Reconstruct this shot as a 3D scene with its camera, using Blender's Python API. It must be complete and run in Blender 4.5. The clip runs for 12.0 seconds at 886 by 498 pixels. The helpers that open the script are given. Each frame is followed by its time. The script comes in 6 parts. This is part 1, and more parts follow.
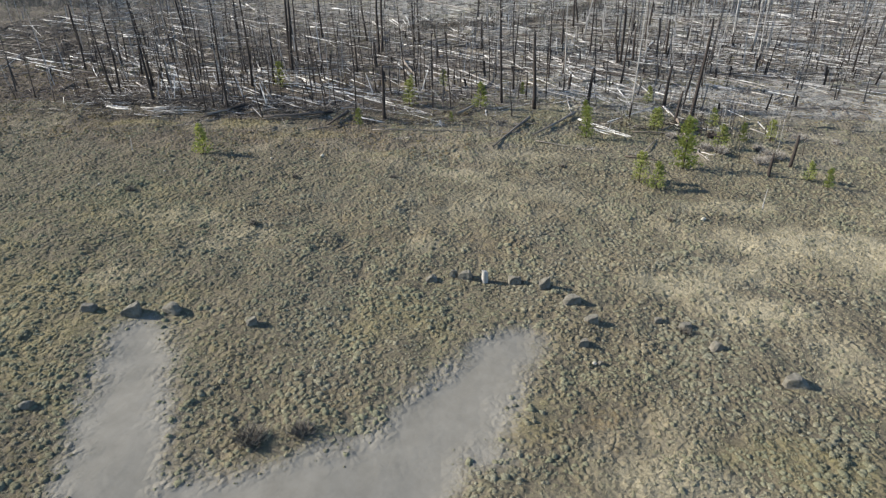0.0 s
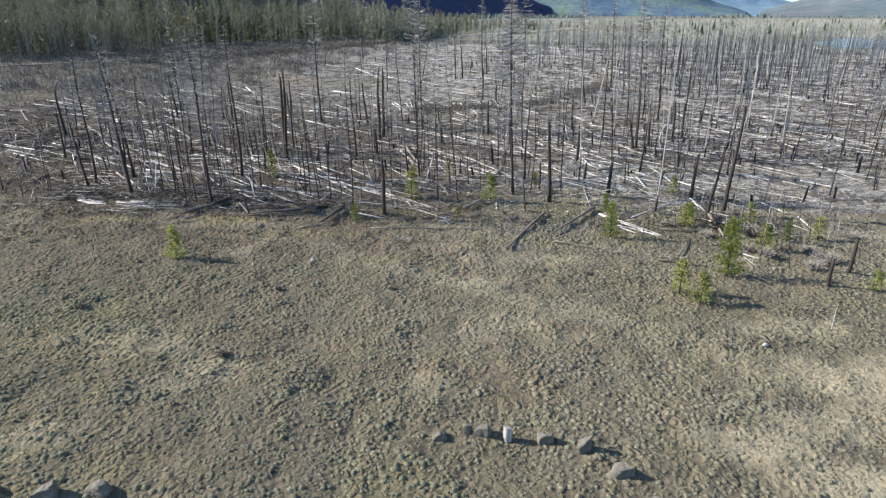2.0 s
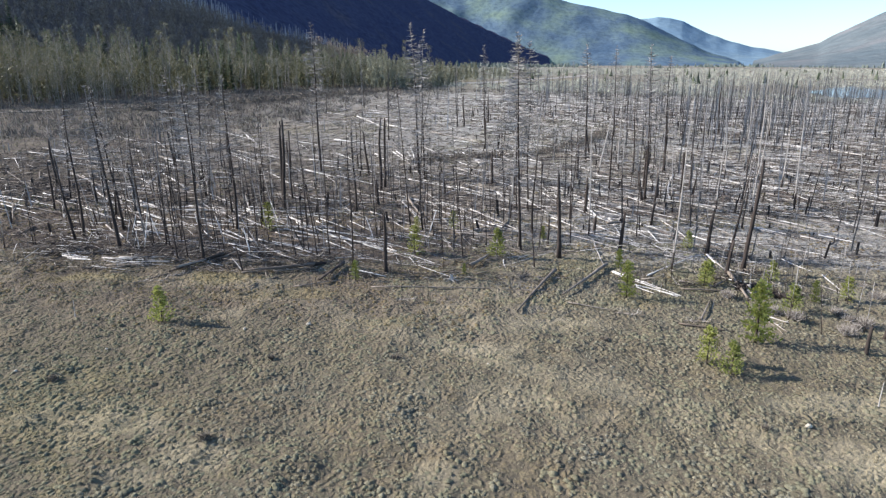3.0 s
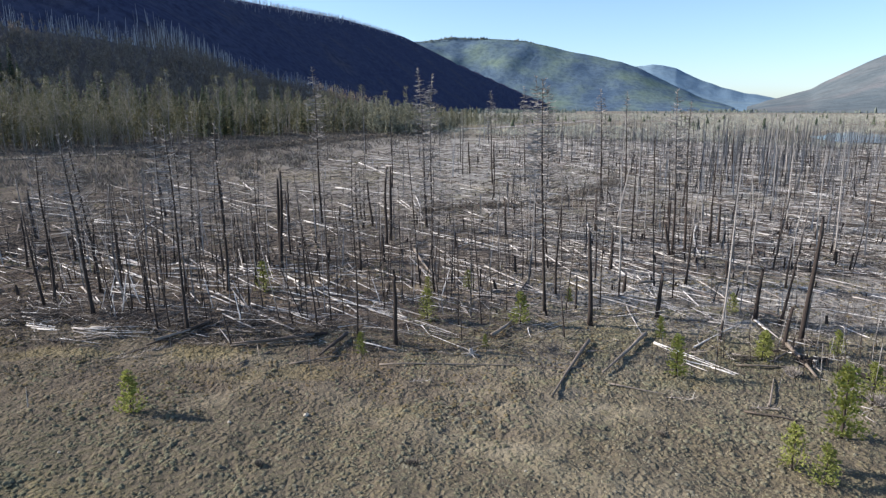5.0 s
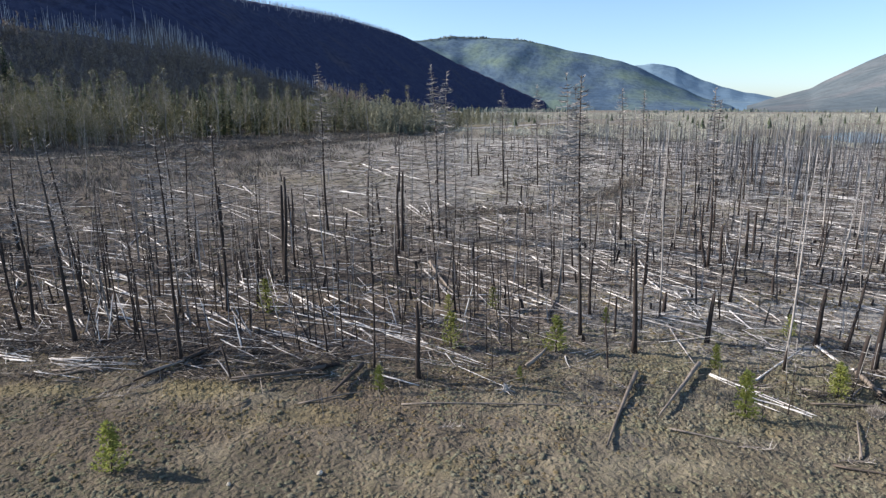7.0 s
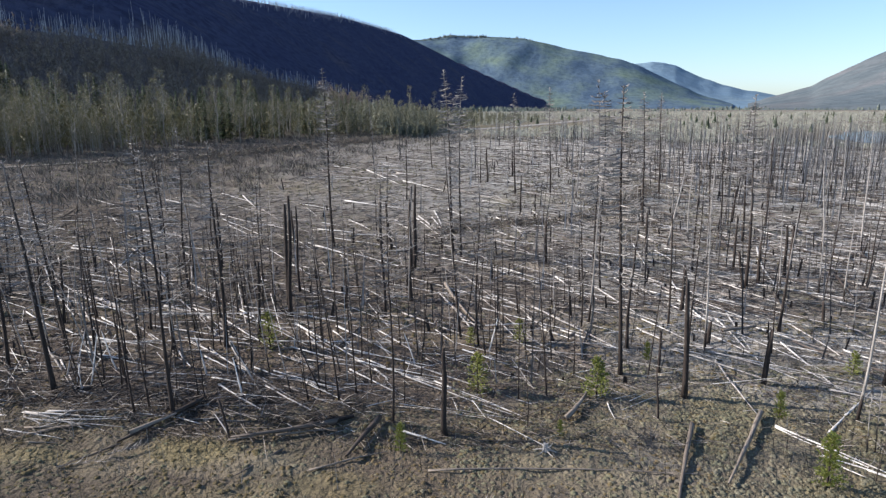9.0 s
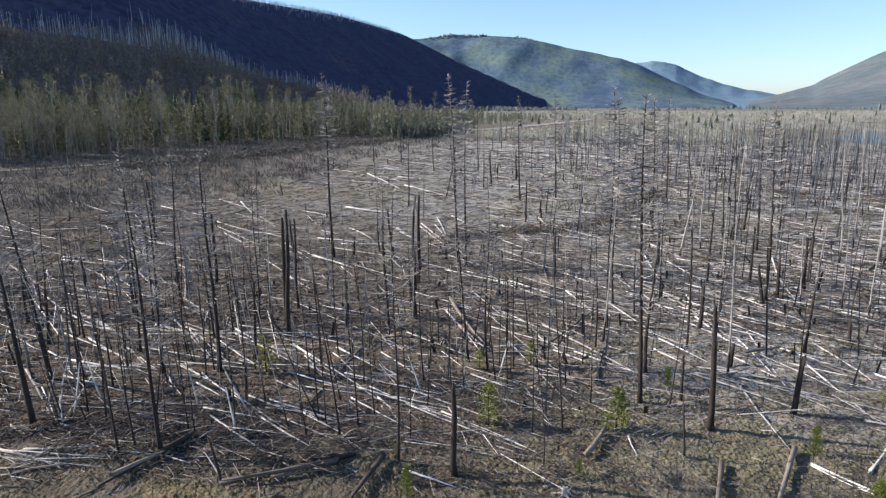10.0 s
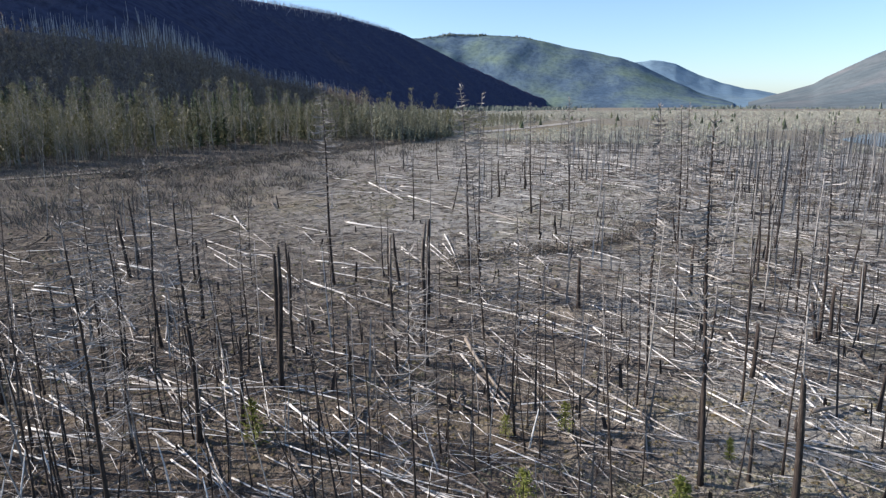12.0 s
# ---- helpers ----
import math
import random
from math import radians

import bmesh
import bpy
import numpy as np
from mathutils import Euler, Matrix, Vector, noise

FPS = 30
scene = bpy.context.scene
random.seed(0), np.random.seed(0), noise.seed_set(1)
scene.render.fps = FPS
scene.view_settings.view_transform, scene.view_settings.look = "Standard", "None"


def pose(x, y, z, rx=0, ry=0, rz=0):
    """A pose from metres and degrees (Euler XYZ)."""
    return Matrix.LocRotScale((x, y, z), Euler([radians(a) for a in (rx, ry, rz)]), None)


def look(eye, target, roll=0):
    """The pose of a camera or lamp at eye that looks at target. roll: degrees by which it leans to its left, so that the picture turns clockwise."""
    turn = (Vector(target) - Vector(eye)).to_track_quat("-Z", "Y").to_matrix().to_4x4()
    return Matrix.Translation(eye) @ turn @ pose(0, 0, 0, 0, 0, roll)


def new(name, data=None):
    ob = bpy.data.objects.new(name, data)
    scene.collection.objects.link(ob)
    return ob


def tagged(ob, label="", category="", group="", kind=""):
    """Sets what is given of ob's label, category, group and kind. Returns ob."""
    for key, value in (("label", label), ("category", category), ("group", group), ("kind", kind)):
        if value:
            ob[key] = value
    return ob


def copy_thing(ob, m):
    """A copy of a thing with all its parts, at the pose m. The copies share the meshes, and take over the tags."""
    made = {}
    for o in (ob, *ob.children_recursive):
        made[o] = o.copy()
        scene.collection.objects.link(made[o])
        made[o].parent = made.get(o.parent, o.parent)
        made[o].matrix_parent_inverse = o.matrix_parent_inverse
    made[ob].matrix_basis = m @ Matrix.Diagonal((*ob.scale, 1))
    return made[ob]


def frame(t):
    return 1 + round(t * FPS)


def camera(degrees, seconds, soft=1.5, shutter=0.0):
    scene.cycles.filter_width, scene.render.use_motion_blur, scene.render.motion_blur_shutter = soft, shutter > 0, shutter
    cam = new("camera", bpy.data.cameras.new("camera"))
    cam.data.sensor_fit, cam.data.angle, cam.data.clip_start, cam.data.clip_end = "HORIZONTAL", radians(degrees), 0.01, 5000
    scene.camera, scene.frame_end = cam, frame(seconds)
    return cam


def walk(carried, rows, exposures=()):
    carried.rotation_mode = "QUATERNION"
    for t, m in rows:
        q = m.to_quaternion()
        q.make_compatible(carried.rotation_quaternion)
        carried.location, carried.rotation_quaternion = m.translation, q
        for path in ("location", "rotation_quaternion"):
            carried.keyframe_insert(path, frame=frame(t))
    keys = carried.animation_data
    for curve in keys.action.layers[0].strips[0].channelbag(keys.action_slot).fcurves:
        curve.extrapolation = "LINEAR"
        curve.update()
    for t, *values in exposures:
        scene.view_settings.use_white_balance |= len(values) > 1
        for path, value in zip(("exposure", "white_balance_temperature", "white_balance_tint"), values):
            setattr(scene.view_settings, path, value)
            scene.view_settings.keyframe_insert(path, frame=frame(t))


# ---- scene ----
cam = camera(70.8, 12.0, soft=1.35)
PATH = [
    (0, (0.665, -3.045, 14.718), (0.6602, -1.2670, 13.8016), -0.09),
    (0.5, (0.576, -1.505, 14.750), (0.5687, 0.2824, 13.8532), -0.15),
    (1, (0.437, 0.004, 14.755), (0.4302, 1.8176, 13.9116), -0.07),
    (1.5, (0.356, 1.546, 14.715), (0.3487, 3.3897, 13.9395), -0.10),
    (2, (0.314, 3.043, 14.681), (0.3041, 4.9140, 13.9735), -0.18),
    (2.5, (0.121, 4.328, 14.807), (0.1133, 6.2221, 14.1646), -0.08),
    (3, (-0.090, 5.655, 14.826), (-0.0966, 7.5709, 14.2510), 0.02),
    (3.5, (-0.324, 6.990, 14.830), (-0.3286, 8.9249, 14.3221), -0.05),
    (5.5, (-1.591, 12.104, 14.840), (-1.5931, 14.0549, 14.3992), -0.03),
    (6, (-1.986, 13.267, 14.858), (-1.9869, 15.2179, 14.4158), -0.03),
    (6.5, (-2.374, 14.379, 14.870), (-2.3743, 16.3289, 14.4267), -0.00),
    (7, (-2.769, 15.459, 14.913), (-2.7689, 17.4089, 14.4684), -0.01),
    (9, (-4.037, 19.787, 15.681), (-4.0382, 21.7364, 15.2336), -0.26),
    (9.5, (-4.231, 20.928, 15.908), (-4.2323, 22.8774, 15.4596), -0.26),
    (10, (-4.422, 22.160, 16.228), (-4.4236, 24.1086, 15.7784), -0.27),
    (10.5, (-4.685, 23.428, 16.616), (-4.6853, 25.3764, 16.1644), -0.29),
    (11, (-4.925, 24.782, 16.933), (-4.9245, 26.7300, 16.4790), -0.18),
    (11.5, (-5.191, 26.298, 17.188), (-5.1895, 28.2459, 16.7345), -0.09),
    (12, (-5.383, 27.824, 17.290), (-5.3826, 29.7725, 16.8381), -0.32),
]
walk(cam, [(t, look(eye, target, roll)) for t, eye, target, roll in PATH], [(0, 1.04, 6430, 9), (1.5, 1.18, 6330, 10), (2.5, 1.24, 6230, 13), (3.5, 1.20, 6280, 15), (5.3, 0.90, 6380, 16), (12, 0.88, 6350, 16)])

# ---- light: clear morning, low sun from the west wall's side (-X) ----
SUN_UP = 29
world = bpy.data.worlds.new("world")
scene.world = world
world.use_nodes = True
sky = world.node_tree.nodes.new("ShaderNodeTexSky")
sky.sky_type, sky.sun_disc = "NISHITA", False
sky.sun_elevation, sky.sun_rotation = radians(SUN_UP), radians(-82)
sky.altitude, sky.air_density, sky.dust_density, sky.ozone_density = 900, 1.0, 1.2, 3.2
world.node_tree.nodes["Background"].inputs[1].default_value = 0.118
tint = world.node_tree.nodes.new("ShaderNodeMix")
tint.data_type, tint.blend_type = "RGBA", "MULTIPLY"
tint.inputs[0].default_value, tint.inputs[7].default_value = 1.0, (0.89, 0.957, 1.0, 1)
world.node_tree.links.new(sky.outputs[0], tint.inputs[6])
veil = world.node_tree.nodes.new("ShaderNodeMix")
veil.data_type = "RGBA"
veil.inputs[0].default_value, veil.inputs[7].default_value = 0.10, (1.6, 2.8, 3.7, 1)
world.node_tree.links.new(tint.outputs[2], veil.inputs[6])
world.node_tree.links.new(veil.outputs[2], world.node_tree.nodes["Background"].inputs[0])
sun = new("sun", bpy.data.lights.new("sun", "SUN"))
sun.data.energy, sun.data.angle, sun.data.color = 5.0, radians(0.53), (1.0, 0.945, 0.845)
sun.matrix_world = look((-99, 14, 100 * math.tan(radians(SUN_UP))), (0, 0, 0))


# ---- materials ----
def shader(name, rough=0.9, spec=0.25):
    m = bpy.data.materials.new(name)
    m.use_nodes = True
    b = m.node_tree.nodes["Principled BSDF"]
    b.inputs["Roughness"].default_value = rough
    b.inputs["Specular IOR Level"].default_value = spec
    return m, m.node_tree, b


def node(tree, kind, **values):
    n = tree.nodes.new(kind)
    for key, value in values.items():
        n.inputs[key.replace("_", " ")].default_value = value
    return n


def noise_of(tree, coords, scale, detail=4.0, rough=0.6, stretch=None):
    n = node(tree, "ShaderNodeTexNoise", Scale=scale, Detail=detail, Roughness=rough)
    if stretch:
        mp = tree.nodes.new("ShaderNodeMapping")
        mp.inputs["Scale"].default_value = stretch
        tree.links.new(coords, mp.inputs[0])
        coords = mp.outputs[0]
    tree.links.new(coords, n.inputs["Vector"])
    return n.outputs[0]


def ramp_of(tree, fac, *stops):
    r = tree.nodes.new("ShaderNodeValToRGB")
    while len(r.color_ramp.elements) < len(stops):
        r.color_ramp.elements.new(0.5)
    for e, (at, c) in zip(r.color_ramp.elements, stops):
        e.position, e.color = at, (*c, 1) if len(c) == 3 else c
    tree.links.new(fac, r.inputs[0])
    return r.outputs[0]


def grey(v):
    return (v, v, v)


def mix_of(tree, fac, a, b, how="MIX"):
    n = tree.nodes.new("ShaderNodeMix")
    n.data_type, n.blend_type = "RGBA", how
    for sock, value in ((n.inputs[0], fac), (n.inputs[6], a), (n.inputs[7], b)):
        if isinstance(value, (int, float)):
            sock.default_value = value
        elif isinstance(value, tuple):
            sock.default_value = (*value, 1)
        else:
            tree.links.new(value, sock)
    return n.outputs[2]


def math_of(tree, how, a, b=0.0, clamp=False):
    n = tree.nodes.new("ShaderNodeMath")
    n.operation, n.use_clamp = how, clamp
    for sock, value in zip(n.inputs, (a, b)):
        if isinstance(value, (int, float)):
            sock.default_value = value
        else:
            tree.links.new(value, sock)
    return n.outputs[0]


def bump_of(tree, bsdf, h, distance, strength=1.0):
    n = node(tree, "ShaderNodeBump", Strength=strength, Distance=distance)
    tree.links.new(h, n.inputs["Height"])
    tree.links.new(n.outputs[0], bsdf.inputs["Normal"])


def place(tree):
    return tree.nodes.new("ShaderNodeNewGeometry").outputs["Position"]


def own(tree):
    return tree.nodes.new("ShaderNodeTexCoord").outputs["Object"]


def island(tree):
    return tree.nodes.new("ShaderNodeNewGeometry").outputs["Random Per Island"]


def each(tree):
    return tree.nodes.new("ShaderNodeObjectInfo").outputs["Random"]


def attribute(tree, name):
    n = tree.nodes.new("ShaderNodeAttribute")
    n.attribute_name = name
    return n.outputs["Fac"]


def paint(tree, bsdf, colour):
    tree.links.new(colour, bsdf.inputs["Base Color"])


def t_vector(tree, coords, scale):
    """Coordinates shifted by noise, for shapes that should not look regular."""
    n = node(tree, "ShaderNodeTexNoise", Scale=scale, Detail=2.0)
    tree.links.new(coords, n.inputs["Vector"])
    shift = tree.nodes.new("ShaderNodeVectorMath")
    shift.operation = "MULTIPLY_ADD"
    tree.links.new(n.outputs["Color"], shift.inputs[0])
    shift.inputs[1].default_value = (2.5, 2.5, 2.5)
    tree.links.new(coords, shift.inputs[2])
    return shift.outputs[0]


def sage_colours(t, p):
    """Colour of the meadow's low growth: grey sage, olive and straw in patches."""
    patch = noise_of(t, p, 0.23, 5, 0.65)
    fine = noise_of(t, p, 2.6, 3, 0.6)
    a = ramp_of(t, patch, (0.30, (0.270, 0.255, 0.198)), (0.44, (0.325, 0.295, 0.212)), (0.55, (0.350, 0.300, 0.202)), (0.68, (0.400, 0.322, 0.205)))
    broad = noise_of(t, p, 0.075, 4, 0.6)
    a = mix_of(t, ramp_of(t, broad, (0.50, grey(0)), (0.62, grey(0.75))), a, (0.235, 0.222, 0.135))
    a = mix_of(t, ramp_of(t, broad, (0.34, grey(0.65)), (0.45, grey(0))), a, (0.275, 0.258, 0.222))
    a = mix_of(t, ramp_of(t, noise_of(t, p, 0.19, 3, 0.6), (0.56, grey(0)), (0.68, grey(0.6))), a, (0.34, 0.262, 0.165))
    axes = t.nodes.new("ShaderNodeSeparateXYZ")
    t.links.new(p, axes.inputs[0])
    # growth colour turns darker and slightly greener towards the west
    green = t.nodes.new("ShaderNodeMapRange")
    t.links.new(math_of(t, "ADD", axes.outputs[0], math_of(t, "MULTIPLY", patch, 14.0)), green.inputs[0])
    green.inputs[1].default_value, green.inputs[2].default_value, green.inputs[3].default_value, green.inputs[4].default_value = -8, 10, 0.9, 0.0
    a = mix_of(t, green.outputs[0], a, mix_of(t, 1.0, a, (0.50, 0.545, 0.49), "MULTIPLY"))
    a = mix_of(t, math_of(t, "MULTIPLY", attribute(t, "straw"), 0.62), a, ramp_of(t, fine, (0.30, (0.31, 0.26, 0.162)), (0.70, (0.395, 0.338, 0.218))))
    a = mix_of(t, math_of(t, "MULTIPLY", attribute(t, "moss"), 0.7), a, (0.215, 0.205, 0.098))
    a = mix_of(t, math_of(t, "MULTIPLY", attribute(t, "rust"), 0.7), a, (0.275, 0.185, 0.105))
    a = mix_of(t, 1.0, a, (0.845, 0.880, 0.865), "MULTIPLY")
    return mix_of(t, math_of(t, "MULTIPLY", fine, 0.5), a, (0.14, 0.13, 0.095))


def make_ground():
    m, t, b = shader("meadow_earth", 0.95, 0.12)
    p = place(t)
    dirt, straw, burn, moss = attribute(t, "dirt"), attribute(t, "straw"), attribute(t, "burn"), attribute(t, "moss")
    fine = noise_of(t, p, 9, 5, 0.7)
    mid = noise_of(t, p, 1.1, 5, 0.65)
    grit = noise_of(t, p, 45, 3, 0.7)
    broad = noise_of(t, p, 0.11, 5, 0.7)
    warp = mix_of(t, 0.16, p, t_vector(t, p, 2.3))
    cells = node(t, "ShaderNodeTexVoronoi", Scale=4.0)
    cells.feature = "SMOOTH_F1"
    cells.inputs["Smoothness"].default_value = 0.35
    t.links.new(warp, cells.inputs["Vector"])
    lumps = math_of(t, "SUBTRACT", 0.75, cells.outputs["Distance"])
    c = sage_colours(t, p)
    # ground colour darkened, most in creases between lumps, in place of shade there
    c = mix_of(t, 1.0, c, (0.70, 0.66, 0.60), "MULTIPLY")
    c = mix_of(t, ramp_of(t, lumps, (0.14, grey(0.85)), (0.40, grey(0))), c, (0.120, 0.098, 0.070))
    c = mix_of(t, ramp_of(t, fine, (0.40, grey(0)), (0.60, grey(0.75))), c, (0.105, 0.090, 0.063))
    s = ramp_of(t, mid, (0.30, (0.32, 0.275, 0.185)), (0.70, (0.41, 0.36, 0.25)))
    c = mix_of(t, straw, c, s)
    k = ramp_of(t, mid, (0.28, (0.058, 0.046, 0.037)), (0.46, (0.138, 0.106, 0.080)), (0.60, (0.192, 0.158, 0.112)), (0.74, (0.262, 0.204, 0.138)))
    k = mix_of(t, ramp_of(t, fine, (0.46, grey(0)), (0.66, grey(0.7))), k, (0.22, 0.180, 0.140))
    k = mix_of(t, ramp_of(t, broad, (0.40, grey(0.85)), (0.62, grey(0))), k, (0.094, 0.074, 0.062))
    axes = t.nodes.new("ShaderNodeSeparateXYZ")
    t.links.new(p, axes.inputs[0])
    # ash and dry grass deeper in and to the east, paled further for haze
    past = t.nodes.new("ShaderNodeMapRange")
    t.links.new(axes.outputs[1], past.inputs[0])
    past.inputs[1].default_value, past.inputs[2].default_value = 55, 105
    ash = ramp_of(t, mid, (0.30, (0.160, 0.152, 0.135)), (0.50, (0.295, 0.280, 0.247)), (0.72, (0.40, 0.376, 0.315)))
    ash = mix_of(t, ramp_of(t, noise_of(t, p, 0.34, 4, 0.65), (0.52, grey(0)), (0.62, grey(0.75))), ash, (0.085, 0.074, 0.062))
    ash = mix_of(t, ramp_of(t, noise_of(t, p, 0.16, 4, 0.6), (0.54, grey(0)), (0.66, grey(0.6))), ash, (0.185, 0.172, 0.105))
    east = t.nodes.new("ShaderNodeMapRange")
    t.links.new(axes.outputs[0], east.inputs[0])
    east.inputs[1].default_value, east.inputs[2].default_value, east.inputs[3].default_value = -45, 5, 0.15
    side = t.nodes.new("ShaderNodeMapRange")
    t.links.new(axes.outputs[0], side.inputs[0])
    side.inputs[1].default_value, side.inputs[2].default_value, side.inputs[4].default_value = -2, 12, 0.85
    olive = math_of(t, "MAXIMUM", math_of(t, "MULTIPLY", past.outputs[0], east.outputs[0]), side.outputs[0])
    # soil colour darkened to the west, standing in for the dense shadows there
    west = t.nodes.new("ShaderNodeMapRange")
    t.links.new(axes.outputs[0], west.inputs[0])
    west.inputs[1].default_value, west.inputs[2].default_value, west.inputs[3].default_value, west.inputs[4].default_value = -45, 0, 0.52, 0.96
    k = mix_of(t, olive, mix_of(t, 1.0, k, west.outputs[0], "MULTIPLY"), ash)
    c = mix_of(t, burn, c, mix_of(t, math_of(t, "MULTIPLY", straw, 0.7), k, (0.30, 0.245, 0.165)))
    c = mix_of(t, math_of(t, "MULTIPLY", moss, 0.65), c, ramp_of(t, fine, (0.35, (0.27, 0.222, 0.108)), (0.65, (0.12, 0.102, 0.052))))
    d = ramp_of(t, mid, (0.3, (0.142, 0.130, 0.108)), (0.7, (0.182, 0.167, 0.141)))
    d = mix_of(t, ramp_of(t, grit, (0.55, grey(0)), (0.75, grey(0.35))), d, (0.22, 0.21, 0.19))
    edge = math_of(t, "ADD", dirt, math_of(t, "MULTIPLY", math_of(t, "SUBTRACT", fine, 0.5), 1.6))
    c = mix_of(t, ramp_of(t, edge, (0.25, grey(0)), (0.80, grey(1))), c, d)
    paint(t, b, c)
    h = math_of(t, "ADD", math_of(t, "MULTIPLY", fine, 0.55), math_of(t, "MULTIPLY", grit, 0.15))
    h = math_of(t, "ADD", h, math_of(t, "MULTIPLY", noise_of(t, p, 2.0, 3, 0.55), 1.3))
    swell = ramp_of(t, noise_of(t, p, 0.9, 3, 0.6), (0.36, grey(0.15)), (0.62, grey(1.0)))
    swell = math_of(t, "MULTIPLY", swell, math_of(t, "SUBTRACT", 2.1, math_of(t, "ADD", straw, math_of(t, "MULTIPLY", burn, 0.6), True)))
    h = math_of(t, "ADD", h, math_of(t, "MULTIPLY", lumps, swell))
    bump_of(t, b, math_of(t, "MULTIPLY", h, math_of(t, "SUBTRACT", 1.0, math_of(t, "MULTIPLY", dirt, 0.97))), 0.165)
    return m


def make_tuft(name, tone):
    """Leaves of the low clumps; tone tints them browner on the burnt ground."""
    m, t, b = shader(name, 0.95, 0.1)
    p, q = place(t), island(t)
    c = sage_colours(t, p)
    c = mix_of(t, ramp_of(t, q, (0.0, grey(0)), (0.5, grey(0.05)), (1.0, grey(0.35))), c, (0.42, 0.375, 0.28))
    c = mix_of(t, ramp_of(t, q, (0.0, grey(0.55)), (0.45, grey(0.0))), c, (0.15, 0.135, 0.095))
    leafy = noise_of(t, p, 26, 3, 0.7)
    # hollows of the leaf bump darkened in colour, like shade between leaves
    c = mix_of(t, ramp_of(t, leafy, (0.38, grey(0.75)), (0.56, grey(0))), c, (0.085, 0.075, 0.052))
    bump_of(t, b, leafy, 0.05)
    c = mix_of(t, ramp_of(t, noise_of(t, p, 0.5, 4, 0.7), (0.44, grey(0)), (0.60, grey(0.65))), c, (0.185, 0.182, 0.112))
    c = mix_of(t, 1.0, c, tone, "MULTIPLY")
    paint(t, b, c)
    through_leaf = t.nodes.new("ShaderNodeBsdfTranslucent")
    t.links.new(c, through_leaf.inputs[0])
    mx = t.nodes.new("ShaderNodeMixShader")
    mx.inputs[0].default_value = 0.10
    t.links.new(b.outputs[0], mx.inputs[1])
    t.links.new(through_leaf.outputs[0], mx.inputs[2])
    t.links.new(mx.outputs[0], t.nodes["Material Output"].inputs[0])
    return m


def make_straw():
    m, t, b = shader("straw", 0.85, 0.2)
    paint(t, b, ramp_of(t, island(t), (0.0, (0.15, 0.128, 0.078)), (0.5, (0.27, 0.228, 0.138)), (1.0, (0.42, 0.36, 0.235))))
    return m


def make_bark(name, char_to, pale):
    """Fire-killed wood: charred bark low down, peeled silver wood above."""
    m, t, b = shader(name, 0.85, 0.2)
    o, r = own(t), each(t)
    z = t.nodes.new("ShaderNodeSeparateXYZ")
    t.links.new(o, z.inputs[0])
    streak = noise_of(t, o, 6, 5, 0.7, (1, 1, 0.12))
    grain = noise_of(t, o, 40, 3, 0.6, (1, 1, 0.08))
    black = ramp_of(t, grain, (0.3, (0.020, 0.016, 0.014)), (0.7, (0.062, 0.048, 0.040)))
    bare = ramp_of(t, streak, (0.30, tuple(v * 0.45 for v in pale)), (0.5, pale), (0.72, tuple(v * 1.25 for v in pale)))
    level = math_of(t, "ADD", math_of(t, "DIVIDE", z.outputs[2], char_to), math_of(t, "MULTIPLY", math_of(t, "SUBTRACT", streak, 0.5), 3.0))
    level = math_of(t, "ADD", level, math_of(t, "MULTIPLY", math_of(t, "SUBTRACT", r, 0.5), 0.9))
    paint(t, b, mix_of(t, ramp_of(t, math_of(t, "MULTIPLY", level, 0.5), (0.42, grey(0)), (0.60, grey(1))), black, bare))
    bump_of(t, b, math_of(t, "ADD", streak, grain), 0.02)
    return m


def make_log(name="weathered_log", tone=(1.0, 1.0, 1.0), charred=0.75):
    m, t, b = shader(name, 0.75, 0.3)
    o, r, i = own(t), each(t), island(t)
    grain = noise_of(t, o, 7, 5, 0.7, (0.12, 1, 1))
    patch = noise_of(t, o, 0.9, 3, 0.6)
    c = ramp_of(t, grain, (0.28, (0.28, 0.255, 0.225)), (0.46, (0.50, 0.475, 0.435)), (0.68, (0.73, 0.705, 0.66)))
    c = mix_of(t, ramp_of(t, patch, (0.64, grey(0)), (0.76, grey(0.55))), c, (0.085, 0.070, 0.058))
    c = mix_of(t, ramp_of(t, math_of(t, "FRACT", math_of(t, "ADD", r, i)), (0.52, grey(0)), (0.92, grey(charred))), c, (0.15, 0.118, 0.094))
    paint(t, b, mix_of(t, 1.0, c, tone, "MULTIPLY"))
    bump_of(t, b, grain, 0.02)
    return m


def make_twig(name, *stops):
    m, t, b = shader(name, 0.85, 0.2)
    paint(t, b, ramp_of(t, island(t), *stops))
    return m


def make_leaf(name, a, c, d, through_light=0.25):
    m, t, b = shader(name, 0.6, 0.3)
    k = ramp_of(t, island(t), (0.0, a), (0.55, c), (1.0, d))
    k = mix_of(t, ramp_of(t, each(t), (0.0, grey(0)), (1.0, grey(0.45))), k, tuple(v * 0.6 for v in a))
    paint(t, b, k)
    b.inputs["Subsurface Weight"].default_value = 0.0
    tr = t.nodes.new("ShaderNodeBsdfTranslucent")
    t.links.new(k, tr.inputs[0])
    mx = t.nodes.new("ShaderNodeMixShader")
    mx.inputs[0].default_value = through_light
    t.links.new(b.outputs[0], mx.inputs[1])
    t.links.new(tr.outputs[0], mx.inputs[2])
    t.links.new(mx.outputs[0], t.nodes["Material Output"].inputs[0])
    return m


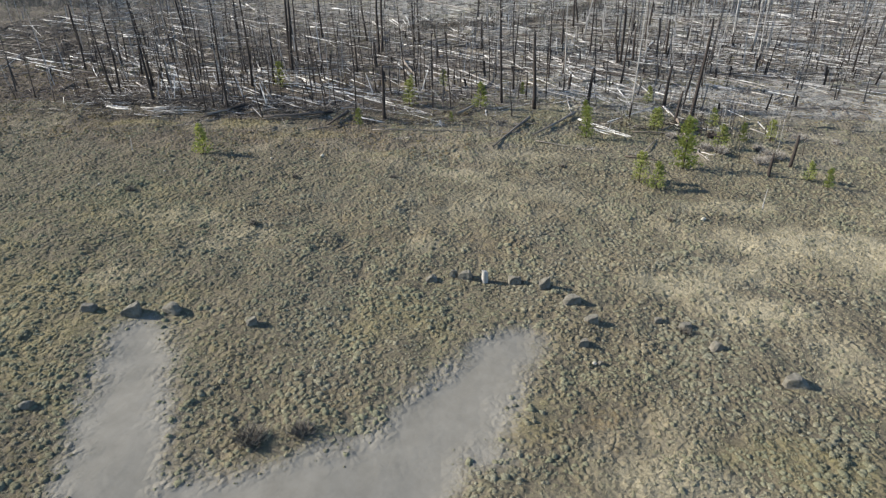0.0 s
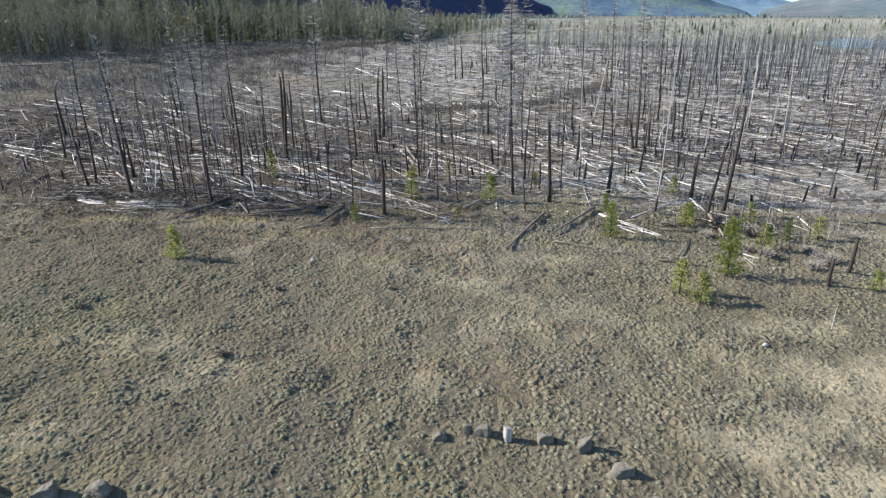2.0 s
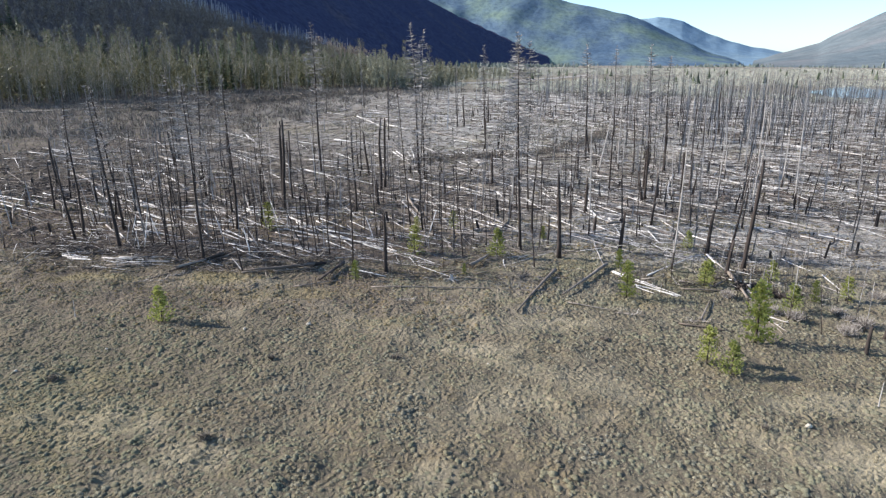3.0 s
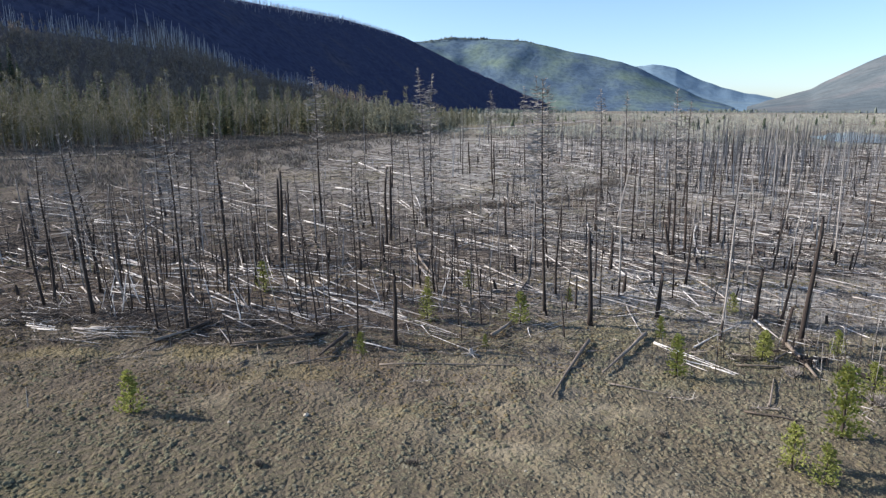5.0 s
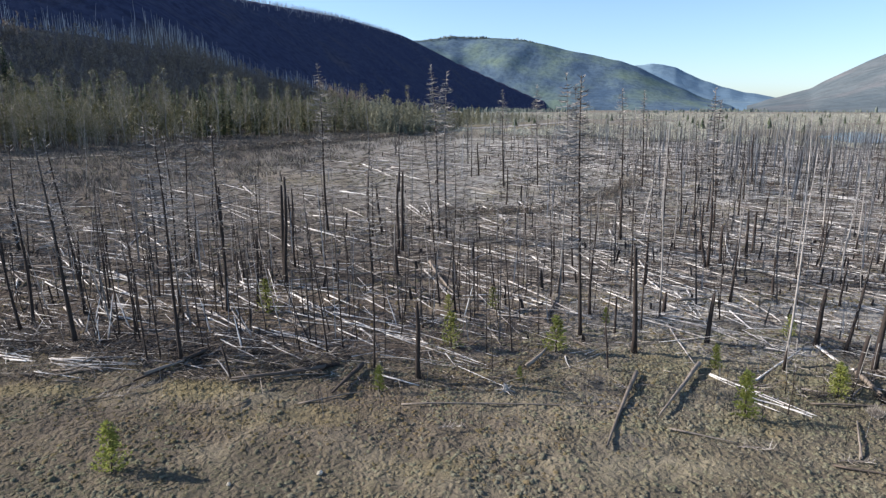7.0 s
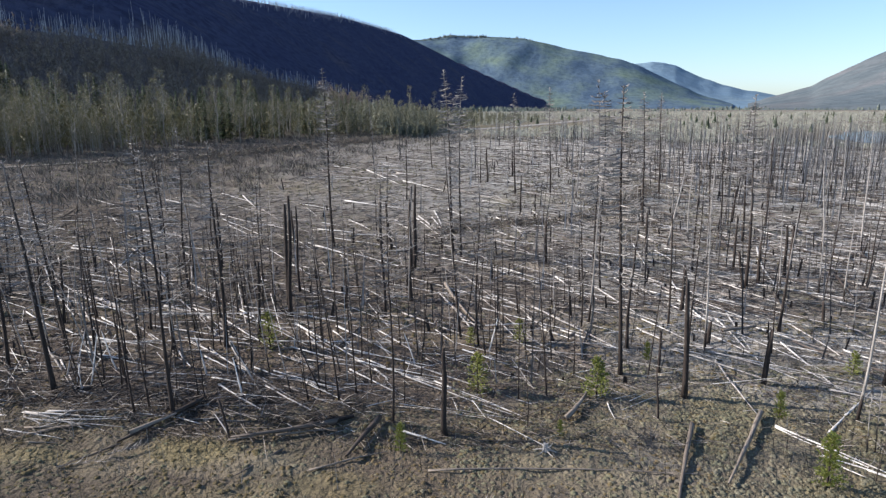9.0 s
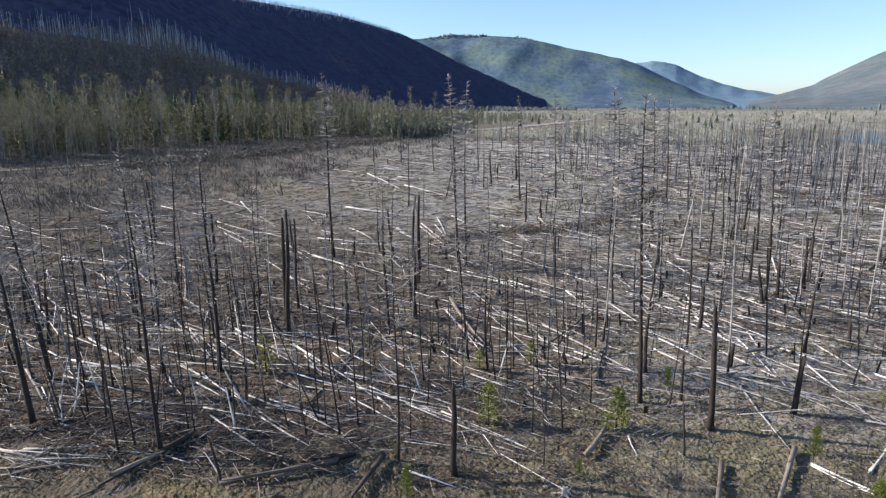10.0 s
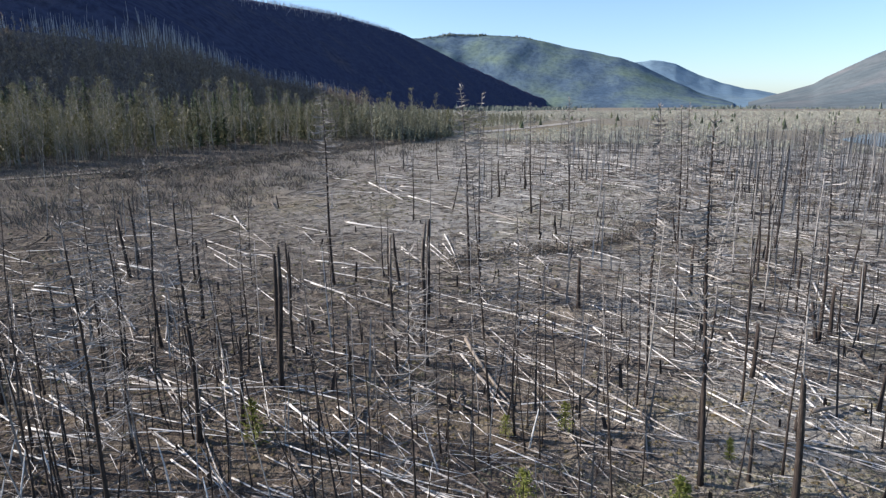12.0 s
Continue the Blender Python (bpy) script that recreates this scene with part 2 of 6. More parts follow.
def make_rock(name="granite", tone=1.0):
    m, t, b = shader(name, 0.9, 0.2)
    o = own(t)
    n, f = noise_of(t, o, 3, 5, 0.7), noise_of(t, o, 22, 3, 0.7)
    c = ramp_of(t, n, (0.3, (0.10, 0.088, 0.070)), (0.55, (0.21, 0.19, 0.152)), (0.8, (0.34, 0.31, 0.255)))
    paint(t, b, mix_of(t, ramp_of(t, f, (0.5, grey(0)), (0.7, grey(0.5))), mix_of(t, 1.0, c, grey(tone), "MULTIPLY"), tuple(v * tone for v in (0.12, 0.11, 0.09))))
    bump_of(t, b, math_of(t, "ADD", n, f), 0.06)
    return m


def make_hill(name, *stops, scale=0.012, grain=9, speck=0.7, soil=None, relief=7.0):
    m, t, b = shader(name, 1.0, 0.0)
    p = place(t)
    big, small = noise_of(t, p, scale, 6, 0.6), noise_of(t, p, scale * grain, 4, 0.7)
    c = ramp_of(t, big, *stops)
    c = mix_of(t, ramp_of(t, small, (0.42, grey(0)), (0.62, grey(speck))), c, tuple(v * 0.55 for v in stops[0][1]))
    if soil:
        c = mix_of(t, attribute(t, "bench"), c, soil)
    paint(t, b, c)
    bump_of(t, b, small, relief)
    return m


def make_water():
    m, t, b = shader("pond_water", 0.10, 0.5)
    b.inputs["Base Color"].default_value = (0.05, 0.075, 0.10, 1)
    bump_of(t, b, noise_of(t, place(t), 1.5, 3), 0.010, 1.0)
    return m


def make_dirt(name="road_dirt", tone=1.0):
    m, t, b = shader(name, 0.95, 0.1)
    n = noise_of(t, place(t), 0.8, 5, 0.7)
    paint(t, b, ramp_of(t, n, (0.3, tuple(v * tone for v in (0.25, 0.228, 0.198))), (0.7, tuple(v * tone for v in (0.33, 0.305, 0.265)))))
    bump_of(t, b, n, 0.05)
    return m


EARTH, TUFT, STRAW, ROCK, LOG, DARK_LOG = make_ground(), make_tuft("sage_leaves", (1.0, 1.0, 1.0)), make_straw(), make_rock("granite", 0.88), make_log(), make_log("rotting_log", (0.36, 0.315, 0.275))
BARK = {"branched": make_bark("burnt_bark", 13.0, (0.15, 0.138, 0.127)), "pole": make_bark("burnt_pole", 8.5, (0.24, 0.22, 0.20)),
        "stub": make_bark("charred_wood", 14.0, (0.16, 0.14, 0.12)), "pale": make_bark("silver_wood", 1.1, (0.34, 0.315, 0.285))}
BRANCH = make_twig("dead_branch", (0.0, (0.095, 0.080, 0.068)), (0.5, (0.205, 0.180, 0.155)), (1.0, (0.42, 0.39, 0.345)))
CROWN = make_twig("bare_crown_wood", (0.0, (0.085, 0.077, 0.069)), (0.5, (0.19, 0.177, 0.163)), (1.0, (0.38, 0.362, 0.338)))
LITTER = make_twig("twig_litter", (0.0, (0.022, 0.019, 0.017)), (0.50, (0.060, 0.050, 0.043)), (0.84, (0.14, 0.12, 0.10)), (1.0, (0.45, 0.41, 0.36)))
STICK = make_twig("far_snag_wood", (0.0, (0.04, 0.034, 0.031)), (0.40, (0.12, 0.108, 0.098)), (0.75, (0.28, 0.265, 0.25)), (1.0, (0.45, 0.43, 0.405)))
PINE = make_leaf("young_pine_needles", (0.165, 0.195, 0.042), (0.27, 0.295, 0.072), (0.38, 0.385, 0.12), 0.4)
FIR = make_leaf("conifer_needles", (0.04, 0.058, 0.030), (0.085, 0.11, 0.050), (0.15, 0.17, 0.075), 0.2)
BUD = make_leaf("budding_twigs", (0.085, 0.082, 0.040), (0.150, 0.142, 0.068), (0.225, 0.205, 0.110), 0.2)
GREY_BUD = make_leaf("greyish_budding_twigs", (0.145, 0.148, 0.100), (0.205, 0.205, 0.140), (0.275, 0.268, 0.195), 0.2)
ASPEN = make_twig("aspen_bark", (0.0, (0.17, 0.16, 0.135)), (1.0, (0.34, 0.325, 0.28)))
BRUSH = make_twig("brush", (0.0, (0.07, 0.060, 0.053)), (0.5, (0.125, 0.110, 0.094)), (0.85, (0.17, 0.155, 0.112)), (1.0, (0.22, 0.155, 0.125)))
# navy mixed into the burnt wall's colour to give it distance haze
WALL_HILL = make_hill("hazy_burnt_slope", (0.3, (0.060, 0.065, 0.110)), (0.55, (0.074, 0.078, 0.120)), (0.75, (0.102, 0.092, 0.108)), soil=(0.150, 0.120, 0.105))
# distance haze is painted as blue into the two northern hills' colours
MID_HILL = make_hill("hazy_forest_slope", (0.30, (0.056, 0.092, 0.140)), (0.46, (0.090, 0.132, 0.172)), (0.58, (0.122, 0.170, 0.165)), (0.70, (0.140, 0.188, 0.145)), scale=0.0045, grain=9, speck=0.45, relief=3.0)
BLUE_HILL = make_hill("hazy_distant_slope", (0.3, (0.118, 0.185, 0.250)), (0.5, (0.140, 0.208, 0.262)), (0.7, (0.172, 0.235, 0.262)), scale=0.003, grain=5, speck=0.3)
SHADE_WOOD = make_leaf("shaded_woods", (0.205, 0.160, 0.128), (0.30, 0.240, 0.178), (0.39, 0.32, 0.235), 0.2)
# east hill's bare ground tinted blue-grey, its haze put into the colour
EAST_HILL = make_hill("hazy_bare_slope", (0.3, (0.092, 0.118, 0.132)), (0.5, (0.118, 0.138, 0.145)), (0.7, (0.158, 0.152, 0.155)), scale=0.004, grain=5, speck=0.4)
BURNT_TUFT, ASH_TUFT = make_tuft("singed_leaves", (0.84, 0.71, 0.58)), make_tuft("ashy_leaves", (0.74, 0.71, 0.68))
# brush on the flat, its colour lightened to carry haze
FLATS = make_twig("hazy_willow_brush", (0.0, (0.27, 0.275, 0.235)), (0.5, (0.335, 0.34, 0.285)), (0.85, (0.375, 0.38, 0.285)), (1.0, (0.385, 0.350, 0.305)))
# needles for far trees, paled and greyed to paint in the haze
HAZY_FIR = make_leaf("hazy_conifer_needles", (0.075, 0.098, 0.090), (0.105, 0.132, 0.112), (0.145, 0.168, 0.130), 0.2)
# road dirt again, darkened in colour for the shade on the near road
SHADED_DIRT = make_dirt("shaded_road_dirt", 0.55)
POST = make_bark("post_wood", 0.02, (0.36, 0.335, 0.30))
# silver poles paled in colour, for sun and haze that miss the bench
PALE_POLE = make_twig("paled_silver_poles", (0.0, (0.22, 0.205, 0.19)), (0.5, (0.42, 0.395, 0.37)), (1.0, (0.62, 0.59, 0.55)))
CHAR_LOG = make_log("charred_log", (0.20, 0.17, 0.15))
WATER, DIRT, PALE_ROCK = make_water(), make_dirt(), make_rock("pale_stone", 2.6)


# ---- shape helpers ----
def hashed(i, j, seed):
    n = (i.astype(np.int64) * 374761393 + j.astype(np.int64) * 668265263 + seed * 974711) & 0x7FFFFFFF
    n = ((n ^ (n >> 13)) * 1274126177) & 0x7FFFFFFF
    return ((n ^ (n >> 16)) & 0xFFFF) / 65535.0


def vnoise(x, y, size, seed=0):
    """Smooth noise, -1 to 1, over arrays of places."""
    x, y = np.asarray(x, float) / size + 1000, np.asarray(y, float) / size + 1000
    i, j = np.floor(x), np.floor(y)
    u, v = x - i, y - j
    u, v = u * u * (3 - 2 * u), v * v * (3 - 2 * v)
    a, b = hashed(i, j, seed), hashed(i + 1, j, seed)
    c, d = hashed(i, j + 1, seed), hashed(i + 1, j + 1, seed)
    return 2 * ((a * (1 - u) + b * u) * (1 - v) + (c * (1 - u) + d * u) * v) - 1


def step(v, lo, hi):
    k = np.clip((np.asarray(v, float) - lo) / (hi - lo), 0, 1)
    return k * k * (3 - 2 * k)


def eased(v, lo, k):
    v = np.asarray(v, float)
    return np.where(v < lo, v, lo + k * (1 - np.exp(-(np.maximum(v, lo) - lo) / k)))


def lie(x, y):
    """The fan's even slope, which levels out into the valley floor."""
    x, y = np.asarray(x, float), np.asarray(y, float)
    across = np.where(x > 0, eased(x, 60, 60), -eased(-x, 150, 100))
    return -0.02688 * across + 0.02679 * np.where(y > 0, eased(y, 120, 80), y)


def near_line(x, y, line):
    """Distance, less the half width, from a line of (x, y, half width)."""
    best = np.full(np.shape(x), 1e9)
    for (ax, ay, aw), (bx, by, bw) in zip(line, line[1:]):
        dx, dy = bx - ax, by - ay
        k = np.clip(((x - ax) * dx + (y - ay) * dy) / (dx * dx + dy * dy), 0, 1)
        best = np.minimum(best, np.hypot(x - ax - k * dx, y - ay - k * dy) - (aw + k * (bw - aw)))
    return best


TRACKS = (((-11.1, 17.0, 0.7), (-10.0, 13.2, 1.1), (-8.7, 9.0, 1.25), (-7.0, 2.0, 1.4)),
          ((3.5, 17.0, 0.5), (2.0, 14.4, 1.3), (0.6, 12.2, 1.5), (-0.9, 10.4, 1.5), (-3.0, 4.0, 2.0)),
          ((-0.5, 10.2, 1.2), (-5.0, 9.4, 0.7), (-8.0, 8.6, 0.8)))


def dirt_at(x, y):
    d = np.minimum.reduce([near_line(x, y, line) for line in TRACKS])
    return 1 - step(d + 0.35 * vnoise(x, y, 1.1, 5) + 0.25 * vnoise(x, y, 0.45, 6), -0.6, 1.6)


def straw_at(x, y):
    k = np.zeros(np.shape(x))
    for cx, cy, rx, ry, much in ((20.5, 25, 6.5, 2.4, 0.75), (11.0, 21.4, 2.2, 1.0, 0.75), (13.6, 19.4, 2.6, 1.3, 0.7), (15.6, 16.2, 1.6, 1.6, 0.5), (7.4, 10.6, 2.4, 1.6, 0.55),
                                 (1.5, 34.5, 2.6, 0.8, 0.5), (-14.1, 21.0, 1.3, 1.0, 0.35), (-11.2, 24.3, 2.0, 0.9, 0.3), (-13.5, 27.5, 2.2, 1.4, 0.4), (17, 30, 3, 1, 0.45), (16.5, 95, 2.5, 4.0, 0.7), (-30, 118, 9, 4, 0.4), (-9.5, 25.5, 1.4, 0.8, 0.4),
                                 (14.0, 22.5, 2.5, 1.0, 0.6), (-15, 42.5, 7, 1.0, 0.45), (3, 30, 2.2, 1.2, 0.35), (-0.5, 24.6, 1.0, 0.9, 0.35), (6, 38, 5, 0.8, 0.35)):
        q = np.hypot((x - cx) / rx, (y - cy) / ry) + 0.35 * vnoise(x, y, 1.6, 9) + 0.2 * vnoise(x, y, 0.5, 10)
        k = np.maximum(k, much * (1 - step(q, 0.45, 1.25)))
    trail = near_line(x, y, ((-24, 46.5, 0.2), (-11, 41.2, 0.5), (-2.3, 36.0, 0.6), (4.5, 32.4, 0.7), (14, 26.9, 0.9), (19.8, 22.0, 1.4)))
    k = np.maximum(k, 0.22 * (1 - step(trail + 0.5 * vnoise(x, y, 1.4, 13) + 0.3 * vnoise(x, y, 0.5, 14), -0.3, 0.7)))
    return np.maximum(k, 0.35 * step(vnoise(x, y, 4.0, 11) + 0.5 * vnoise(x, y, 1.2, 12), 0.55, 1.1))


def moss_at(x, y):
    """Olive-yellow mossy patches along the stand's front edge."""
    k = np.zeros(np.shape(x))
    for cx, cy, rx, ry, much in ((-14.6, 43.4, 2.6, 1.0, 1.0), (-23, 42.8, 3.5, 1.0, 0.8), (-8.4, 41.3, 3.2, 0.9, 0.6), (11.8, 41.4, 3.0, 1.2, 0.5), (-12, 40.6, 5.0, 0.7, 0.4), (5.5, 40.8, 2.6, 0.8, 0.5),
                                 (-19, 18, 8, 7, 0.55), (2, 46.5, 4.5, 2.0, 0.55), (9, 46.5, 5, 2.4, 0.55), (16, 45, 5, 2.2, 0.5), (12, 52, 6, 1.6, 0.4), (-1.3, 18.3, 2.6, 2.0, 0.45), (12.3, 10.8, 3.0, 1.4, 0.6), (3.6, 12.9, 1.3, 1.2, 0.5), (-16.5, 28.5, 4.5, 3.5, 0.4), (-3.0, 37.5, 2.0, 0.7, 0.45), (9.0, 46.0, 2.5, 0.9, 0.5), (15.5, 48.0, 2.0, 0.8, 0.4), (3, 50.5, 2.4, 1.1, 0.55), (10.5, 51, 3.0, 1.1, 0.5), (18, 52.5, 3.0, 1.1, 0.45), (-2.5, 57, 2.5, 1.0, 0.35), (7, 58, 3.5, 1.3, 0.4), (21, 60, 4, 1.5, 0.35), (12, 108, 9, 5, 0.4), (28, 128, 9, 6, 0.35), (40, 345, 45, 40, 0.75), (85, 440, 50, 60, 0.6), (-24, 112, 8, 4, 0.5)):
        q = np.hypot((x - cx) / rx, (y - cy) / ry) + 0.45 * vnoise(x, y, 1.3, 15) + 0.25 * vnoise(x, y, 0.45, 16)
        k = np.maximum(k, much * (1 - step(q, 0.45, 1.2)))
    return k


def rust_at(x, y):
    """Rust-brown dead growth in small patches."""
    k = 0.55 * step(vnoise(x, y, 3.2, 17) + 0.6 * vnoise(x, y, 0.9, 18), 0.45, 1.0)
    for cx, cy, rx, ry, much in ((6.2, 12.2, 1.9, 1.3, 1.0), (9.2, 12.4, 1.2, 0.7, 0.5), (0.7, 30.3, 1.0, 1.1, 0.8), (-4.5, 27.2, 0.7, 0.6, 0.9), (5.8, 34.7, 1.2, 1.1, 0.5),
                                 (2.0, 39.6, 2.6, 0.9, 0.6), (-11.5, 39.8, 3.4, 1.0, 0.7), (-20, 38.5, 4.0, 1.2, 0.6), (16.5, 31.5, 2.2, 0.8, 0.5), (-13.6, 21.5, 1.6, 0.9, 0.5)):
        q = np.hypot((x - cx) / rx, (y - cy) / ry) + 0.4 * vnoise(x, y, 1.1, 19)
        k = np.maximum(k, much * (1 - step(q, 0.4, 1.2)))
    return k * (1 - dirt_at(x, y))


def burn_at(x, y):
    """1 on the burnt ground, with a browner margin before it."""
    edge = y - 46.2 + 0.03 * np.abs(x) - 0.35 * np.clip(x, 2, 9) + 1.6 * vnoise(x, y, 5, 21) + 0.8 * vnoise(x, y, 1.3, 22)
    margin = (0.78 - 0.45 * step(x, 3, 10)) * step(edge, -15, -5) * (0.65 + 0.5 * vnoise(x, y, 2.7, 23))
    return np.maximum(step(edge, -1.6, 1.6), margin) * (0.35 + 0.65 * (1 - step(y, 190, 260)))


def height(x, y):
    """The ground's surface: the slope with hummocks, smooth on the tracks."""
    x, y = np.asarray(x, float), np.asarray(y, float)
    fade = 1 - step(np.maximum(y - 30, np.abs(x) - 15), 25, 60)
    soft = 1 - 0.85 * dirt_at(x, y)
    z = 0.11 * vnoise(x, y, 3.1, 1) + soft * (0.105 * vnoise(x, y, 1.05, 2) + 0.065 * vnoise(x, y, 0.5, 3)) - 0.05 * (1 - soft)
    return lie(x, y) + z * fade


def mesh_object(name, verts, faces, material, smooth=False):
    me = bpy.data.meshes.new(name)
    me.from_pydata(verts, [], faces)
    me.materials.append(material)
    if smooth:
        me.polygons.foreach_set("use_smooth", [True] * len(me.polygons))
    me.update()
    return new(name, me)


def quick_mesh(name, verts, corners, sides, material, smooth=False):
    """A mesh from arrays: verts n x 3, and corners f x sides."""
    me = bpy.data.meshes.new(name)
    verts, corners = np.ascontiguousarray(verts, np.float32), np.ascontiguousarray(corners, np.int32)
    me.vertices.add(len(verts))
    me.vertices.foreach_set("co", verts.ravel())
    me.loops.add(corners.size)
    me.loops.foreach_set("vertex_index", corners.ravel())
    me.polygons.add(len(corners))
    me.polygons.foreach_set("loop_start", np.arange(0, corners.size, sides, dtype=np.int32))
    me.polygons.foreach_set("use_smooth", np.full(len(corners), smooth))
    me.update(calc_edges=True)
    me.validate()
    me.materials.append(material)
    return me


def sticks(name, a, b, r0, r1, material):
    """One mesh of many thin three-sided sticks from a to b."""
    a, b = np.asarray(a, float), np.asarray(b, float)
    d = b - a
    d /= np.linalg.norm(d, axis=1)[:, None] + 1e-9
    side = np.cross(d, np.where(np.abs(d[:, 2:3]) > 0.8, [[1.0, 0, 0]], [[0, 0, 1.0]]))
    side /= np.linalg.norm(side, axis=1)[:, None]
    other = np.cross(d, side)
    rows = []
    for p, r in ((a, r0), (b, r1)):
        for k in range(3):
            c, s = math.cos(k * 2.0944), math.sin(k * 2.0944)
            rows.append(p + (side * c + other * s) * np.asarray(r).reshape(-1, 1))
    verts = np.stack(rows, 1).reshape(-1, 3)
    base = np.arange(len(a))[:, None, None] * 6
    corners = (base + np.array([[0, 1, 4, 3], [1, 2, 5, 4], [2, 0, 3, 5]])[None]).reshape(-1, 4)
    return quick_mesh(name, verts, corners, 4, material)


def tube(bm, points, radii, sides=7, rough=0.0, rnd=None, cap=True):
    """A tapered, slightly uneven round length through the points."""
    rings, points = [], [Vector(p) for p in points]
    for i, (p, r) in enumerate(zip(points, radii)):
        d = (points[min(i + 1, len(points) - 1)] - points[max(i - 1, 0)]).normalized()
        u = d.orthogonal().normalized() if abs(d.z) < 0.9 else Vector((1, 0, 0)).cross(d).normalized()
        v = d.cross(u)
        ring = []
        for k in range(sides):
            a = 2 * math.pi * k / sides
            q = r * (1 + (rnd.uniform(-rough, rough) if rnd else 0))
            ring.append(bm.verts.new(p + (u * math.cos(a) + v * math.sin(a)) * q))
        rings.append(ring)
    for lo, hi in zip(rings, rings[1:]):
        for k in range(sides):
            bm.faces.new((lo[k], lo[(k + 1) % sides], hi[(k + 1) % sides], hi[k]))
    if cap:
        bm.faces.new(rings[0][::-1])
        bm.faces.new(rings[-1])
    return rings


def twig(bm, p, d, length, r, lift=0.0):
    """A thin, pointed, bent branch of two joints."""
    d = d.normalized()
    u = d.orthogonal().normalized()
    v = d.cross(u)
    mid = p + d * length * 0.55
    tip = mid + (d + Vector((0, 0, lift))).normalized() * length * 0.45
    lo = [bm.verts.new(p + (u * math.cos(k * 2.0944) + v * math.sin(k * 2.0944)) * r) for k in range(3)]
    hi = [bm.verts.new(mid + (u * math.cos(k * 2.0944) + v * math.sin(k * 2.0944)) * r * 0.75) for k in range(3)]
    end = bm.verts.new(tip)
    for k in range(3):
        bm.faces.new((lo[k], lo[(k + 1) % 3], hi[(k + 1) % 3], hi[k]))
        bm.faces.new((hi[k], hi[(k + 1) % 3], end))


def finish(name, bm, material, smooth=True):
    me = bpy.data.meshes.new(name)
    bm.normal_update()
    for f in bm.faces:
        f.smooth = smooth
    bm.to_mesh(me)
    bm.free()
    me.materials.append(material)
    return me


def part(name, bm, material, parent, label=""):
    """Links a bmesh, or a finished mesh, as one part of a thing."""
    ob = new(name, bm if isinstance(bm, bpy.types.Mesh) else finish(name, bm, material))
    ob.parent = parent
    return tagged(ob, label) if label else ob


# ---- the setting ----
def graded(lo, hi, cell, end_lo, end_hi, growth=1.055):
    mid = list(np.arange(lo, hi + cell / 2, cell))
    up, down, s = [mid[-1]], [mid[0]], cell
    while up[-1] < end_hi:
        s *= growth
        up.append(up[-1] + s)
    s = cell
    while down[-1] > end_lo:
        s *= growth
        down.append(down[-1] - s)
    return np.array(down[:0:-1] + mid + up[1:])


def make_sheet():
    xs, ys = graded(-34, 34, 0.32, -4500, 4500), graded(7, 56, 0.32, -4500, 4700)
    x, y = np.meshgrid(xs, ys)
    x, y = x.ravel(), y.ravel()
    z = height(x, y)
    z -= np.where((np.hypot(x, y) > 2500), 25, 0)
    n, m = len(xs), len(ys)
    i = np.arange(n * m).reshape(m, n)
    corners = np.stack([i[:-1, :-1], i[:-1, 1:], i[1:, 1:], i[1:, :-1]], -1).reshape(-1, 4)
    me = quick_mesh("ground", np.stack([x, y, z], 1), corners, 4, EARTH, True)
    for name, f in (("dirt", dirt_at), ("straw", straw_at), ("burn", burn_at), ("moss", moss_at), ("rust", rust_at)):
        me.attributes.new(name, "FLOAT", "POINT").data.foreach_set("value", f(x, y).astype(np.float32))
    tagged(new("ground", me), "dry sage meadow with bare dirt pull-ins", kind="structure")


make_sheet()

# crest before y 587 is out of view, made up to set its shadow
CREST_Y = (0, 60, 120, 150, 200, 235, 260, 320, 420, 587, 900, 1141, 1975, 2594, 2900, 3170, 3500)
CREST_X = (-680, -592, -556, -556, -556, -551, -545, -508, -430, -381, -376, -371, -313, -181, 0, 434, 700)
CREST_Z = (140, 155, 198, 240, 246, 243, 238, 224, 217, 177, 184, 197, 275, 293, 229, 60, 0)


def west_slope(x, y):
    """The valley's steep west wall, its unseen south end made up, and the bench before its foot."""
    cx, cz = np.interp(y, CREST_Y, CREST_X), np.interp(y, CREST_Y, CREST_Z)
    rough = 5 * vnoise(x, y, 90, 31) + 2.5 * vnoise(x, y, 37, 32)
    d = x - cx
    wall = cz - np.where(d > 0, 0.72 * (np.sqrt(d * d + 900) - 30), -0.3 * d) + rough * step(np.abs(d), 20, 120)
    bx = np.interp(y, (200, 290, 384, 497, 592, 700), (-215, -196, -171, -152, -94, -60))
    bz = np.interp(y, (180, 215, 290, 384, 497, 592, 700), (10, 47, 50, 49, 40, 29, 8))
    d = x - bx
    bench = bz - np.where(d > 0, 0.66 * (np.sqrt(d * d + 49) - 7), -0.06 * d) + 0.35 * rough
    return np.maximum(wall, bench)


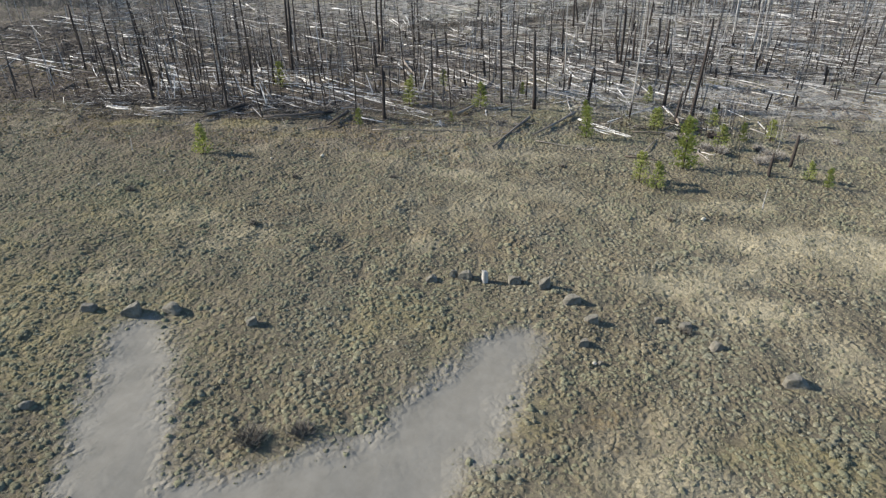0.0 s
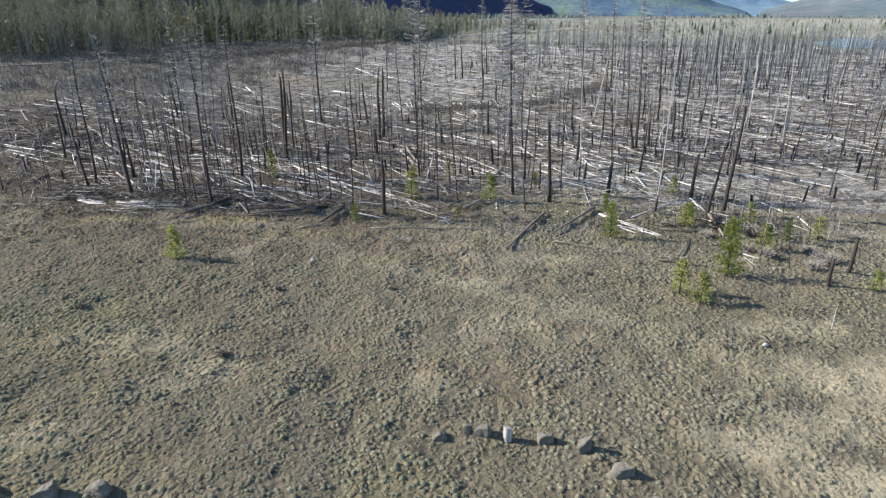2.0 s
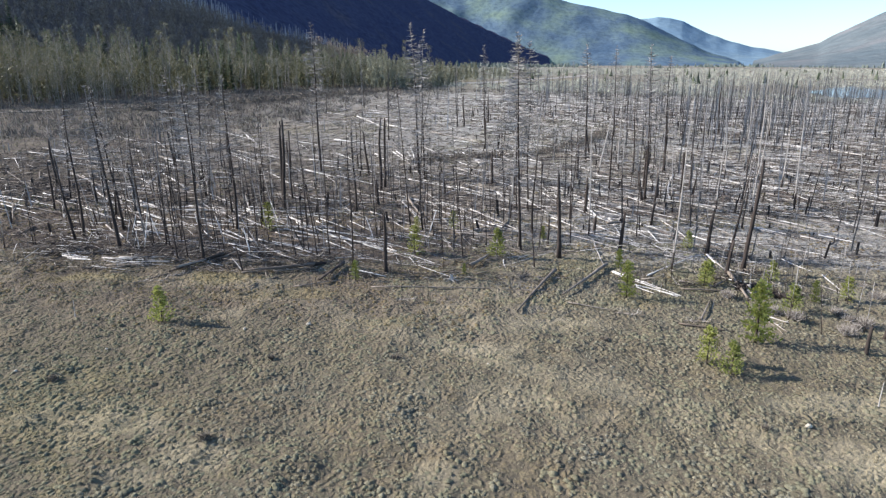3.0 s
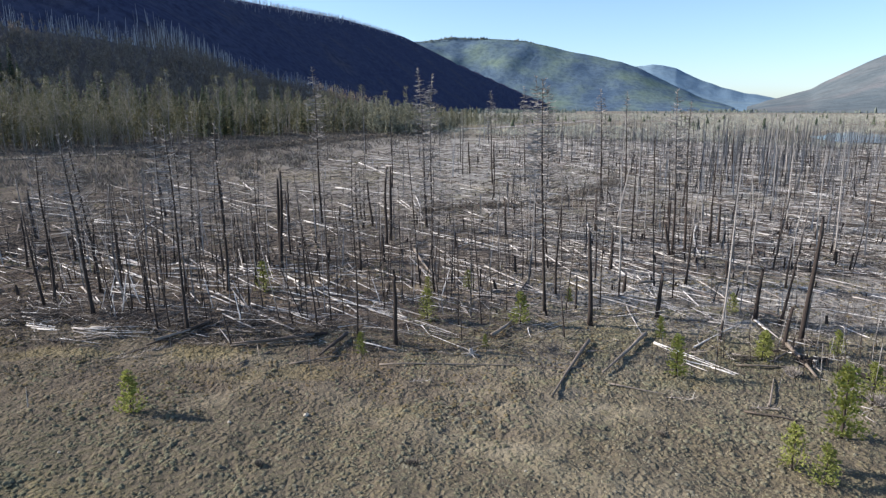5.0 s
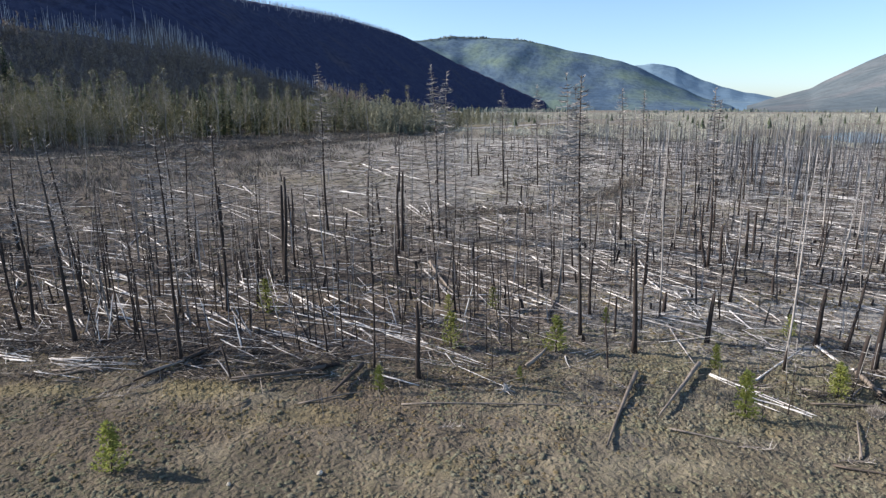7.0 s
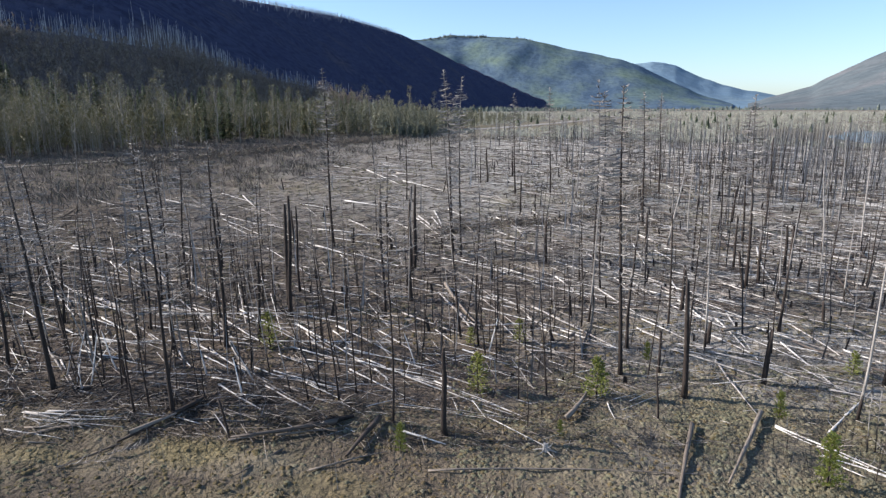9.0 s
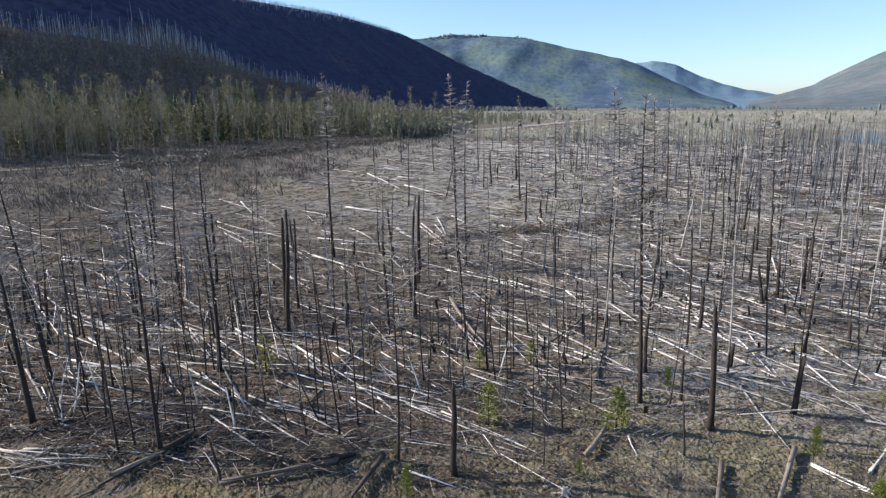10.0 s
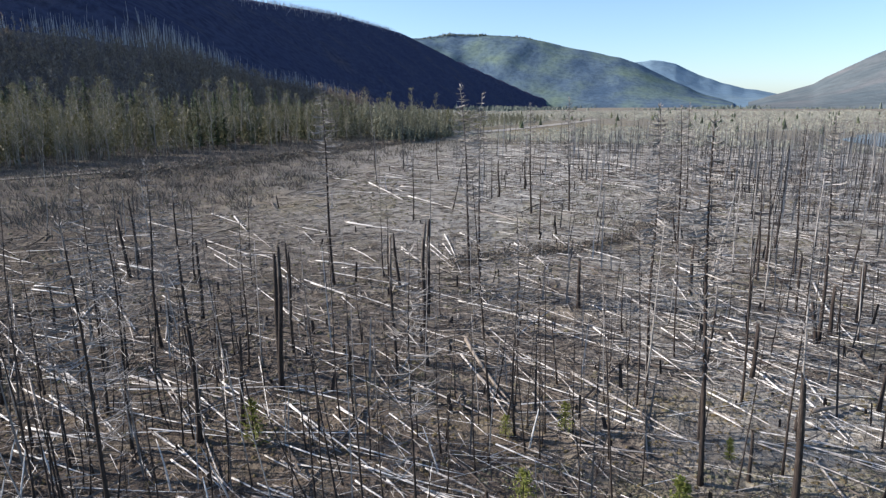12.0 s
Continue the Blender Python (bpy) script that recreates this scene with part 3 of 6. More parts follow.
def make_west():
    xs, ys = np.arange(-900, 620, 12.0), np.concatenate([np.arange(40, 900, 12.0), np.arange(900, 3500, 40.0)])
    x, y = np.meshgrid(xs, ys)
    z = np.maximum(west_slope(x, y), lie(x, y) - 6)
    n, m = len(xs), len(ys)
    i = np.arange(n * m).reshape(m, n)
    corners = np.stack([i[:-1, :-1], i[:-1, 1:], i[1:, 1:], i[1:, :-1]], -1).reshape(-1, 4)
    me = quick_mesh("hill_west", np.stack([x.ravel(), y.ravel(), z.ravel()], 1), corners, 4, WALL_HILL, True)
    foot = np.interp(y, (200, 290, 384, 497, 592, 700), (-235, -216, -191, -170, -112, -75))
    bench = step(x - foot, -8, 8) * (1 - step(y, 600, 720))
    me.attributes.new("bench", "FLOAT", "POINT").data.foreach_set("value", bench.ravel().astype(np.float32))
    tagged(new("hill_west", me), "steep burnt valley wall in shade", kind="structure")


def make_far_hill(name, label, azimuths, rises, near, ridge, material, seed, bearing):
    """A far hill whose skyline rises by the given degrees at the given bearings."""
    az = np.radians(np.linspace(azimuths[0], azimuths[-1], 150))
    rise = np.interp(np.degrees(az), azimuths, rises) + 0.05 * vnoise(np.degrees(az), 0 * az, 0.9, seed)
    r = np.concatenate([np.linspace(near, ridge, 46), ridge + np.linspace(40, 600, 8)])
    a, rr = np.meshgrid(az, r)
    top = 15.5 + ridge * np.tan(np.radians(np.tile(rise, (len(r), 1))))
    u = np.clip((rr - near) / (ridge - near), 0, 1)
    x, y = bearing[0] + rr * np.sin(a), bearing[1] + rr * np.cos(a)
    gully = vnoise(x + 0.35 * y, y * 0.25, 230, seed + 1) + 0.5 * vnoise(x - 0.5 * y, y * 0.4, 110, seed + 2)
    z = top * step(u, -0.12, 1.0) * np.where(u < 1, 1 - 0.11 * (1 + gully) * np.sin(np.pi * u), 1) - np.maximum(rr - ridge, 0) * 0.4
    z = np.where(u <= 0, -20, z)
    n, m = len(az), len(r)
    i = np.arange(n * m).reshape(m, n)
    corners = np.stack([i[:-1, :-1], i[:-1, 1:], i[1:, 1:], i[1:, :-1]], -1).reshape(-1, 4)
    me = quick_mesh(name, np.stack([x.ravel(), y.ravel(), z.ravel()], 1), corners, 4, material, True)
    tagged(new(name, me), label, kind="structure")


make_west()
make_far_hill("hill_north", "forested far hill tinted blue for haze", (-14, -2.4, 0.8, 7.2, 10.6, 15.4, 16.6, 18.1, 19.9, 22.2, 24.4),
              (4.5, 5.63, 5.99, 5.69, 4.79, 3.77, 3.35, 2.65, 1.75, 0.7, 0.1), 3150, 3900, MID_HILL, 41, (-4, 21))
make_far_hill("hill_far", "ridge far up the valley tinted blue for haze", (12, 14, 15.4, 16.8, 17.8, 18.8, 19.8, 20.8, 22.2, 24.4, 27.7, 32),
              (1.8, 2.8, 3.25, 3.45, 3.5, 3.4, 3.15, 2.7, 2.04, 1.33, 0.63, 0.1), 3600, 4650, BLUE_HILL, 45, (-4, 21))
make_far_hill("hill_east", "bare hill across the valley tinted blue-grey for haze", (25.5, 27.3, 29.9, 32, 34.2, 40, 50, 64), (0.1, 0.63, 1.45, 2.64, 3.74, 6, 9, 10),
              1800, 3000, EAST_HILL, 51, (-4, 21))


def ribbon(name, label, line, half, material, lift):
    """A strip of road laid over the ground along (x, y) points."""
    pts = [Vector(p) for p in line]
    fine = [a.lerp(b, k / 12) for a, b in zip(pts, pts[1:]) for k in range(12)] + [pts[-1]]
    verts, faces = [], []
    for i, p in enumerate(fine):
        d = (fine[min(i + 1, len(fine) - 1)] - fine[max(i - 1, 0)]).normalized()
        s = Vector((d.y, -d.x))
        for k in (-1, 0, 1):
            q = p + s * k * half * (1 + 0.15 * math.sin(i * 1.7 + k))
            verts.append((q.x, q.y, float(lie(q.x, q.y)) + lift - 0.03 * abs(k)))
    for i in range(len(fine) - 1):
        for k in (0, 1):
            faces.append((3 * i + k, 3 * i + k + 1, 3 * i + k + 4, 3 * i + k + 3))
    return tagged(mesh_object(name, verts, faces, material, True), label, kind="structure")


ribbon("road_near", "narrow dirt road along the forest's edge", ((-100, 112), (-80, 128), (-60, 149), (-45, 182), (-32, 212), (-17, 251), (-6, 280)), 0.85, SHADED_DIRT, 0.16)
ribbon("road_far", "pale dirt road over the far flat", ((8, 310), (23, 337), (53, 411), (96, 520), (142, 638)), 3.8, DIRT, 0.3)


def put_copy(ob, m):
    """A copy of a thing at the pose and size m, whatever its own size."""
    return copy_thing(ob, m @ Matrix.Diagonal((*(1 / v for v in ob.scale), 1)))


def make_pond():
    ring = []
    for k in range(64):
        a = 2 * math.pi * k / 64
        q = 1 + 0.16 * math.sin(3 * a + 1) + 0.08 * math.sin(7 * a)
        u, v = 60 * q * math.cos(a), 17 * q * math.sin(a)
        ring.append((176 + 0.45 * u + 0.89 * v, 278 + 0.89 * u - 0.45 * v, 2.45))
    tagged(mesh_object("water", ring, [tuple(range(64))[::-1]], WATER), "blue pond on the flat", kind="structure")


make_pond()

# ---- low growth ----
rng = np.random.default_rng(7)


def scatter(count, y0, y1, spread=0.76, eye=-6.0, power=1.0):
    """Places in the wedge of meadow before the camera."""
    y = y0 + (y1 - y0) * rng.random(count) ** power
    return rng.uniform(-1, 1, count) * (spread * (y - eye) + 2) - 1, y


def make_tufts(name, label, x, y, size, material, leaves=3):
    """Low growth: each plant a rounded, uneven cushion with loose leaves over it."""
    n, k = len(x), 5
    z = height(x, y)
    flat = rng.uniform(0.35, 0.85, n)
    rows = []
    for out, up in ((1.0, -0.12), (0.72, 0.46)):
        a = 6.283 * np.arange(k) / k + rng.uniform(-0.35, 0.35, (n, k)) + rng.random(n)[:, None] * 6.283
        q = size[:, None] * out * rng.uniform(0.72, 1.28, (n, k))
        rows.append(np.stack([x[:, None] + q * np.cos(a), y[:, None] + q * np.sin(a), z[:, None] + (size * flat)[:, None] * (up + (up > 0) * rng.uniform(-0.16, 0.16, (n, k)))], -1))
    # the two rings keep their corners in the same order
    rows[1][..., :2] = rows[0][..., :2] * 0.68 + np.stack([x, y], 1)[:, None] * 0.32 + rng.normal(0, 0.07, (n, k, 2)) * size[:, None, None]
    top = np.stack([x + size * rng.normal(0, 0.12, n), y + size * rng.normal(0, 0.12, n), z + size * flat * rng.uniform(0.62, 0.95, n)], 1)
    verts = np.concatenate([rows[0], rows[1], top[:, None]], 1).reshape(-1, 3)
    cells = []
    for i in range(k):
        j = (i + 1) % k
        cells += [(i, j, k + j), (i, k + j, k + i), (k + i, k + j, 2 * k)]
    corners = (np.arange(n)[:, None, None] * (2 * k + 1) + np.array(cells)[None]).reshape(-1, 3)
    c, a = rng.random((n, leaves)) ** 0.5, rng.random((n, leaves)) * 6.283
    up = np.sqrt(1 - 0.8 * c * c) * rng.uniform(0.7, 1.1, (n, leaves)) * flat[:, None]
    mid = np.stack([x[:, None] + size[:, None] * c * np.cos(a), y[:, None] + size[:, None] * c * np.sin(a), z[:, None] + size[:, None] * up], -1)
    off = rng.normal(0, 1, (n, leaves, 3, 3)) * np.array([1, 1, 0.8])
    off /= np.linalg.norm(off, axis=-1, keepdims=True)
    loose = (mid[:, :, None, :] + off * (size * 0.26)[:, None, None, None]).reshape(-1, 3)
    corners = np.concatenate([corners, len(verts) + np.arange(len(loose)).reshape(-1, 3)])
    verts = np.concatenate([verts, loose])
    me = quick_mesh(name, verts, corners, 3, material, True)
    for word, f in (("straw", straw_at), ("moss", moss_at), ("rust", rust_at)):
        v = f(x, y).astype(np.float32)
        me.attributes.new(word, "FLOAT", "POINT").data.foreach_set("value", np.concatenate([np.repeat(v, 2 * k + 1), np.repeat(v, 3 * leaves)]))
    tagged(new(name, me), label, "low shrub", kind="stuff")


def keep(x, y, chance):
    k = rng.random(len(x)) < chance
    return x[k], y[k]


tx, ty = scatter(70000, 7.5, 60, power=0.9)
mx, my = scatter(24000, 28, 48)
nx, ny = scatter(13000, 8, 30)
tx, ty = np.concatenate([tx, mx, nx]), np.concatenate([ty, my, ny])
tx, ty = keep(tx, ty, (1 - dirt_at(tx, ty)) ** 1.4 * np.clip(0.62 + 0.5 * vnoise(tx, ty, 2.2, 61), 0.12, 1) * (1 - 0.75 * straw_at(tx, ty)) * (1 - 0.35 * burn_at(tx, ty)))
ts = (0.030 + 0.110 * rng.random(len(tx)) ** 2.2) * (1 + 0.4 * vnoise(tx, ty, 2.0, 62))
on_burn = burn_at(tx, ty) > 0.1 + 0.75 * rng.random(len(tx))
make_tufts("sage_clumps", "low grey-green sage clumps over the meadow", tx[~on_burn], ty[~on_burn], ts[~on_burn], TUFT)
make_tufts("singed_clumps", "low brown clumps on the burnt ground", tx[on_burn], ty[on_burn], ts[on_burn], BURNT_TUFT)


ox, oy = rng.uniform(-4, 25, 11000), rng.uniform(40.5, 53, 11000)
ox, oy = keep(ox, oy, np.clip(0.3 + 0.9 * moss_at(ox, oy) + 0.4 * vnoise(ox, oy, 2.4, 66), 0, 1))
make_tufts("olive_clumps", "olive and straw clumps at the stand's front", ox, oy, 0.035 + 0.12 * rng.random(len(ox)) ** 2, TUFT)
fx, fy = scatter(18500, 58, 150, 0.72, 0, 1.25)
fx, fy = keep(fx, fy, np.clip(0.55 + 0.8 * vnoise(fx, fy, 6.0, 65), 0.1, 1))
make_tufts("burn_clumps", "low brown and grey clumps deeper in the burn", fx, fy, (0.06 + 0.2 * rng.random(len(fx)) ** 2) * (1 + 0.5 * step(fy, 80, 150)), ASH_TUFT, 2)


def make_blades(name, label, x, y, tall, material, wide=0.012, lean=0.45):
    n = len(x)
    z = height(x, y) - 0.02
    a, b = rng.random(n) * 6.28, rng.normal(0, lean, n)
    c = rng.normal(0, lean, n)
    base = np.stack([x, y, z], 1)
    side = np.stack([np.cos(a), np.sin(a), 0 * a], 1) * wide
    tip = base + np.stack([b, c, np.ones(n)], 1) * np.asarray(tall)[:, None]
    verts = np.stack([base - side, base + side, tip], 1).reshape(-1, 3)
    me = quick_mesh(name, verts, np.arange(3 * n).reshape(-1, 3), 3, material)
    tagged(new(name, me), label, "grass", kind="stuff")


gx, gy = scatter(300000, 8, 50, power=0.85)
gx, gy = keep(gx, gy, np.clip(1.1 * straw_at(gx, gy) + 0.26, 0, 1) * (1 - dirt_at(gx, gy)) ** 2)
make_blades("dry_grass", "dry straw-coloured grass in patches", gx, gy, rng.uniform(0.05, 0.14, len(gx)) * (1 + 0.9 * straw_at(gx, gy)), STRAW, 0.009)


# ---- standing dead trees ----
rnd = random.Random(11)


def trunk_mesh(h, r, style, seed):
    k = random.Random(seed)
    bm = bmesh.new()
    n = max(4, int(h / 1.1))
    bend = [k.gauss(0, 0.006) for _ in range(4)]
    pts, radii = [], []
    for i in range(n + 1):
        u = i / n
        x = h * (bend[0] * math.sin(u * 3.1) + bend[1] * math.sin(u * 6.5))
        y = h * (bend[2] * math.sin(u * 3.4) + bend[3] * math.sin(u * 5.5))
        pts.append((x, y, -0.35 + u * (h + 0.35)))
        radii.append(r * ((1.35 - 2.2 * u if u < 0.12 else 1.08) - (0.34 if style == "stub" else 0.86) * u))
    rings = tube(bm, pts, [max(q, 0.012) for q in radii], 8 if r > 0.12 else 6, 0.07, k)
    if style == "stub":  # a splintered break
        for v in rings[-1]:
            v.co.z += k.uniform(-0.1, 0.45) * min(1, h / 4)
            v.co.x *= 0.8
    return finish("trunk", bm, POST if style == "pale" and h < 1.4 else BARK[style]), pts


def branch_mesh(pts, h, r, style, seed):
    k = random.Random(seed + 1)
    bm = bmesh.new()
    count = {"branched": 0, "pole": int(2.2 * h), "pale": int(1.2 * h), "stub": int(0.7 * h)}[style]
    low = {"branched": 0.3, "pole": 0.25, "pale": 0.25, "stub": 0.3}[style]
    if style == "branched":  # whorls of level limbs, longest half way down, broken off below
        down, thin = 0.15, 0.018 if h < 13.5 else 0.031
        while down < h * 0.68:
            q = (1 - down / h) * (len(pts) - 1)
            i = min(int(q), len(pts) - 2)
            p = Vector(pts[i]).lerp(Vector(pts[i + 1]), q - i)
            for _ in range(k.choice((3, 4, 5, 6)) if down < h * 0.5 else k.choice((0, 1, 2, 3))):
                a = k.uniform(0, 6.283)
                length = min(0.28 + 0.34 * down, 1.5) * k.uniform(0.55, 1.15) * min(1, h / 10)
                d = Vector((math.cos(a), math.sin(a), k.uniform(-0.3, 0.15) + 0.8 * (down < 0.5)))
                twig(bm, p, d, length, thin, k.uniform(0.0, 0.6))
                if length > 0.5:
                    for _ in range(2):
                        e = Vector((math.cos(a + k.uniform(-1, 1)), math.sin(a + k.uniform(-1, 1)), k.uniform(-0.1, 0.6)))
                        twig(bm, p + d.normalized() * length * k.uniform(0.3, 0.55), e, length * 0.55, 0.6 * thin, 0.2)
            down += k.uniform(0.16, 0.34)
    for _ in range(count):
        q = k.uniform(low, 1.0) * (len(pts) - 1)
        i = min(int(q), len(pts) - 2)
        p = Vector(pts[i]).lerp(Vector(pts[i + 1]), q - i)
        a = k.uniform(0, 6.283)
        d = Vector((math.cos(a), math.sin(a), k.uniform(-0.3, 0.4)))
        twig(bm, p, d, k.uniform(0.15, 0.75) * (0.5 if style == "stub" else 1), 0.014, k.uniform(-0.2, 0.3))
    return finish("crown", bm, CROWN if style == "branched" else BRANCH, False)


SNAG_WORDS = {"branched": "fire-killed tree still holding bare grey branches", "pole": "thin fire-killed tree stripped to a dark pole",
              "stub": "charred broken tree stub with a splintered top", "pale": "barkless silver-grey dead standing trunk"}
snag_seed = [100]


def snag_pose(x, y, lean):
    z = float(height(x, y))
    return Matrix.Translation((x, y, z)) @ Matrix.Rotation(radians(lean), 4, "Y") @ Matrix.Rotation(rnd.gauss(0, 0.022), 4, "X")


def snag(x, y, h, lean, r, style):
    """One standing dead tree at its own place, height and lean."""
    snag_seed[0] += 1
    root, r = new("snag"), r * {"branched": 0.66, "pole": 0.52, "pale": 0.52, "stub": 0.76}[style]
    trunk, pts = trunk_mesh(h, r, style, snag_seed[0])
    part("trunk", trunk, None, root)
    if h > 1.6:
        tagged(part("crown", branch_mesh(pts, h, r, style, snag_seed[0]), None, root, "bare dead branches"), kind="stuff")
    root.matrix_world = snag_pose(x, y, lean)
    return tagged(root, SNAG_WORDS[style], "dead tree", "standing dead trees")


snag(19.0, 30.0, 1.2, 1, 0.08, "pale")
snag(21.5, 34.8, 1.5, -0, 0.14, "stub")
snag(-20.2, 37.0, 1.0, 3, 0.07, "pale")
snag(24.0, 37.0, 2.1, 3, 0.16, "stub")
snag(-13.4, 44.5, 1.7, -12, 0.08, "stub")
snag(-4.0, 45.1, 3.8, -1, 0.17, "stub")
snag(19.1, 46.0, 2.3, 5, 0.17, "stub")
snag(-0.2, 46.0, 5.3, -3, 0.05, "pole")
snag(-6.4, 46.1, 11.8, -0, 0.09, "branched")
snag(-18.3, 46.1, 7.2, -4, 0.10, "pole")
snag(-16.6, 46.3, 12.2, -1, 0.14, "branched")
snag(-17.7, 46.4, 7.6, -1, 0.09, "pole")
snag(6.1, 46.8, 2.6, -6, 0.07, "stub")
snag(15.7, 47.0, 11.8, 1, 0.13, "pale")
snag(20.8, 47.2, 7.4, 3, 0.19, "stub")
snag(-15.6, 47.6, 4.7, -2, 0.07, "pole")
snag(-9.2, 48.0, 9.5, -5, 0.10, "pole")
snag(-23.3, 48.3, 11.5, -4, 0.19, "branched")
snag(-0.3, 48.6, 7.1, -1, 0.07, "pole")
snag(-10.0, 49.0, 7.4, -1, 0.07, "pole")
snag(8.2, 49.1, 6.1, -3, 0.19, "stub")
snag(-8.5, 49.1, 9.0, -1, 0.09, "pole")
snag(1.2, 49.2, 10.2, -5, 0.09, "pole")
snag(-21.4, 49.3, 8.6, -2, 0.09, "pole")
snag(-10.5, 49.8, 7.9, -2, 0.09, "pole")
snag(-27.4, 49.9, 8.4, -4, 0.18, "pole")
snag(20.9, 49.9, 8.3, 6, 0.19, "pole")
snag(-20.7, 50.0, 6.3, -3, 0.10, "pole")
snag(-7.8, 50.0, 7.3, -2, 0.07, "pole")
snag(13.1, 50.8, 3.0, 3, 0.19, "stub")
snag(-27.3, 50.8, 10.7, -0, 0.15, "branched")
snag(19.7, 50.8, 3.4, 3, 0.19, "stub")
snag(5.7, 51.8, 15.5, -2, 0.17, "branched")
snag(-21.5, 51.9, 6.2, -1, 0.10, "pole")
snag(7.9, 52.0, 2.3, -1, 0.11, "stub")
snag(-4.0, 52.2, 6.9, -2, 0.07, "pole")
snag(-25.2, 52.7, 10.9, -3, 0.17, "branched")
snag(-8.7, 52.9, 9.5, -1, 0.07, "pole")
snag(-3.4, 53.2, 6.0, -2, 0.06, "pole")
snag(-24.0, 53.3, 6.5, -2, 0.13, "pole")
snag(-1.0, 53.4, 7.9, -2, 0.07, "pole")
snag(-5.5, 53.5, 8.4, -2, 0.09, "pole")
snag(-19.6, 53.5, 11.2, -0, 0.12, "branched")
snag(2.2, 53.6, 6.8, -3, 0.08, "pole")
snag(-21.9, 54.3, 6.1, -2, 0.11, "pole")
snag(-16.9, 54.4, 12.0, -1, 0.18, "branched")
snag(15.5, 54.6, 7.0, -2, 0.08, "pole")
snag(11.7, 55.1, 13.0, -1, 0.12, "pale")
snag(-11.4, 55.2, 10.2, -2, 0.10, "pole")
snag(7.1, 55.3, 9.9, 0, 0.19, "pole")
snag(-1.9, 55.3, 11.6, -1, 0.10, "branched")
snag(-0.4, 55.7, 8.2, -2, 0.08, "pole")
snag(1.0, 55.8, 7.9, -2, 0.06, "pole")
snag(3.6, 56.0, 8.3, -2, 0.06, "pole")
snag(-10.6, 56.5, 9.5, -1, 0.09, "pole")
snag(12.5, 56.5, 1.4, 2, 0.19, "stub")
snag(-9.9, 56.5, 10.0, -1, 0.09, "pole")
snag(-19.5, 56.6, 8.7, 1, 0.09, "pole")
snag(-8.2, 57.5, 7.8, -1, 0.06, "pole")
snag(17.8, 58.2, 8.2, 3, 0.19, "pole")
snag(-18.6, 58.5, 7.3, -3, 0.13, "pole")
snag(5.0, 58.6, 9.6, -3, 0.08, "branched")
snag(-26.7, 58.6, 7.1, 0, 0.09, "branched")
snag(10.9, 59.1, 13.6, -2, 0.13, "pole")
snag(-27.3, 59.1, 6.1, 0, 0.09, "pole")
snag(-17.8, 59.4, 6.0, -1, 0.09, "pole")
snag(5.7, 59.5, 10.0, 2, 0.13, "pale")
snag(-14.3, 59.7, 7.8, 2, 0.19, "stub")
snag(-8.0, 59.8, 8.4, -1, 0.13, "stub")
snag(22.1, 60.5, 1.6, -6, 0.15, "stub")
snag(-31.6, 60.8, 6.6, -1, 0.18, "pole")
snag(1.1, 60.8, 4.2, -6, 0.12, "pole")
snag(-18.0, 61.5, 6.2, -3, 0.11, "pole")
snag(6.5, 61.5, 15.8, -2, 0.09, "branched")
snag(-14.9, 61.7, 7.0, 1, 0.19, "stub")
snag(-23.9, 61.8, 8.8, 1, 0.10, "branched")
snag(12.9, 62.1, 3.2, 0, 0.19, "stub")
snag(-20.8, 62.1, 6.7, 0, 0.07, "pole")
snag(-34.9, 62.4, 8.0, 4, 0.11, "branched")
snag(-17.0, 62.5, 8.9, 1, 0.09, "branched")
snag(-31.9, 62.7, 7.7, 3, 0.11, "branched")
snag(-25.7, 62.8, 5.6, 1, 0.10, "pole")
snag(-6.4, 62.9, 2.2, -2, 0.19, "stub")
snag(-29.9, 62.9, 6.8, 2, 0.08, "pole")
snag(-22.9, 62.9, 5.6, -0, 0.10, "pole")
snag(4.7, 63.0, 4.8, -1, 0.07, "pole")
snag(-27.4, 63.1, 6.8, 0, 0.10, "pole")
snag(29.1, 63.5, 9.2, 2, 0.14, "pale")
snag(-7.1, 63.6, 4.4, -2, 0.07, "pole")
snag(6.0, 63.8, 5.3, -1, 0.07, "pole")
snag(-18.3, 64.0, 7.0, -0, 0.07, "pole")
snag(-16.7, 64.2, 6.5, -0, 0.07, "pole")
snag(-14.7, 64.4, 6.1, -0, 0.12, "stub")
snag(26.2, 64.8, 7.1, -0, 0.13, "pale")
snag(9.3, 64.9, 10.7, -2, 0.10, "pole")
snag(-23.2, 64.9, 11.9, 1, 0.15, "branched")
snag(-6.8, 65.1, 7.6, -1, 0.07, "pole")
snag(-20.1, 65.6, 6.2, -0, 0.08, "pole")
snag(-10.7, 66.1, 5.0, -4, 0.11, "pole")
snag(-28.2, 66.1, 5.7, -1, 0.11, "pole")
snag(25.2, 66.4, 9.7, -2, 0.11, "pale")
snag(8.2, 66.5, 15.1, -2, 0.12, "branched")
snag(19.7, 67.3, 3.0, -11, 0.19, "stub")
snag(35.1, 67.3, 11.2, -2, 0.15, "pale")
snag(-39.0, 67.4, 4.5, -4, 0.18, "stub")
snag(20.1, 67.7, 15.1, -2, 0.19, "branched")
snag(23.0, 67.9, 8.5, -4, 0.11, "pale")
snag(-24.2, 68.3, 4.8, 1, 0.09, "pole")
snag(-0.1, 68.5, 1.5, -3, 0.16, "stub")
snag(30.4, 68.6, 7.1, 4, 0.15, "pole")
snag(7.1, 68.9, 4.9, -2, 0.12, "pole")
snag(-6.7, 69.2, 7.2, 1, 0.19, "stub")
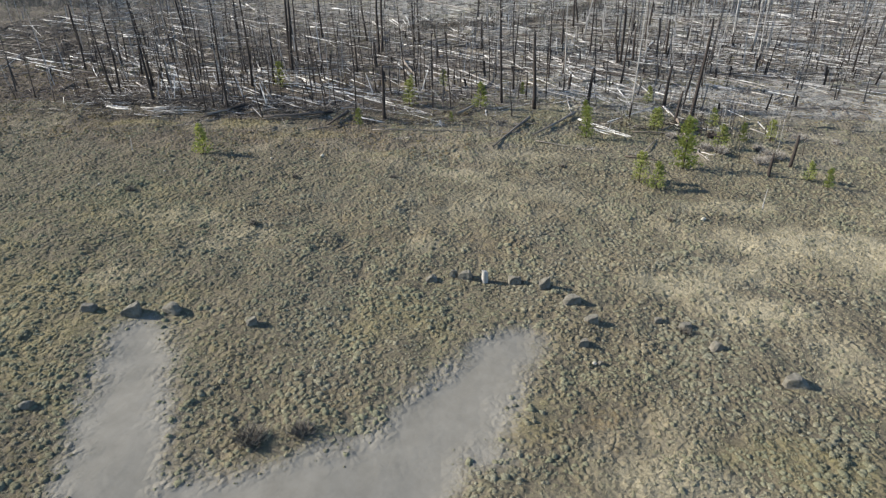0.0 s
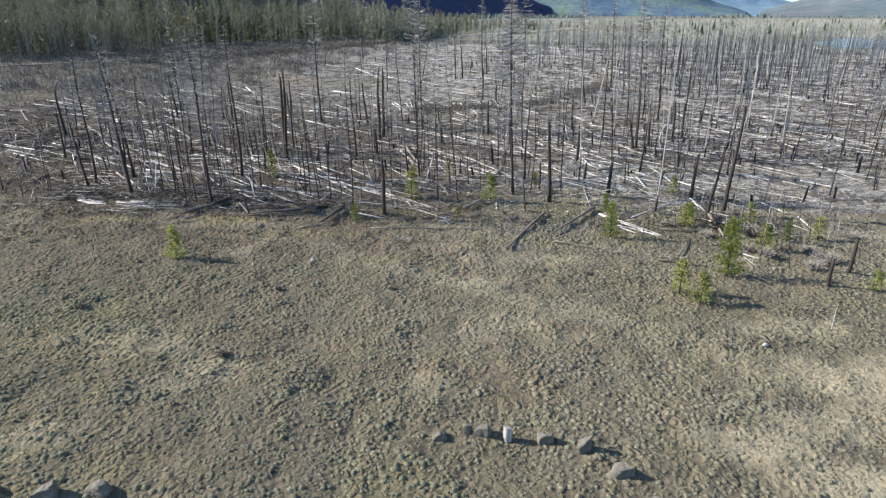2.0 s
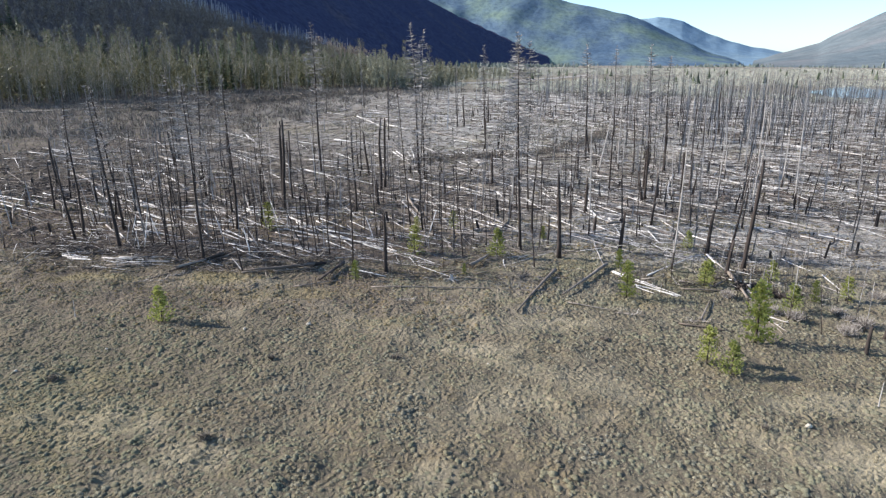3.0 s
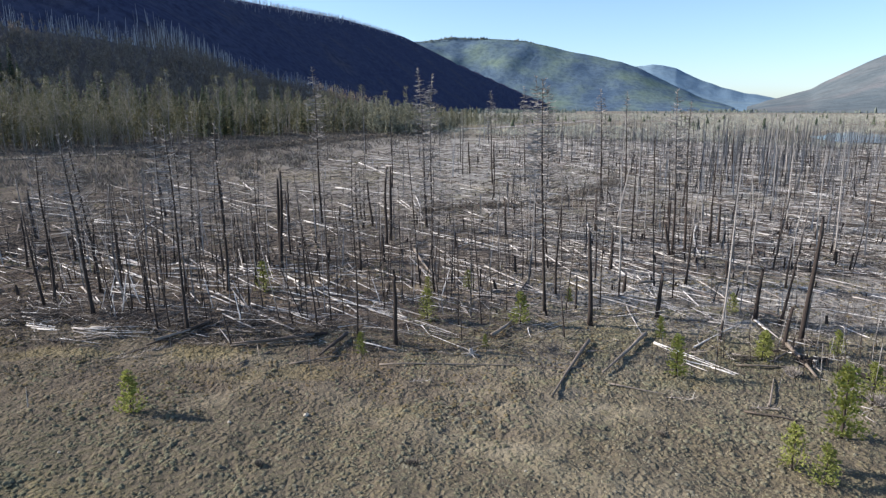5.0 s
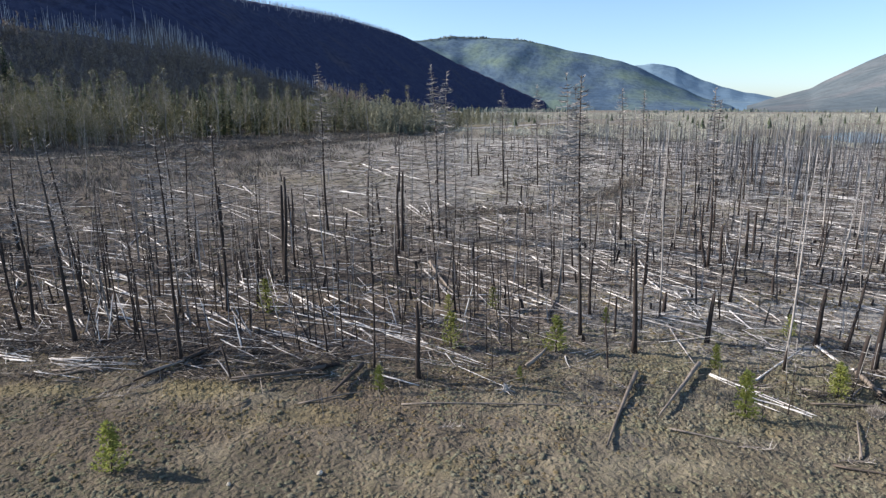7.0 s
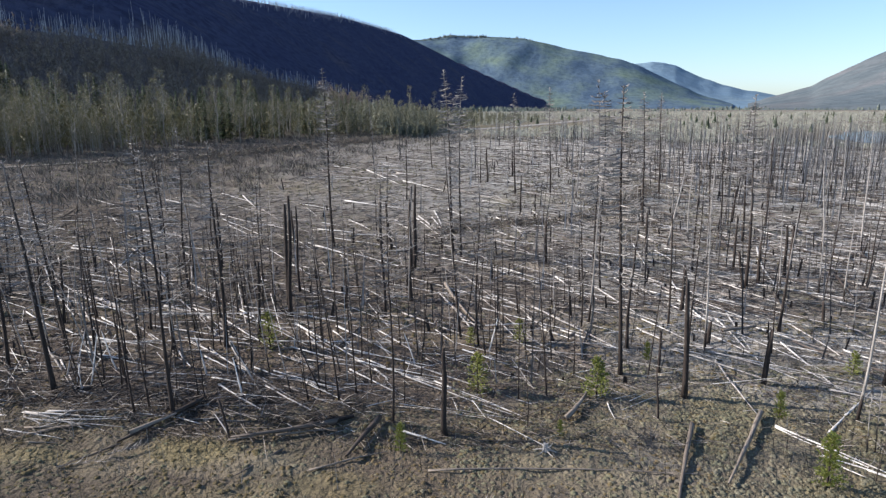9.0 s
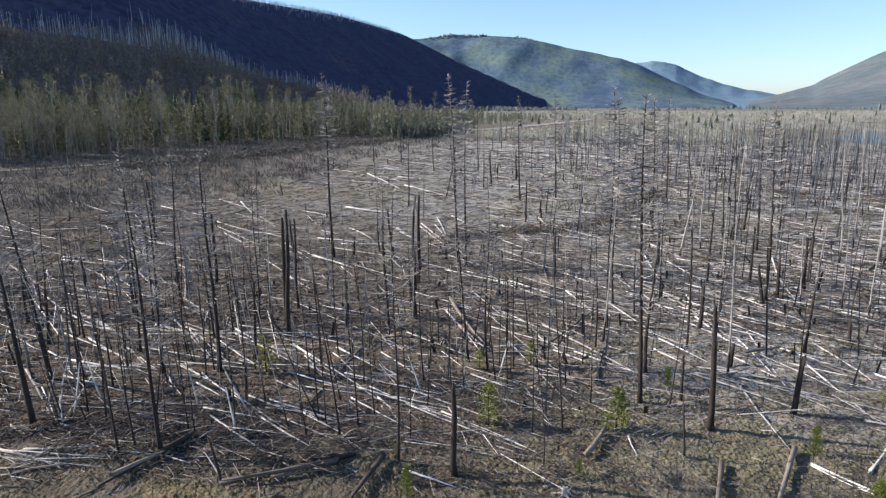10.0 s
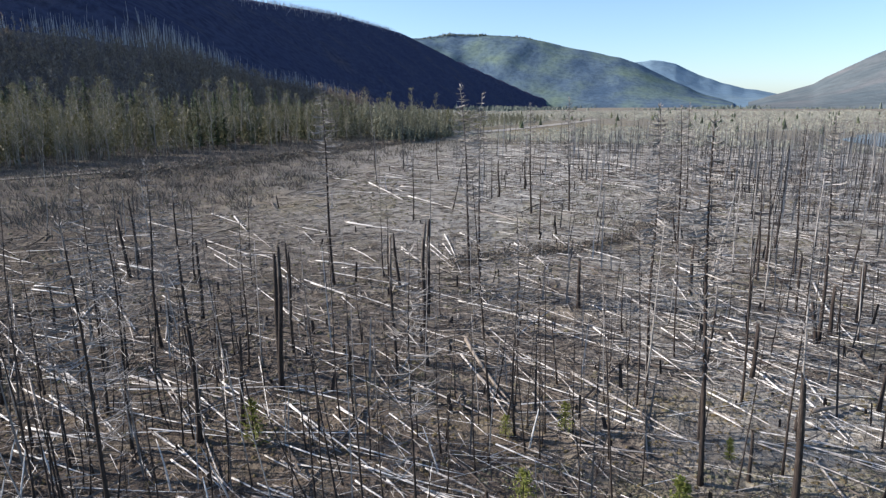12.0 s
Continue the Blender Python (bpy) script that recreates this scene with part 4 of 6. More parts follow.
snag(21.9, 69.3, 3.2, -2, 0.19, "stub")
snag(-32.9, 69.8, 2.0, -3, 0.12, "stub")
snag(-22.5, 69.9, 5.2, 1, 0.17, "stub")
snag(-19.9, 70.7, 5.4, 0, 0.09, "pole")
snag(-13.8, 71.1, 5.5, -1, 0.08, "pole")
snag(-6.5, 71.3, 7.0, 1, 0.19, "stub")
snag(25.3, 71.5, 4.1, -3, 0.19, "stub")
snag(-5.6, 71.5, 5.6, -1, 0.08, "pole")
snag(17.8, 72.8, 9.5, -1, 0.19, "pole")
snag(19.4, 73.6, 7.7, -2, 0.12, "pale")
snag(5.1, 73.9, 3.5, -1, 0.19, "stub")
snag(27.2, 74.2, 3.7, -2, 0.19, "stub")
snag(38.1, 75.6, 10.1, -0, 0.14, "pale")
snag(-2.4, 75.7, 16.0, 0, 0.17, "branched")
snag(-8.9, 77.2, 4.5, -6, 0.18, "stub")
snag(-3.1, 77.8, 16.7, -3, 0.19, "branched")
snag(15.4, 78.0, 3.9, -2, 0.19, "stub")
snag(-14.6, 78.5, 16.5, -1, 0.19, "branched")
snag(-26.5, 79.0, 7.5, 1, 0.13, "branched")
snag(-32.2, 79.3, 4.9, -5, 0.19, "stub")
snag(-10.0, 79.5, 6.9, -1, 0.12, "branched")
snag(33.5, 80.1, 11.9, -3, 0.14, "pale")
snag(-18.8, 80.2, 2.9, -3, 0.15, "stub")
snag(37.8, 80.6, 12.6, -2, 0.18, "pale")
snag(-10.6, 81.1, 5.6, -2, 0.13, "branched")
snag(18.6, 81.3, 9.8, 9, 0.19, "pale")
snag(23.1, 82.4, 10.1, -3, 0.19, "pole")
snag(-33.5, 83.8, 5.9, -3, 0.15, "stub")
snag(21.9, 84.3, 10.8, -2, 0.14, "pale")
snag(27.7, 84.5, 14.0, -2, 0.19, "branched")
snag(33.6, 85.2, 5.5, 4, 0.18, "pole")
snag(38.9, 86.5, 13.0, -3, 0.15, "pale")
snag(26.9, 88.2, 12.6, -3, 0.15, "branched")
snag(19.2, 91.3, 15.2, -3, 0.19, "branched")
snag(34.1, 92.3, 9.6, 1, 0.19, "pole")
snag(31.1, 94.5, 3.8, 1, 0.19, "stub")
snag(20.7, 96.1, 3.9, -9, 0.17, "stub")
snag(-9.1, 105.4, 10.5, 2, 0.19, "pole")
snag(41.0, 105.6, 6.9, -2, 0.19, "pole")
snag(15.2, 109.6, 11.5, 4, 0.19, "pale")
snag(6.6, 111.0, 14.6, -2, 0.19, "branched")
snag(12.0, 112.6, 15.5, -2, 0.18, "branched")
snag(-4.0, 112.7, 8.6, 11, 0.19, "pole")
snag(40.7, 114.2, 7.1, 7, 0.19, "pole")
snag(29.3, 115.7, 15.2, -2, 0.19, "branched")
snag(59.2, 121.0, 12.3, -2, 0.19, "pale")
snag(2.1, 122.6, 11.4, -1, 0.19, "pole")
snag(3.4, 124.3, 5.4, -2, 0.19, "stub")
snag(51.6, 125.0, 8.1, -3, 0.19, "stub")
snag(8.5, 132.6, 5.0, -1, 0.19, "stub")
snag(54.0, 132.6, 9.9, 7, 0.19, "pole")
snag(-6.1, 140.5, 12.0, -2, 0.19, "pole")
snag(42.7, 140.6, 9.9, -10, 0.19, "pole")
snag(50.7, 141.7, 10.7, 1, 0.19, "pole")
snag(69.2, 147.4, 10.0, 2, 0.19, "pale")
snag(49.8, 149.1, 11.3, -4, 0.19, "pale")
snag(-19.1, 155.2, 13.4, -3, 0.19, "pole")


def in_burn(x, y):
    """Where the fire-killed stand grows."""
    left = np.interp(y, (46, 87, 103, 108, 125, 160, 256), (-60, -56, -41, -32, -29, -21, 20))
    return (y > 47 + 0.3 * np.clip(x, 2, 9)) & (x > left) & (x < 0.71 * (y + 3) + 3)


def thick(x, y):
    """How dense the stand is, 0 to 1: open glades in its middle, dense to the east."""
    glade = np.minimum(np.hypot((x - 21) / 10, (y - 117) / 26), np.hypot((x + 13) / 19, (y - 104) / 20))
    k = (0.28 + 0.72 * step(x, -6, 30)) * (0.25 + 0.75 * step(glade, 0.7, 1.3))
    k = np.maximum(k, 0.75 * (1 - step(np.hypot((x + 22) / 18, (y - 60) / 14), 0.7, 1.3)))
    k = np.maximum(k, 0.55 * (1 - step(np.hypot((x + 3) / 12, (y - 58) / 12), 0.7, 1.3)))
    return k * (0.75 + 0.5 * vnoise(x, y, 7, 71))


def stand(count, y0, y1, power=1.0):
    x, y = scatter(count * 20, y0, y1, 0.72, 0, power)
    x, y = keep(x, y, in_burn(x, y) * thick(x, y))
    return x[:count], y[:count]


# thin dead saplings about the young pines
for i in range(34):
    x, y = 21.5 + rnd.gauss(0, 3.4), 42.5 + rnd.gauss(0, 2.6)
    if y > 36.5:
        snag(x, y, rnd.uniform(1.5, 3.4), rnd.gauss(0, 4), 0.045, "pale" if i % 3 else "pole")

# more of the stand: a few shapes, each set up many times
models = []
for style, h, r in (("branched", 12.5, 0.10), ("pole", 9.0, 0.085), ("pole", 8.0, 0.065), ("pole", 7.0, 0.07), ("pole", 5.5, 0.06), ("pale", 9.5, 0.07), ("pale", 7.5, 0.065), ("stub", 4.0, 0.12)):
    models.append(snag(-200 - 6 * len(models), 40, h, 0, r, style))
sx, sy = stand(84, 50, 100)
for i, (x, y) in enumerate(zip(sx.tolist(), sy.tolist())):
    if i < len(models):
        ob = models[i]
        ob.matrix_world = snag_pose(x, y, rnd.gauss(1, 3.5))
    else:
        k = rnd.uniform(0.75, 1.15)
        copy_thing(rnd.choice(models), snag_pose(x, y, rnd.gauss(1, 4)) @ Matrix.Rotation(rnd.uniform(0, 6.28), 4, "Z") @ Matrix.Diagonal((k, k, k, 1)))


# slender poles crowded at the stand's front corner
front = [snag(-200, 60 + 3 * i, h, 0, r, style) for i, (h, r, style) in enumerate(((8.0, 0.08, "pole"), (6.0, 0.065, "pole"), (4.5, 0.055, "pole"), (7.0, 0.065, "pale")))]
for i in range(66):
    x, y = (rnd.uniform(-37, -5), rnd.uniform(47.2, 57)) if i < 52 else (rnd.uniform(-4, 4), rnd.uniform(51, 60))
    m = snag_pose(x, y, rnd.gauss(-3, 6)) @ Matrix.Rotation(rnd.uniform(0, 6.28), 4, "Z") @ Matrix.Diagonal((1, 1, rnd.uniform(0.8, 1.15), 1))
    if i < len(front):
        front[i].matrix_world = m
    else:
        put_copy(front[i % len(front)], m)


def make_far_stand():
    x, y = stand(1650, 50, 270, 0.9)
    n = len(x)
    far = step(y, 60, 160)
    h = (0.9 + 10.0 * rng.random(n) ** 1.8) * (0.75 + 0.25 * far)
    a = np.stack([x, y, lie(x, y) - 0.2], 1)
    lean = rng.normal(0, 0.06, n)
    b = a + np.stack([h * lean, h * rng.normal(0, 0.05, n), h], 1)
    r = (0.022 + 0.065 * rng.random(n) ** 2) * (1 + 0.5 * far)
    # the dense pale poles beyond, to the east
    ex, ey = scatter(14000, 105, 275, 0.72, 9)
    ex, ey = keep(ex, ey, in_burn(ex, ey) * step(ex, 18, 60) * (0.35 + 0.65 * step(vnoise(ex, ey, 22, 73), -0.4, 0.5)) * 0.28)
    m = len(ex)
    eh = 3.0 + 9.0 * rng.random(m) ** 1.3
    ea = np.stack([ex, ey, lie(ex, ey) - 0.2], 1)
    a, b = np.concatenate([a, ea]), np.concatenate([b, ea + np.stack([eh * rng.normal(0, 0.04, m), eh * rng.normal(0, 0.04, m), eh], 1)])
    r, h, n = np.concatenate([r, rng.uniform(0.05, 0.10, m)]), np.concatenate([h, eh]), n + m
    # low charred stumps between them
    ex, ey = stand(420, 50, 170)
    m = len(ex)
    eh = 0.35 + 1.5 * rng.random(m) ** 2
    ea = np.stack([ex, ey, lie(ex, ey) - 0.1], 1)
    eb = ea + np.stack([eh * rng.normal(0, 0.1, m), eh * rng.normal(0, 0.1, m), eh], 1)
    er = rng.uniform(0.06, 0.15, m)
    tagged(new("charred_stumps", sticks("charred_stumps", ea, eb, er, er * 0.7, BARK["stub"])), "low charred stumps among the deadfall", "stumps", kind="stuff")
    tagged(new("far_snags", sticks("far_snags", a, b, r, r * 0.35, STICK)), "crowd of thin dead trunks farther off", "dead trees", kind="stuff")
    # their remaining twigs
    i = rng.integers(0, n, 34000)
    i = i[h[i] > 4.2]
    u = rng.uniform(0.35, 1.0, len(i))
    p = a[i] + (b[i] - a[i]) * u[:, None]
    t = rng.random(len(i)) * 6.28
    d = np.stack([np.cos(t), np.sin(t), rng.uniform(-0.5, 0.4, len(i))], 1) * (0.25 + 0.75 * (1.05 - u) * rng.random(len(i)))[:, None]
    tagged(new("far_branches", sticks("far_branches", p, p + d, np.full(len(i), 0.014), np.full(len(i), 0.005), BRANCH)), "bare twigs on the far dead trunks", "branches", kind="stuff")


make_far_stand()


# ---- fallen trees ----
log_seed = [500]


def log_mesh(length, r, seed, wood):
    k = random.Random(seed)
    bm = bmesh.new()
    n = max(4, int(length / 1.2))
    bend = k.gauss(0, 0.012) * length
    pts = [(length * i / n, bend * math.sin(math.pi * i / n) + k.gauss(0, 0.01), k.gauss(0, 0.012)) for i in range(n + 1)]
    rings = tube(bm, pts, [r * (1.1 - 0.65 * i / n) for i in range(n + 1)], 7, 0.08, k)
    for v in rings[0] + rings[-1]:
        v.co.x += k.uniform(-0.12, 0.12)
    for _ in range(int(length * 1.1)):
        p = Vector(pts[k.randrange(1, n)]) + Vector((k.uniform(-0.5, 0.5), 0, 0))
        a = k.uniform(-0.4, 3.5)
        twig(bm, p, Vector((k.uniform(-0.1, 0.7), math.cos(a), math.sin(a))), k.uniform(0.12, 0.6), 0.014, 0.0)
    return finish("fallen_log", bm, wood)


LOG_WORDS = ("sun-bleached fallen trunk lying in the burnt stand", "weathered silver fallen tree on the ground", "bare fallen dead tree with broken branch stubs")


def log_pose(x1, y1, x2, y2, r):
    a = Vector((x1, y1, float(height(x1, y1)) + r * 0.75))
    b = Vector((x2, y2, float(height(x2, y2)) + r * 0.45))
    return Matrix.Translation(a) @ (b - a).to_track_quat("X", "Z").to_matrix().to_4x4()


def log(x1, y1, x2, y2, r, wood=None):
    """One fallen trunk from its butt to its tip."""
    log_seed[0] += 1
    r *= 0.8 if wood and y1 > 37 and r > 0.12 else 0.47
    ob = new("fallen_log", log_mesh(math.hypot(x2 - x1, y2 - y1), r, log_seed[0], wood or LOG))
    ob.matrix_world = Matrix.Translation((0, 0, 0.2 if wood and r > 0.095 else 0.05)) @ log_pose(x1, y1, x2, y2, r)
    return tagged(ob, ("charred fallen trunk at the meadow's edge" if wood is CHAR_LOG else "dark rotting fallen trunk with peeling bark") if wood else LOG_WORDS[log_seed[0] % 3], "fallen log", "fallen trees")


def leaning_pole(x, y, tx, ty, tz, r):
    """A thin dead pole that leans against its neighbours, foot on the ground."""
    log_seed[0] += 1
    a, b = Vector((x, y, float(height(x, y)) - 0.1)), Vector((tx, ty, float(lie(tx, ty)) + tz))
    ob = new("leaning_pole", log_mesh((b - a).length, r, log_seed[0], LOG))
    ob.matrix_world = Matrix.Translation(a) @ (b - a).to_track_quat("X", "Z").to_matrix().to_4x4()
    return tagged(ob, "thin bleached dead pole leaning in the deadfall", "dead pole", "leaning poles")


log(-40.3, 100.7, -32.0, 95.0, 0.16)
log(-31.5, 104.9, -27.5, 97.0, 0.22)
log(-35.1, 83.1, -28.2, 80.0, 0.17)
log(-38.0, 75.4, -31.8, 74.1, 0.13)
log(-53.0, 85.0, -43.9, 81.6, 0.15)
log(-29.7, 90.3, -22.6, 82.2, 0.10)
log(-32.2, 67.6, -27.7, 66.3, 0.11)
log(-30.6, 63.1, -24.9, 58.9, 0.10)
log(-38.5, 64.1, -35.3, 61.9, 0.11)
log(-34.5, 61.9, -32.2, 60.9, 0.08)
log(-17.1, 102.7, -8.0, 97.5, 0.16)
log(-14.7, 83.3, -6.9, 83.3, 0.13)
log(-18.1, 135.5, -11.3, 119.4, 0.21)
log(-12.4, 132.1, -1.8, 127.6, 0.21)
log(-17.9, 143.0, -2.8, 139.3, 0.22)
log(1.4, 105.3, 5.3, 102.4, 0.16)
log(-10.6, 122.5, -2.7, 111.3, 0.19)
log(-14.9, 90.6, -11.8, 85.6, 0.14)
log(-9.7, 91.3, -6.8, 84.3, 0.14)
log(-7.0, 93.7, -4.2, 84.7, 0.14)
log(-5.4, 93.2, -3.7, 81.6, 0.13)
log(-16.2, 78.3, -11.8, 74.7, 0.12)
log(1.1, 82.5, 4.3, 77.1, 0.12)
log(1.1, 71.8, 4.4, 68.2, 0.13)
log(3.3, 93.2, 4.5, 83.9, 0.14)
log(10.6, 138.5, 14.9, 132.9, 0.22)
log(16.7, 170.8, 23.3, 168.0, 0.21)
log(-16.3, 71.4, -13.3, 69.4, 0.11)
log(-3.4, 98.6, -1.6, 94.1, 0.15)
log(-21.0, 60.4, -17.6, 55.6, 0.09)
log(-29.1, 62.5, -23.9, 58.1, 0.12)
log(-26.2, 58.2, -22.4, 55.2, 0.11)
log(-23.3, 57.1, -17.9, 51.6, 0.10)
log(-31.7, 59.1, -28.0, 56.3, 0.10)
log(-28.1, 48.7, -26.1, 48.2, 0.10)
log(-26.5, 46.7, -21.4, 45.3, 0.09)
log(-25.8, 46.2, -18.2, 45.0, 0.07)
log(-25.1, 51.8, -22.0, 48.1, 0.08)
log(-18.2, 58.2, -14.1, 54.1, 0.10)
log(-21.1, 60.4, -15.1, 57.5, 0.09)
log(-17.7, 53.9, -14.7, 50.9, 0.08)
log(-12.6, 56.7, -10.3, 53.8, 0.10)
log(-10.9, 57.5, -6.9, 53.4, 0.10)
log(-9.0, 52.4, -6.9, 50.6, 0.07)
log(-6.1, 45.4, -4.0, 44.3, 0.11)
log(-4.6, 50.3, -0.3, 47.1, 0.08)
log(8.7, 58.4, 10.0, 55.4, 0.10)
log(9.8, 54.9, 12.2, 53.8, 0.10)
log(11.4, 46.2, 12.3, 44.9, 0.08)
log(12.6, 44.8, 13.6, 43.1, 0.10)
log(12.3, 43.6, 13.0, 42.3, 0.08)
log(13.5, 42.9, 14.4, 41.9, 0.10)
log(19.6, 50.6, 19.5, 48.7, 0.14)
log(7.5, 46.2, 4.1, 39.0, 0.13, DARK_LOG)
log(11.3, 47.4, 7.2, 41.7, 0.14, DARK_LOG)
log(13.9, 46.2, 16.7, 48.7, 0.09)
log(19.3, 46.5, 18.7, 41.9, 0.18, DARK_LOG)
log(-4.7, 42.3, 6.3, 42.4, 0.10, DARK_LOG)
log(-9.5, 42.3, -6.5, 43.8, 0.10, DARK_LOG)
log(-8.2, 57.1, -4.7, 52.7, 0.08)
log(3.6, 58.0, 7.0, 54.5, 0.12)
log(-3.4, 61.6, -1.7, 57.6, 0.17)
log(11.2, 69.1, 12.5, 63.1, 0.10)
log(16.2, 61.9, 16.8, 56.0, 0.09)
log(19.4, 60.0, 19.6, 54.5, 0.11)
log(23.1, 59.6, 24.1, 54.8, 0.12)
log(18.8, 68.9, 21.1, 63.8, 0.11)
log(33.1, 74.5, 33.8, 68.4, 0.12)
log(17.2, 86.2, 18.6, 80.9, 0.17)
log(32.0, 89.8, 33.2, 85.1, 0.19)
log(61.7, 135.2, 60.6, 127.1, 0.22)
log(-38.5, 76.4, -35.0, 75.8, 0.13)
log(-35.0, 75.8, -31.9, 74.6, 0.10)
log(-36.1, 84.2, -28.1, 80.1, 0.17)
log(-30.4, 92.4, -23.7, 86.8, 0.15)
log(-23.3, 87.2, -20.2, 84.8, 0.14)
log(-17.4, 103.2, -8.4, 98.4, 0.17)
log(-17.5, 85.6, -7.6, 82.2, 0.13)
log(-22.6, 100.1, -17.8, 97.0, 0.13)
log(-9.7, 90.5, -6.7, 84.5, 0.11)
log(-7.4, 93.1, -4.6, 84.6, 0.11)
log(-5.2, 97.3, -4.0, 85.6, 0.15)
log(2.4, 94.0, 4.7, 85.7, 0.15)
log(7.4, 98.4, 8.6, 88.6, 0.12)
log(-4.0, 117.0, 5.5, 103.4, 0.19)
log(-30.7, 67.9, -24.3, 65.4, 0.13)
log(-22.8, 64.3, -19.8, 61.6, 0.09)
log(-32.3, 66.5, -26.8, 64.8, 0.09)
log(-30.7, 63.5, -24.0, 58.3, 0.12)
log(-28.2, 59.1, -22.3, 55.3, 0.09)
log(-23.1, 57.0, -20.2, 54.1, 0.10)
log(-22.6, 59.8, -19.3, 59.0, 0.09)
log(-22.7, 60.4, -15.6, 56.0, 0.10)
log(-21.4, 61.0, -17.2, 58.3, 0.09)
log(-17.7, 59.6, -12.2, 54.6, 0.09)
log(-17.4, 72.3, -15.0, 69.0, 0.13)
log(-16.6, 78.6, -12.0, 74.5, 0.14)
log(-13.4, 59.7, -9.1, 57.6, 0.09)
log(-10.8, 57.6, -8.2, 54.7, 0.07)
log(-11.0, 56.8, -9.5, 54.5, 0.09)
log(-12.6, 56.4, -11.4, 54.6, 0.09)
log(-8.1, 60.2, -5.6, 59.1, 0.08)
log(-4.3, 64.7, -2.1, 57.1, 0.15)
log(-3.8, 65.2, -2.4, 64.4, 0.09)
log(-0.1, 72.0, 4.3, 67.2, 0.12)
log(-0.5, 65.3, 2.0, 61.4, 0.11)
log(1.1, 62.1, 2.8, 58.1, 0.10)
log(5.2, 69.5, 6.4, 64.8, 0.12)
log(4.6, 76.9, 4.3, 72.9, 0.11)
log(2.4, 58.1, 4.9, 55.2, 0.11)
log(4.9, 66.5, 6.8, 65.5, 0.14)
log(10.1, 69.8, 11.4, 64.2, 0.10)
log(8.6, 58.4, 9.6, 55.9, 0.10)
log(13.1, 66.4, 15.5, 63.9, 0.12)
log(13.5, 64.3, 13.7, 59.8, 0.17)
log(14.6, 68.9, 13.9, 64.3, 0.15)
log(17.4, 66.2, 20.1, 62.9, 0.15)
log(27.8, 81.5, 22.9, 68.3, 0.19)
log(18.7, 77.1, 21.3, 73.2, 0.13)
log(17.0, 62.8, 18.7, 60.7, 0.10)
log(11.2, 82.1, 12.7, 78.9, 0.13)
log(15.4, 82.4, 13.9, 72.2, 0.13)
log(14.7, 60.5, 14.3, 55.3, 0.14)
log(58.6, 132.3, 60.8, 129.7, 0.22)
log(21.4, 178.8, 25.0, 164.0, 0.22)
log(5.9, 156.5, 20.0, 151.5, 0.22)
log(31.4, 181.0, 39.4, 166.6, 0.22)
log(13.5, 142.4, 15.7, 132.6, 0.20)
log(19.0, 39.6, 19.5, 38.6, 0.10)
log(18.6, 39.4, 18.3, 36.8, 0.07, DARK_LOG)
log(-28.2, 62.0, -24.2, 58.6, 0.16)
log(-19.2, 53.2, -17.9, 51.6, 0.10)
log(-23.3, 60.8, -17.6, 57.6, 0.15)
log(-22.6, 61.8, -17.9, 55.8, 0.12)
log(-18.0, 60.4, -14.0, 56.8, 0.11)
log(-27.0, 53.5, -22.3, 48.3, 0.14)
log(-27.4, 56.2, -26.2, 55.4, 0.12)
log(-25.3, 55.0, -21.5, 54.0, 0.15)
log(-24.7, 53.1, -20.3, 51.4, 0.10)
log(-19.3, 55.0, -15.3, 51.6, 0.13)
log(-17.3, 55.6, -12.7, 47.8, 0.09)
log(-17.4, 52.6, -15.7, 51.4, 0.10)
log(-29.9, 56.1, -23.8, 56.4, 0.08)
log(-20.9, 50.7, -15.5, 50.6, 0.07)
log(-16.2, 50.2, -12.1, 49.1, 0.09)
log(-14.4, 51.5, -12.2, 50.3, 0.09)
log(-23.2, 46.0, -20.1, 45.0, 0.12)
log(-23.1, 45.7, -22.0, 45.2, 0.09)
log(-23.3, 46.0, -18.7, 45.7, 0.09)
log(-22.2, 46.0, -19.0, 46.4, 0.09)
log(-21.5, 45.5, -18.5, 45.6, 0.07)
log(-18.6, 46.1, -16.4, 46.1, 0.07)
log(-14.9, 57.8, -12.5, 55.3, 0.16)
log(-12.3, 55.3, -10.1, 53.5, 0.13)
log(-13.6, 57.9, -8.8, 52.4, 0.13)
log(-12.6, 52.8, -11.1, 51.3, 0.12)
log(-13.2, 51.2, -9.4, 49.2, 0.09)
log(-12.8, 50.7, -9.1, 48.9, 0.09)
log(-12.2, 49.4, -10.4, 48.9, 0.09)
log(-13.2, 50.3, -9.8, 49.5, 0.09)
log(-7.8, 51.5, -7.0, 50.5, 0.12)
log(-7.2, 51.8, -4.0, 50.5, 0.07)
log(-5.7, 50.8, -0.4, 47.2, 0.08)
log(2.3, 61.9, 6.5, 54.9, 0.15)
log(11.8, 53.8, 11.1, 47.4, 0.13)
log(4.1, 48.4, 4.1, 46.9, 0.08)
log(9.5, 60.0, 11.1, 56.6, 0.11)
log(17.0, 56.4, 16.9, 49.9, 0.11)
log(16.1, 62.0, 14.3, 53.8, 0.12)
log(16.7, 67.0, 22.3, 63.8, 0.14)
log(13.4, 67.1, 14.3, 60.2, 0.13)
log(-17.6, 44.3, -16.4, 46.1, 0.14, DARK_LOG)
log(-16.4, 46.1, -15.9, 47.9, 0.11, DARK_LOG)
log(-19.4, 47.8, -19.0, 48.4, 0.12, DARK_LOG)
log(-19.1, 48.8, -17.6, 50.1, 0.12, DARK_LOG)
log(-22.2, 44.4, -19.8, 45.4, 0.09, DARK_LOG)
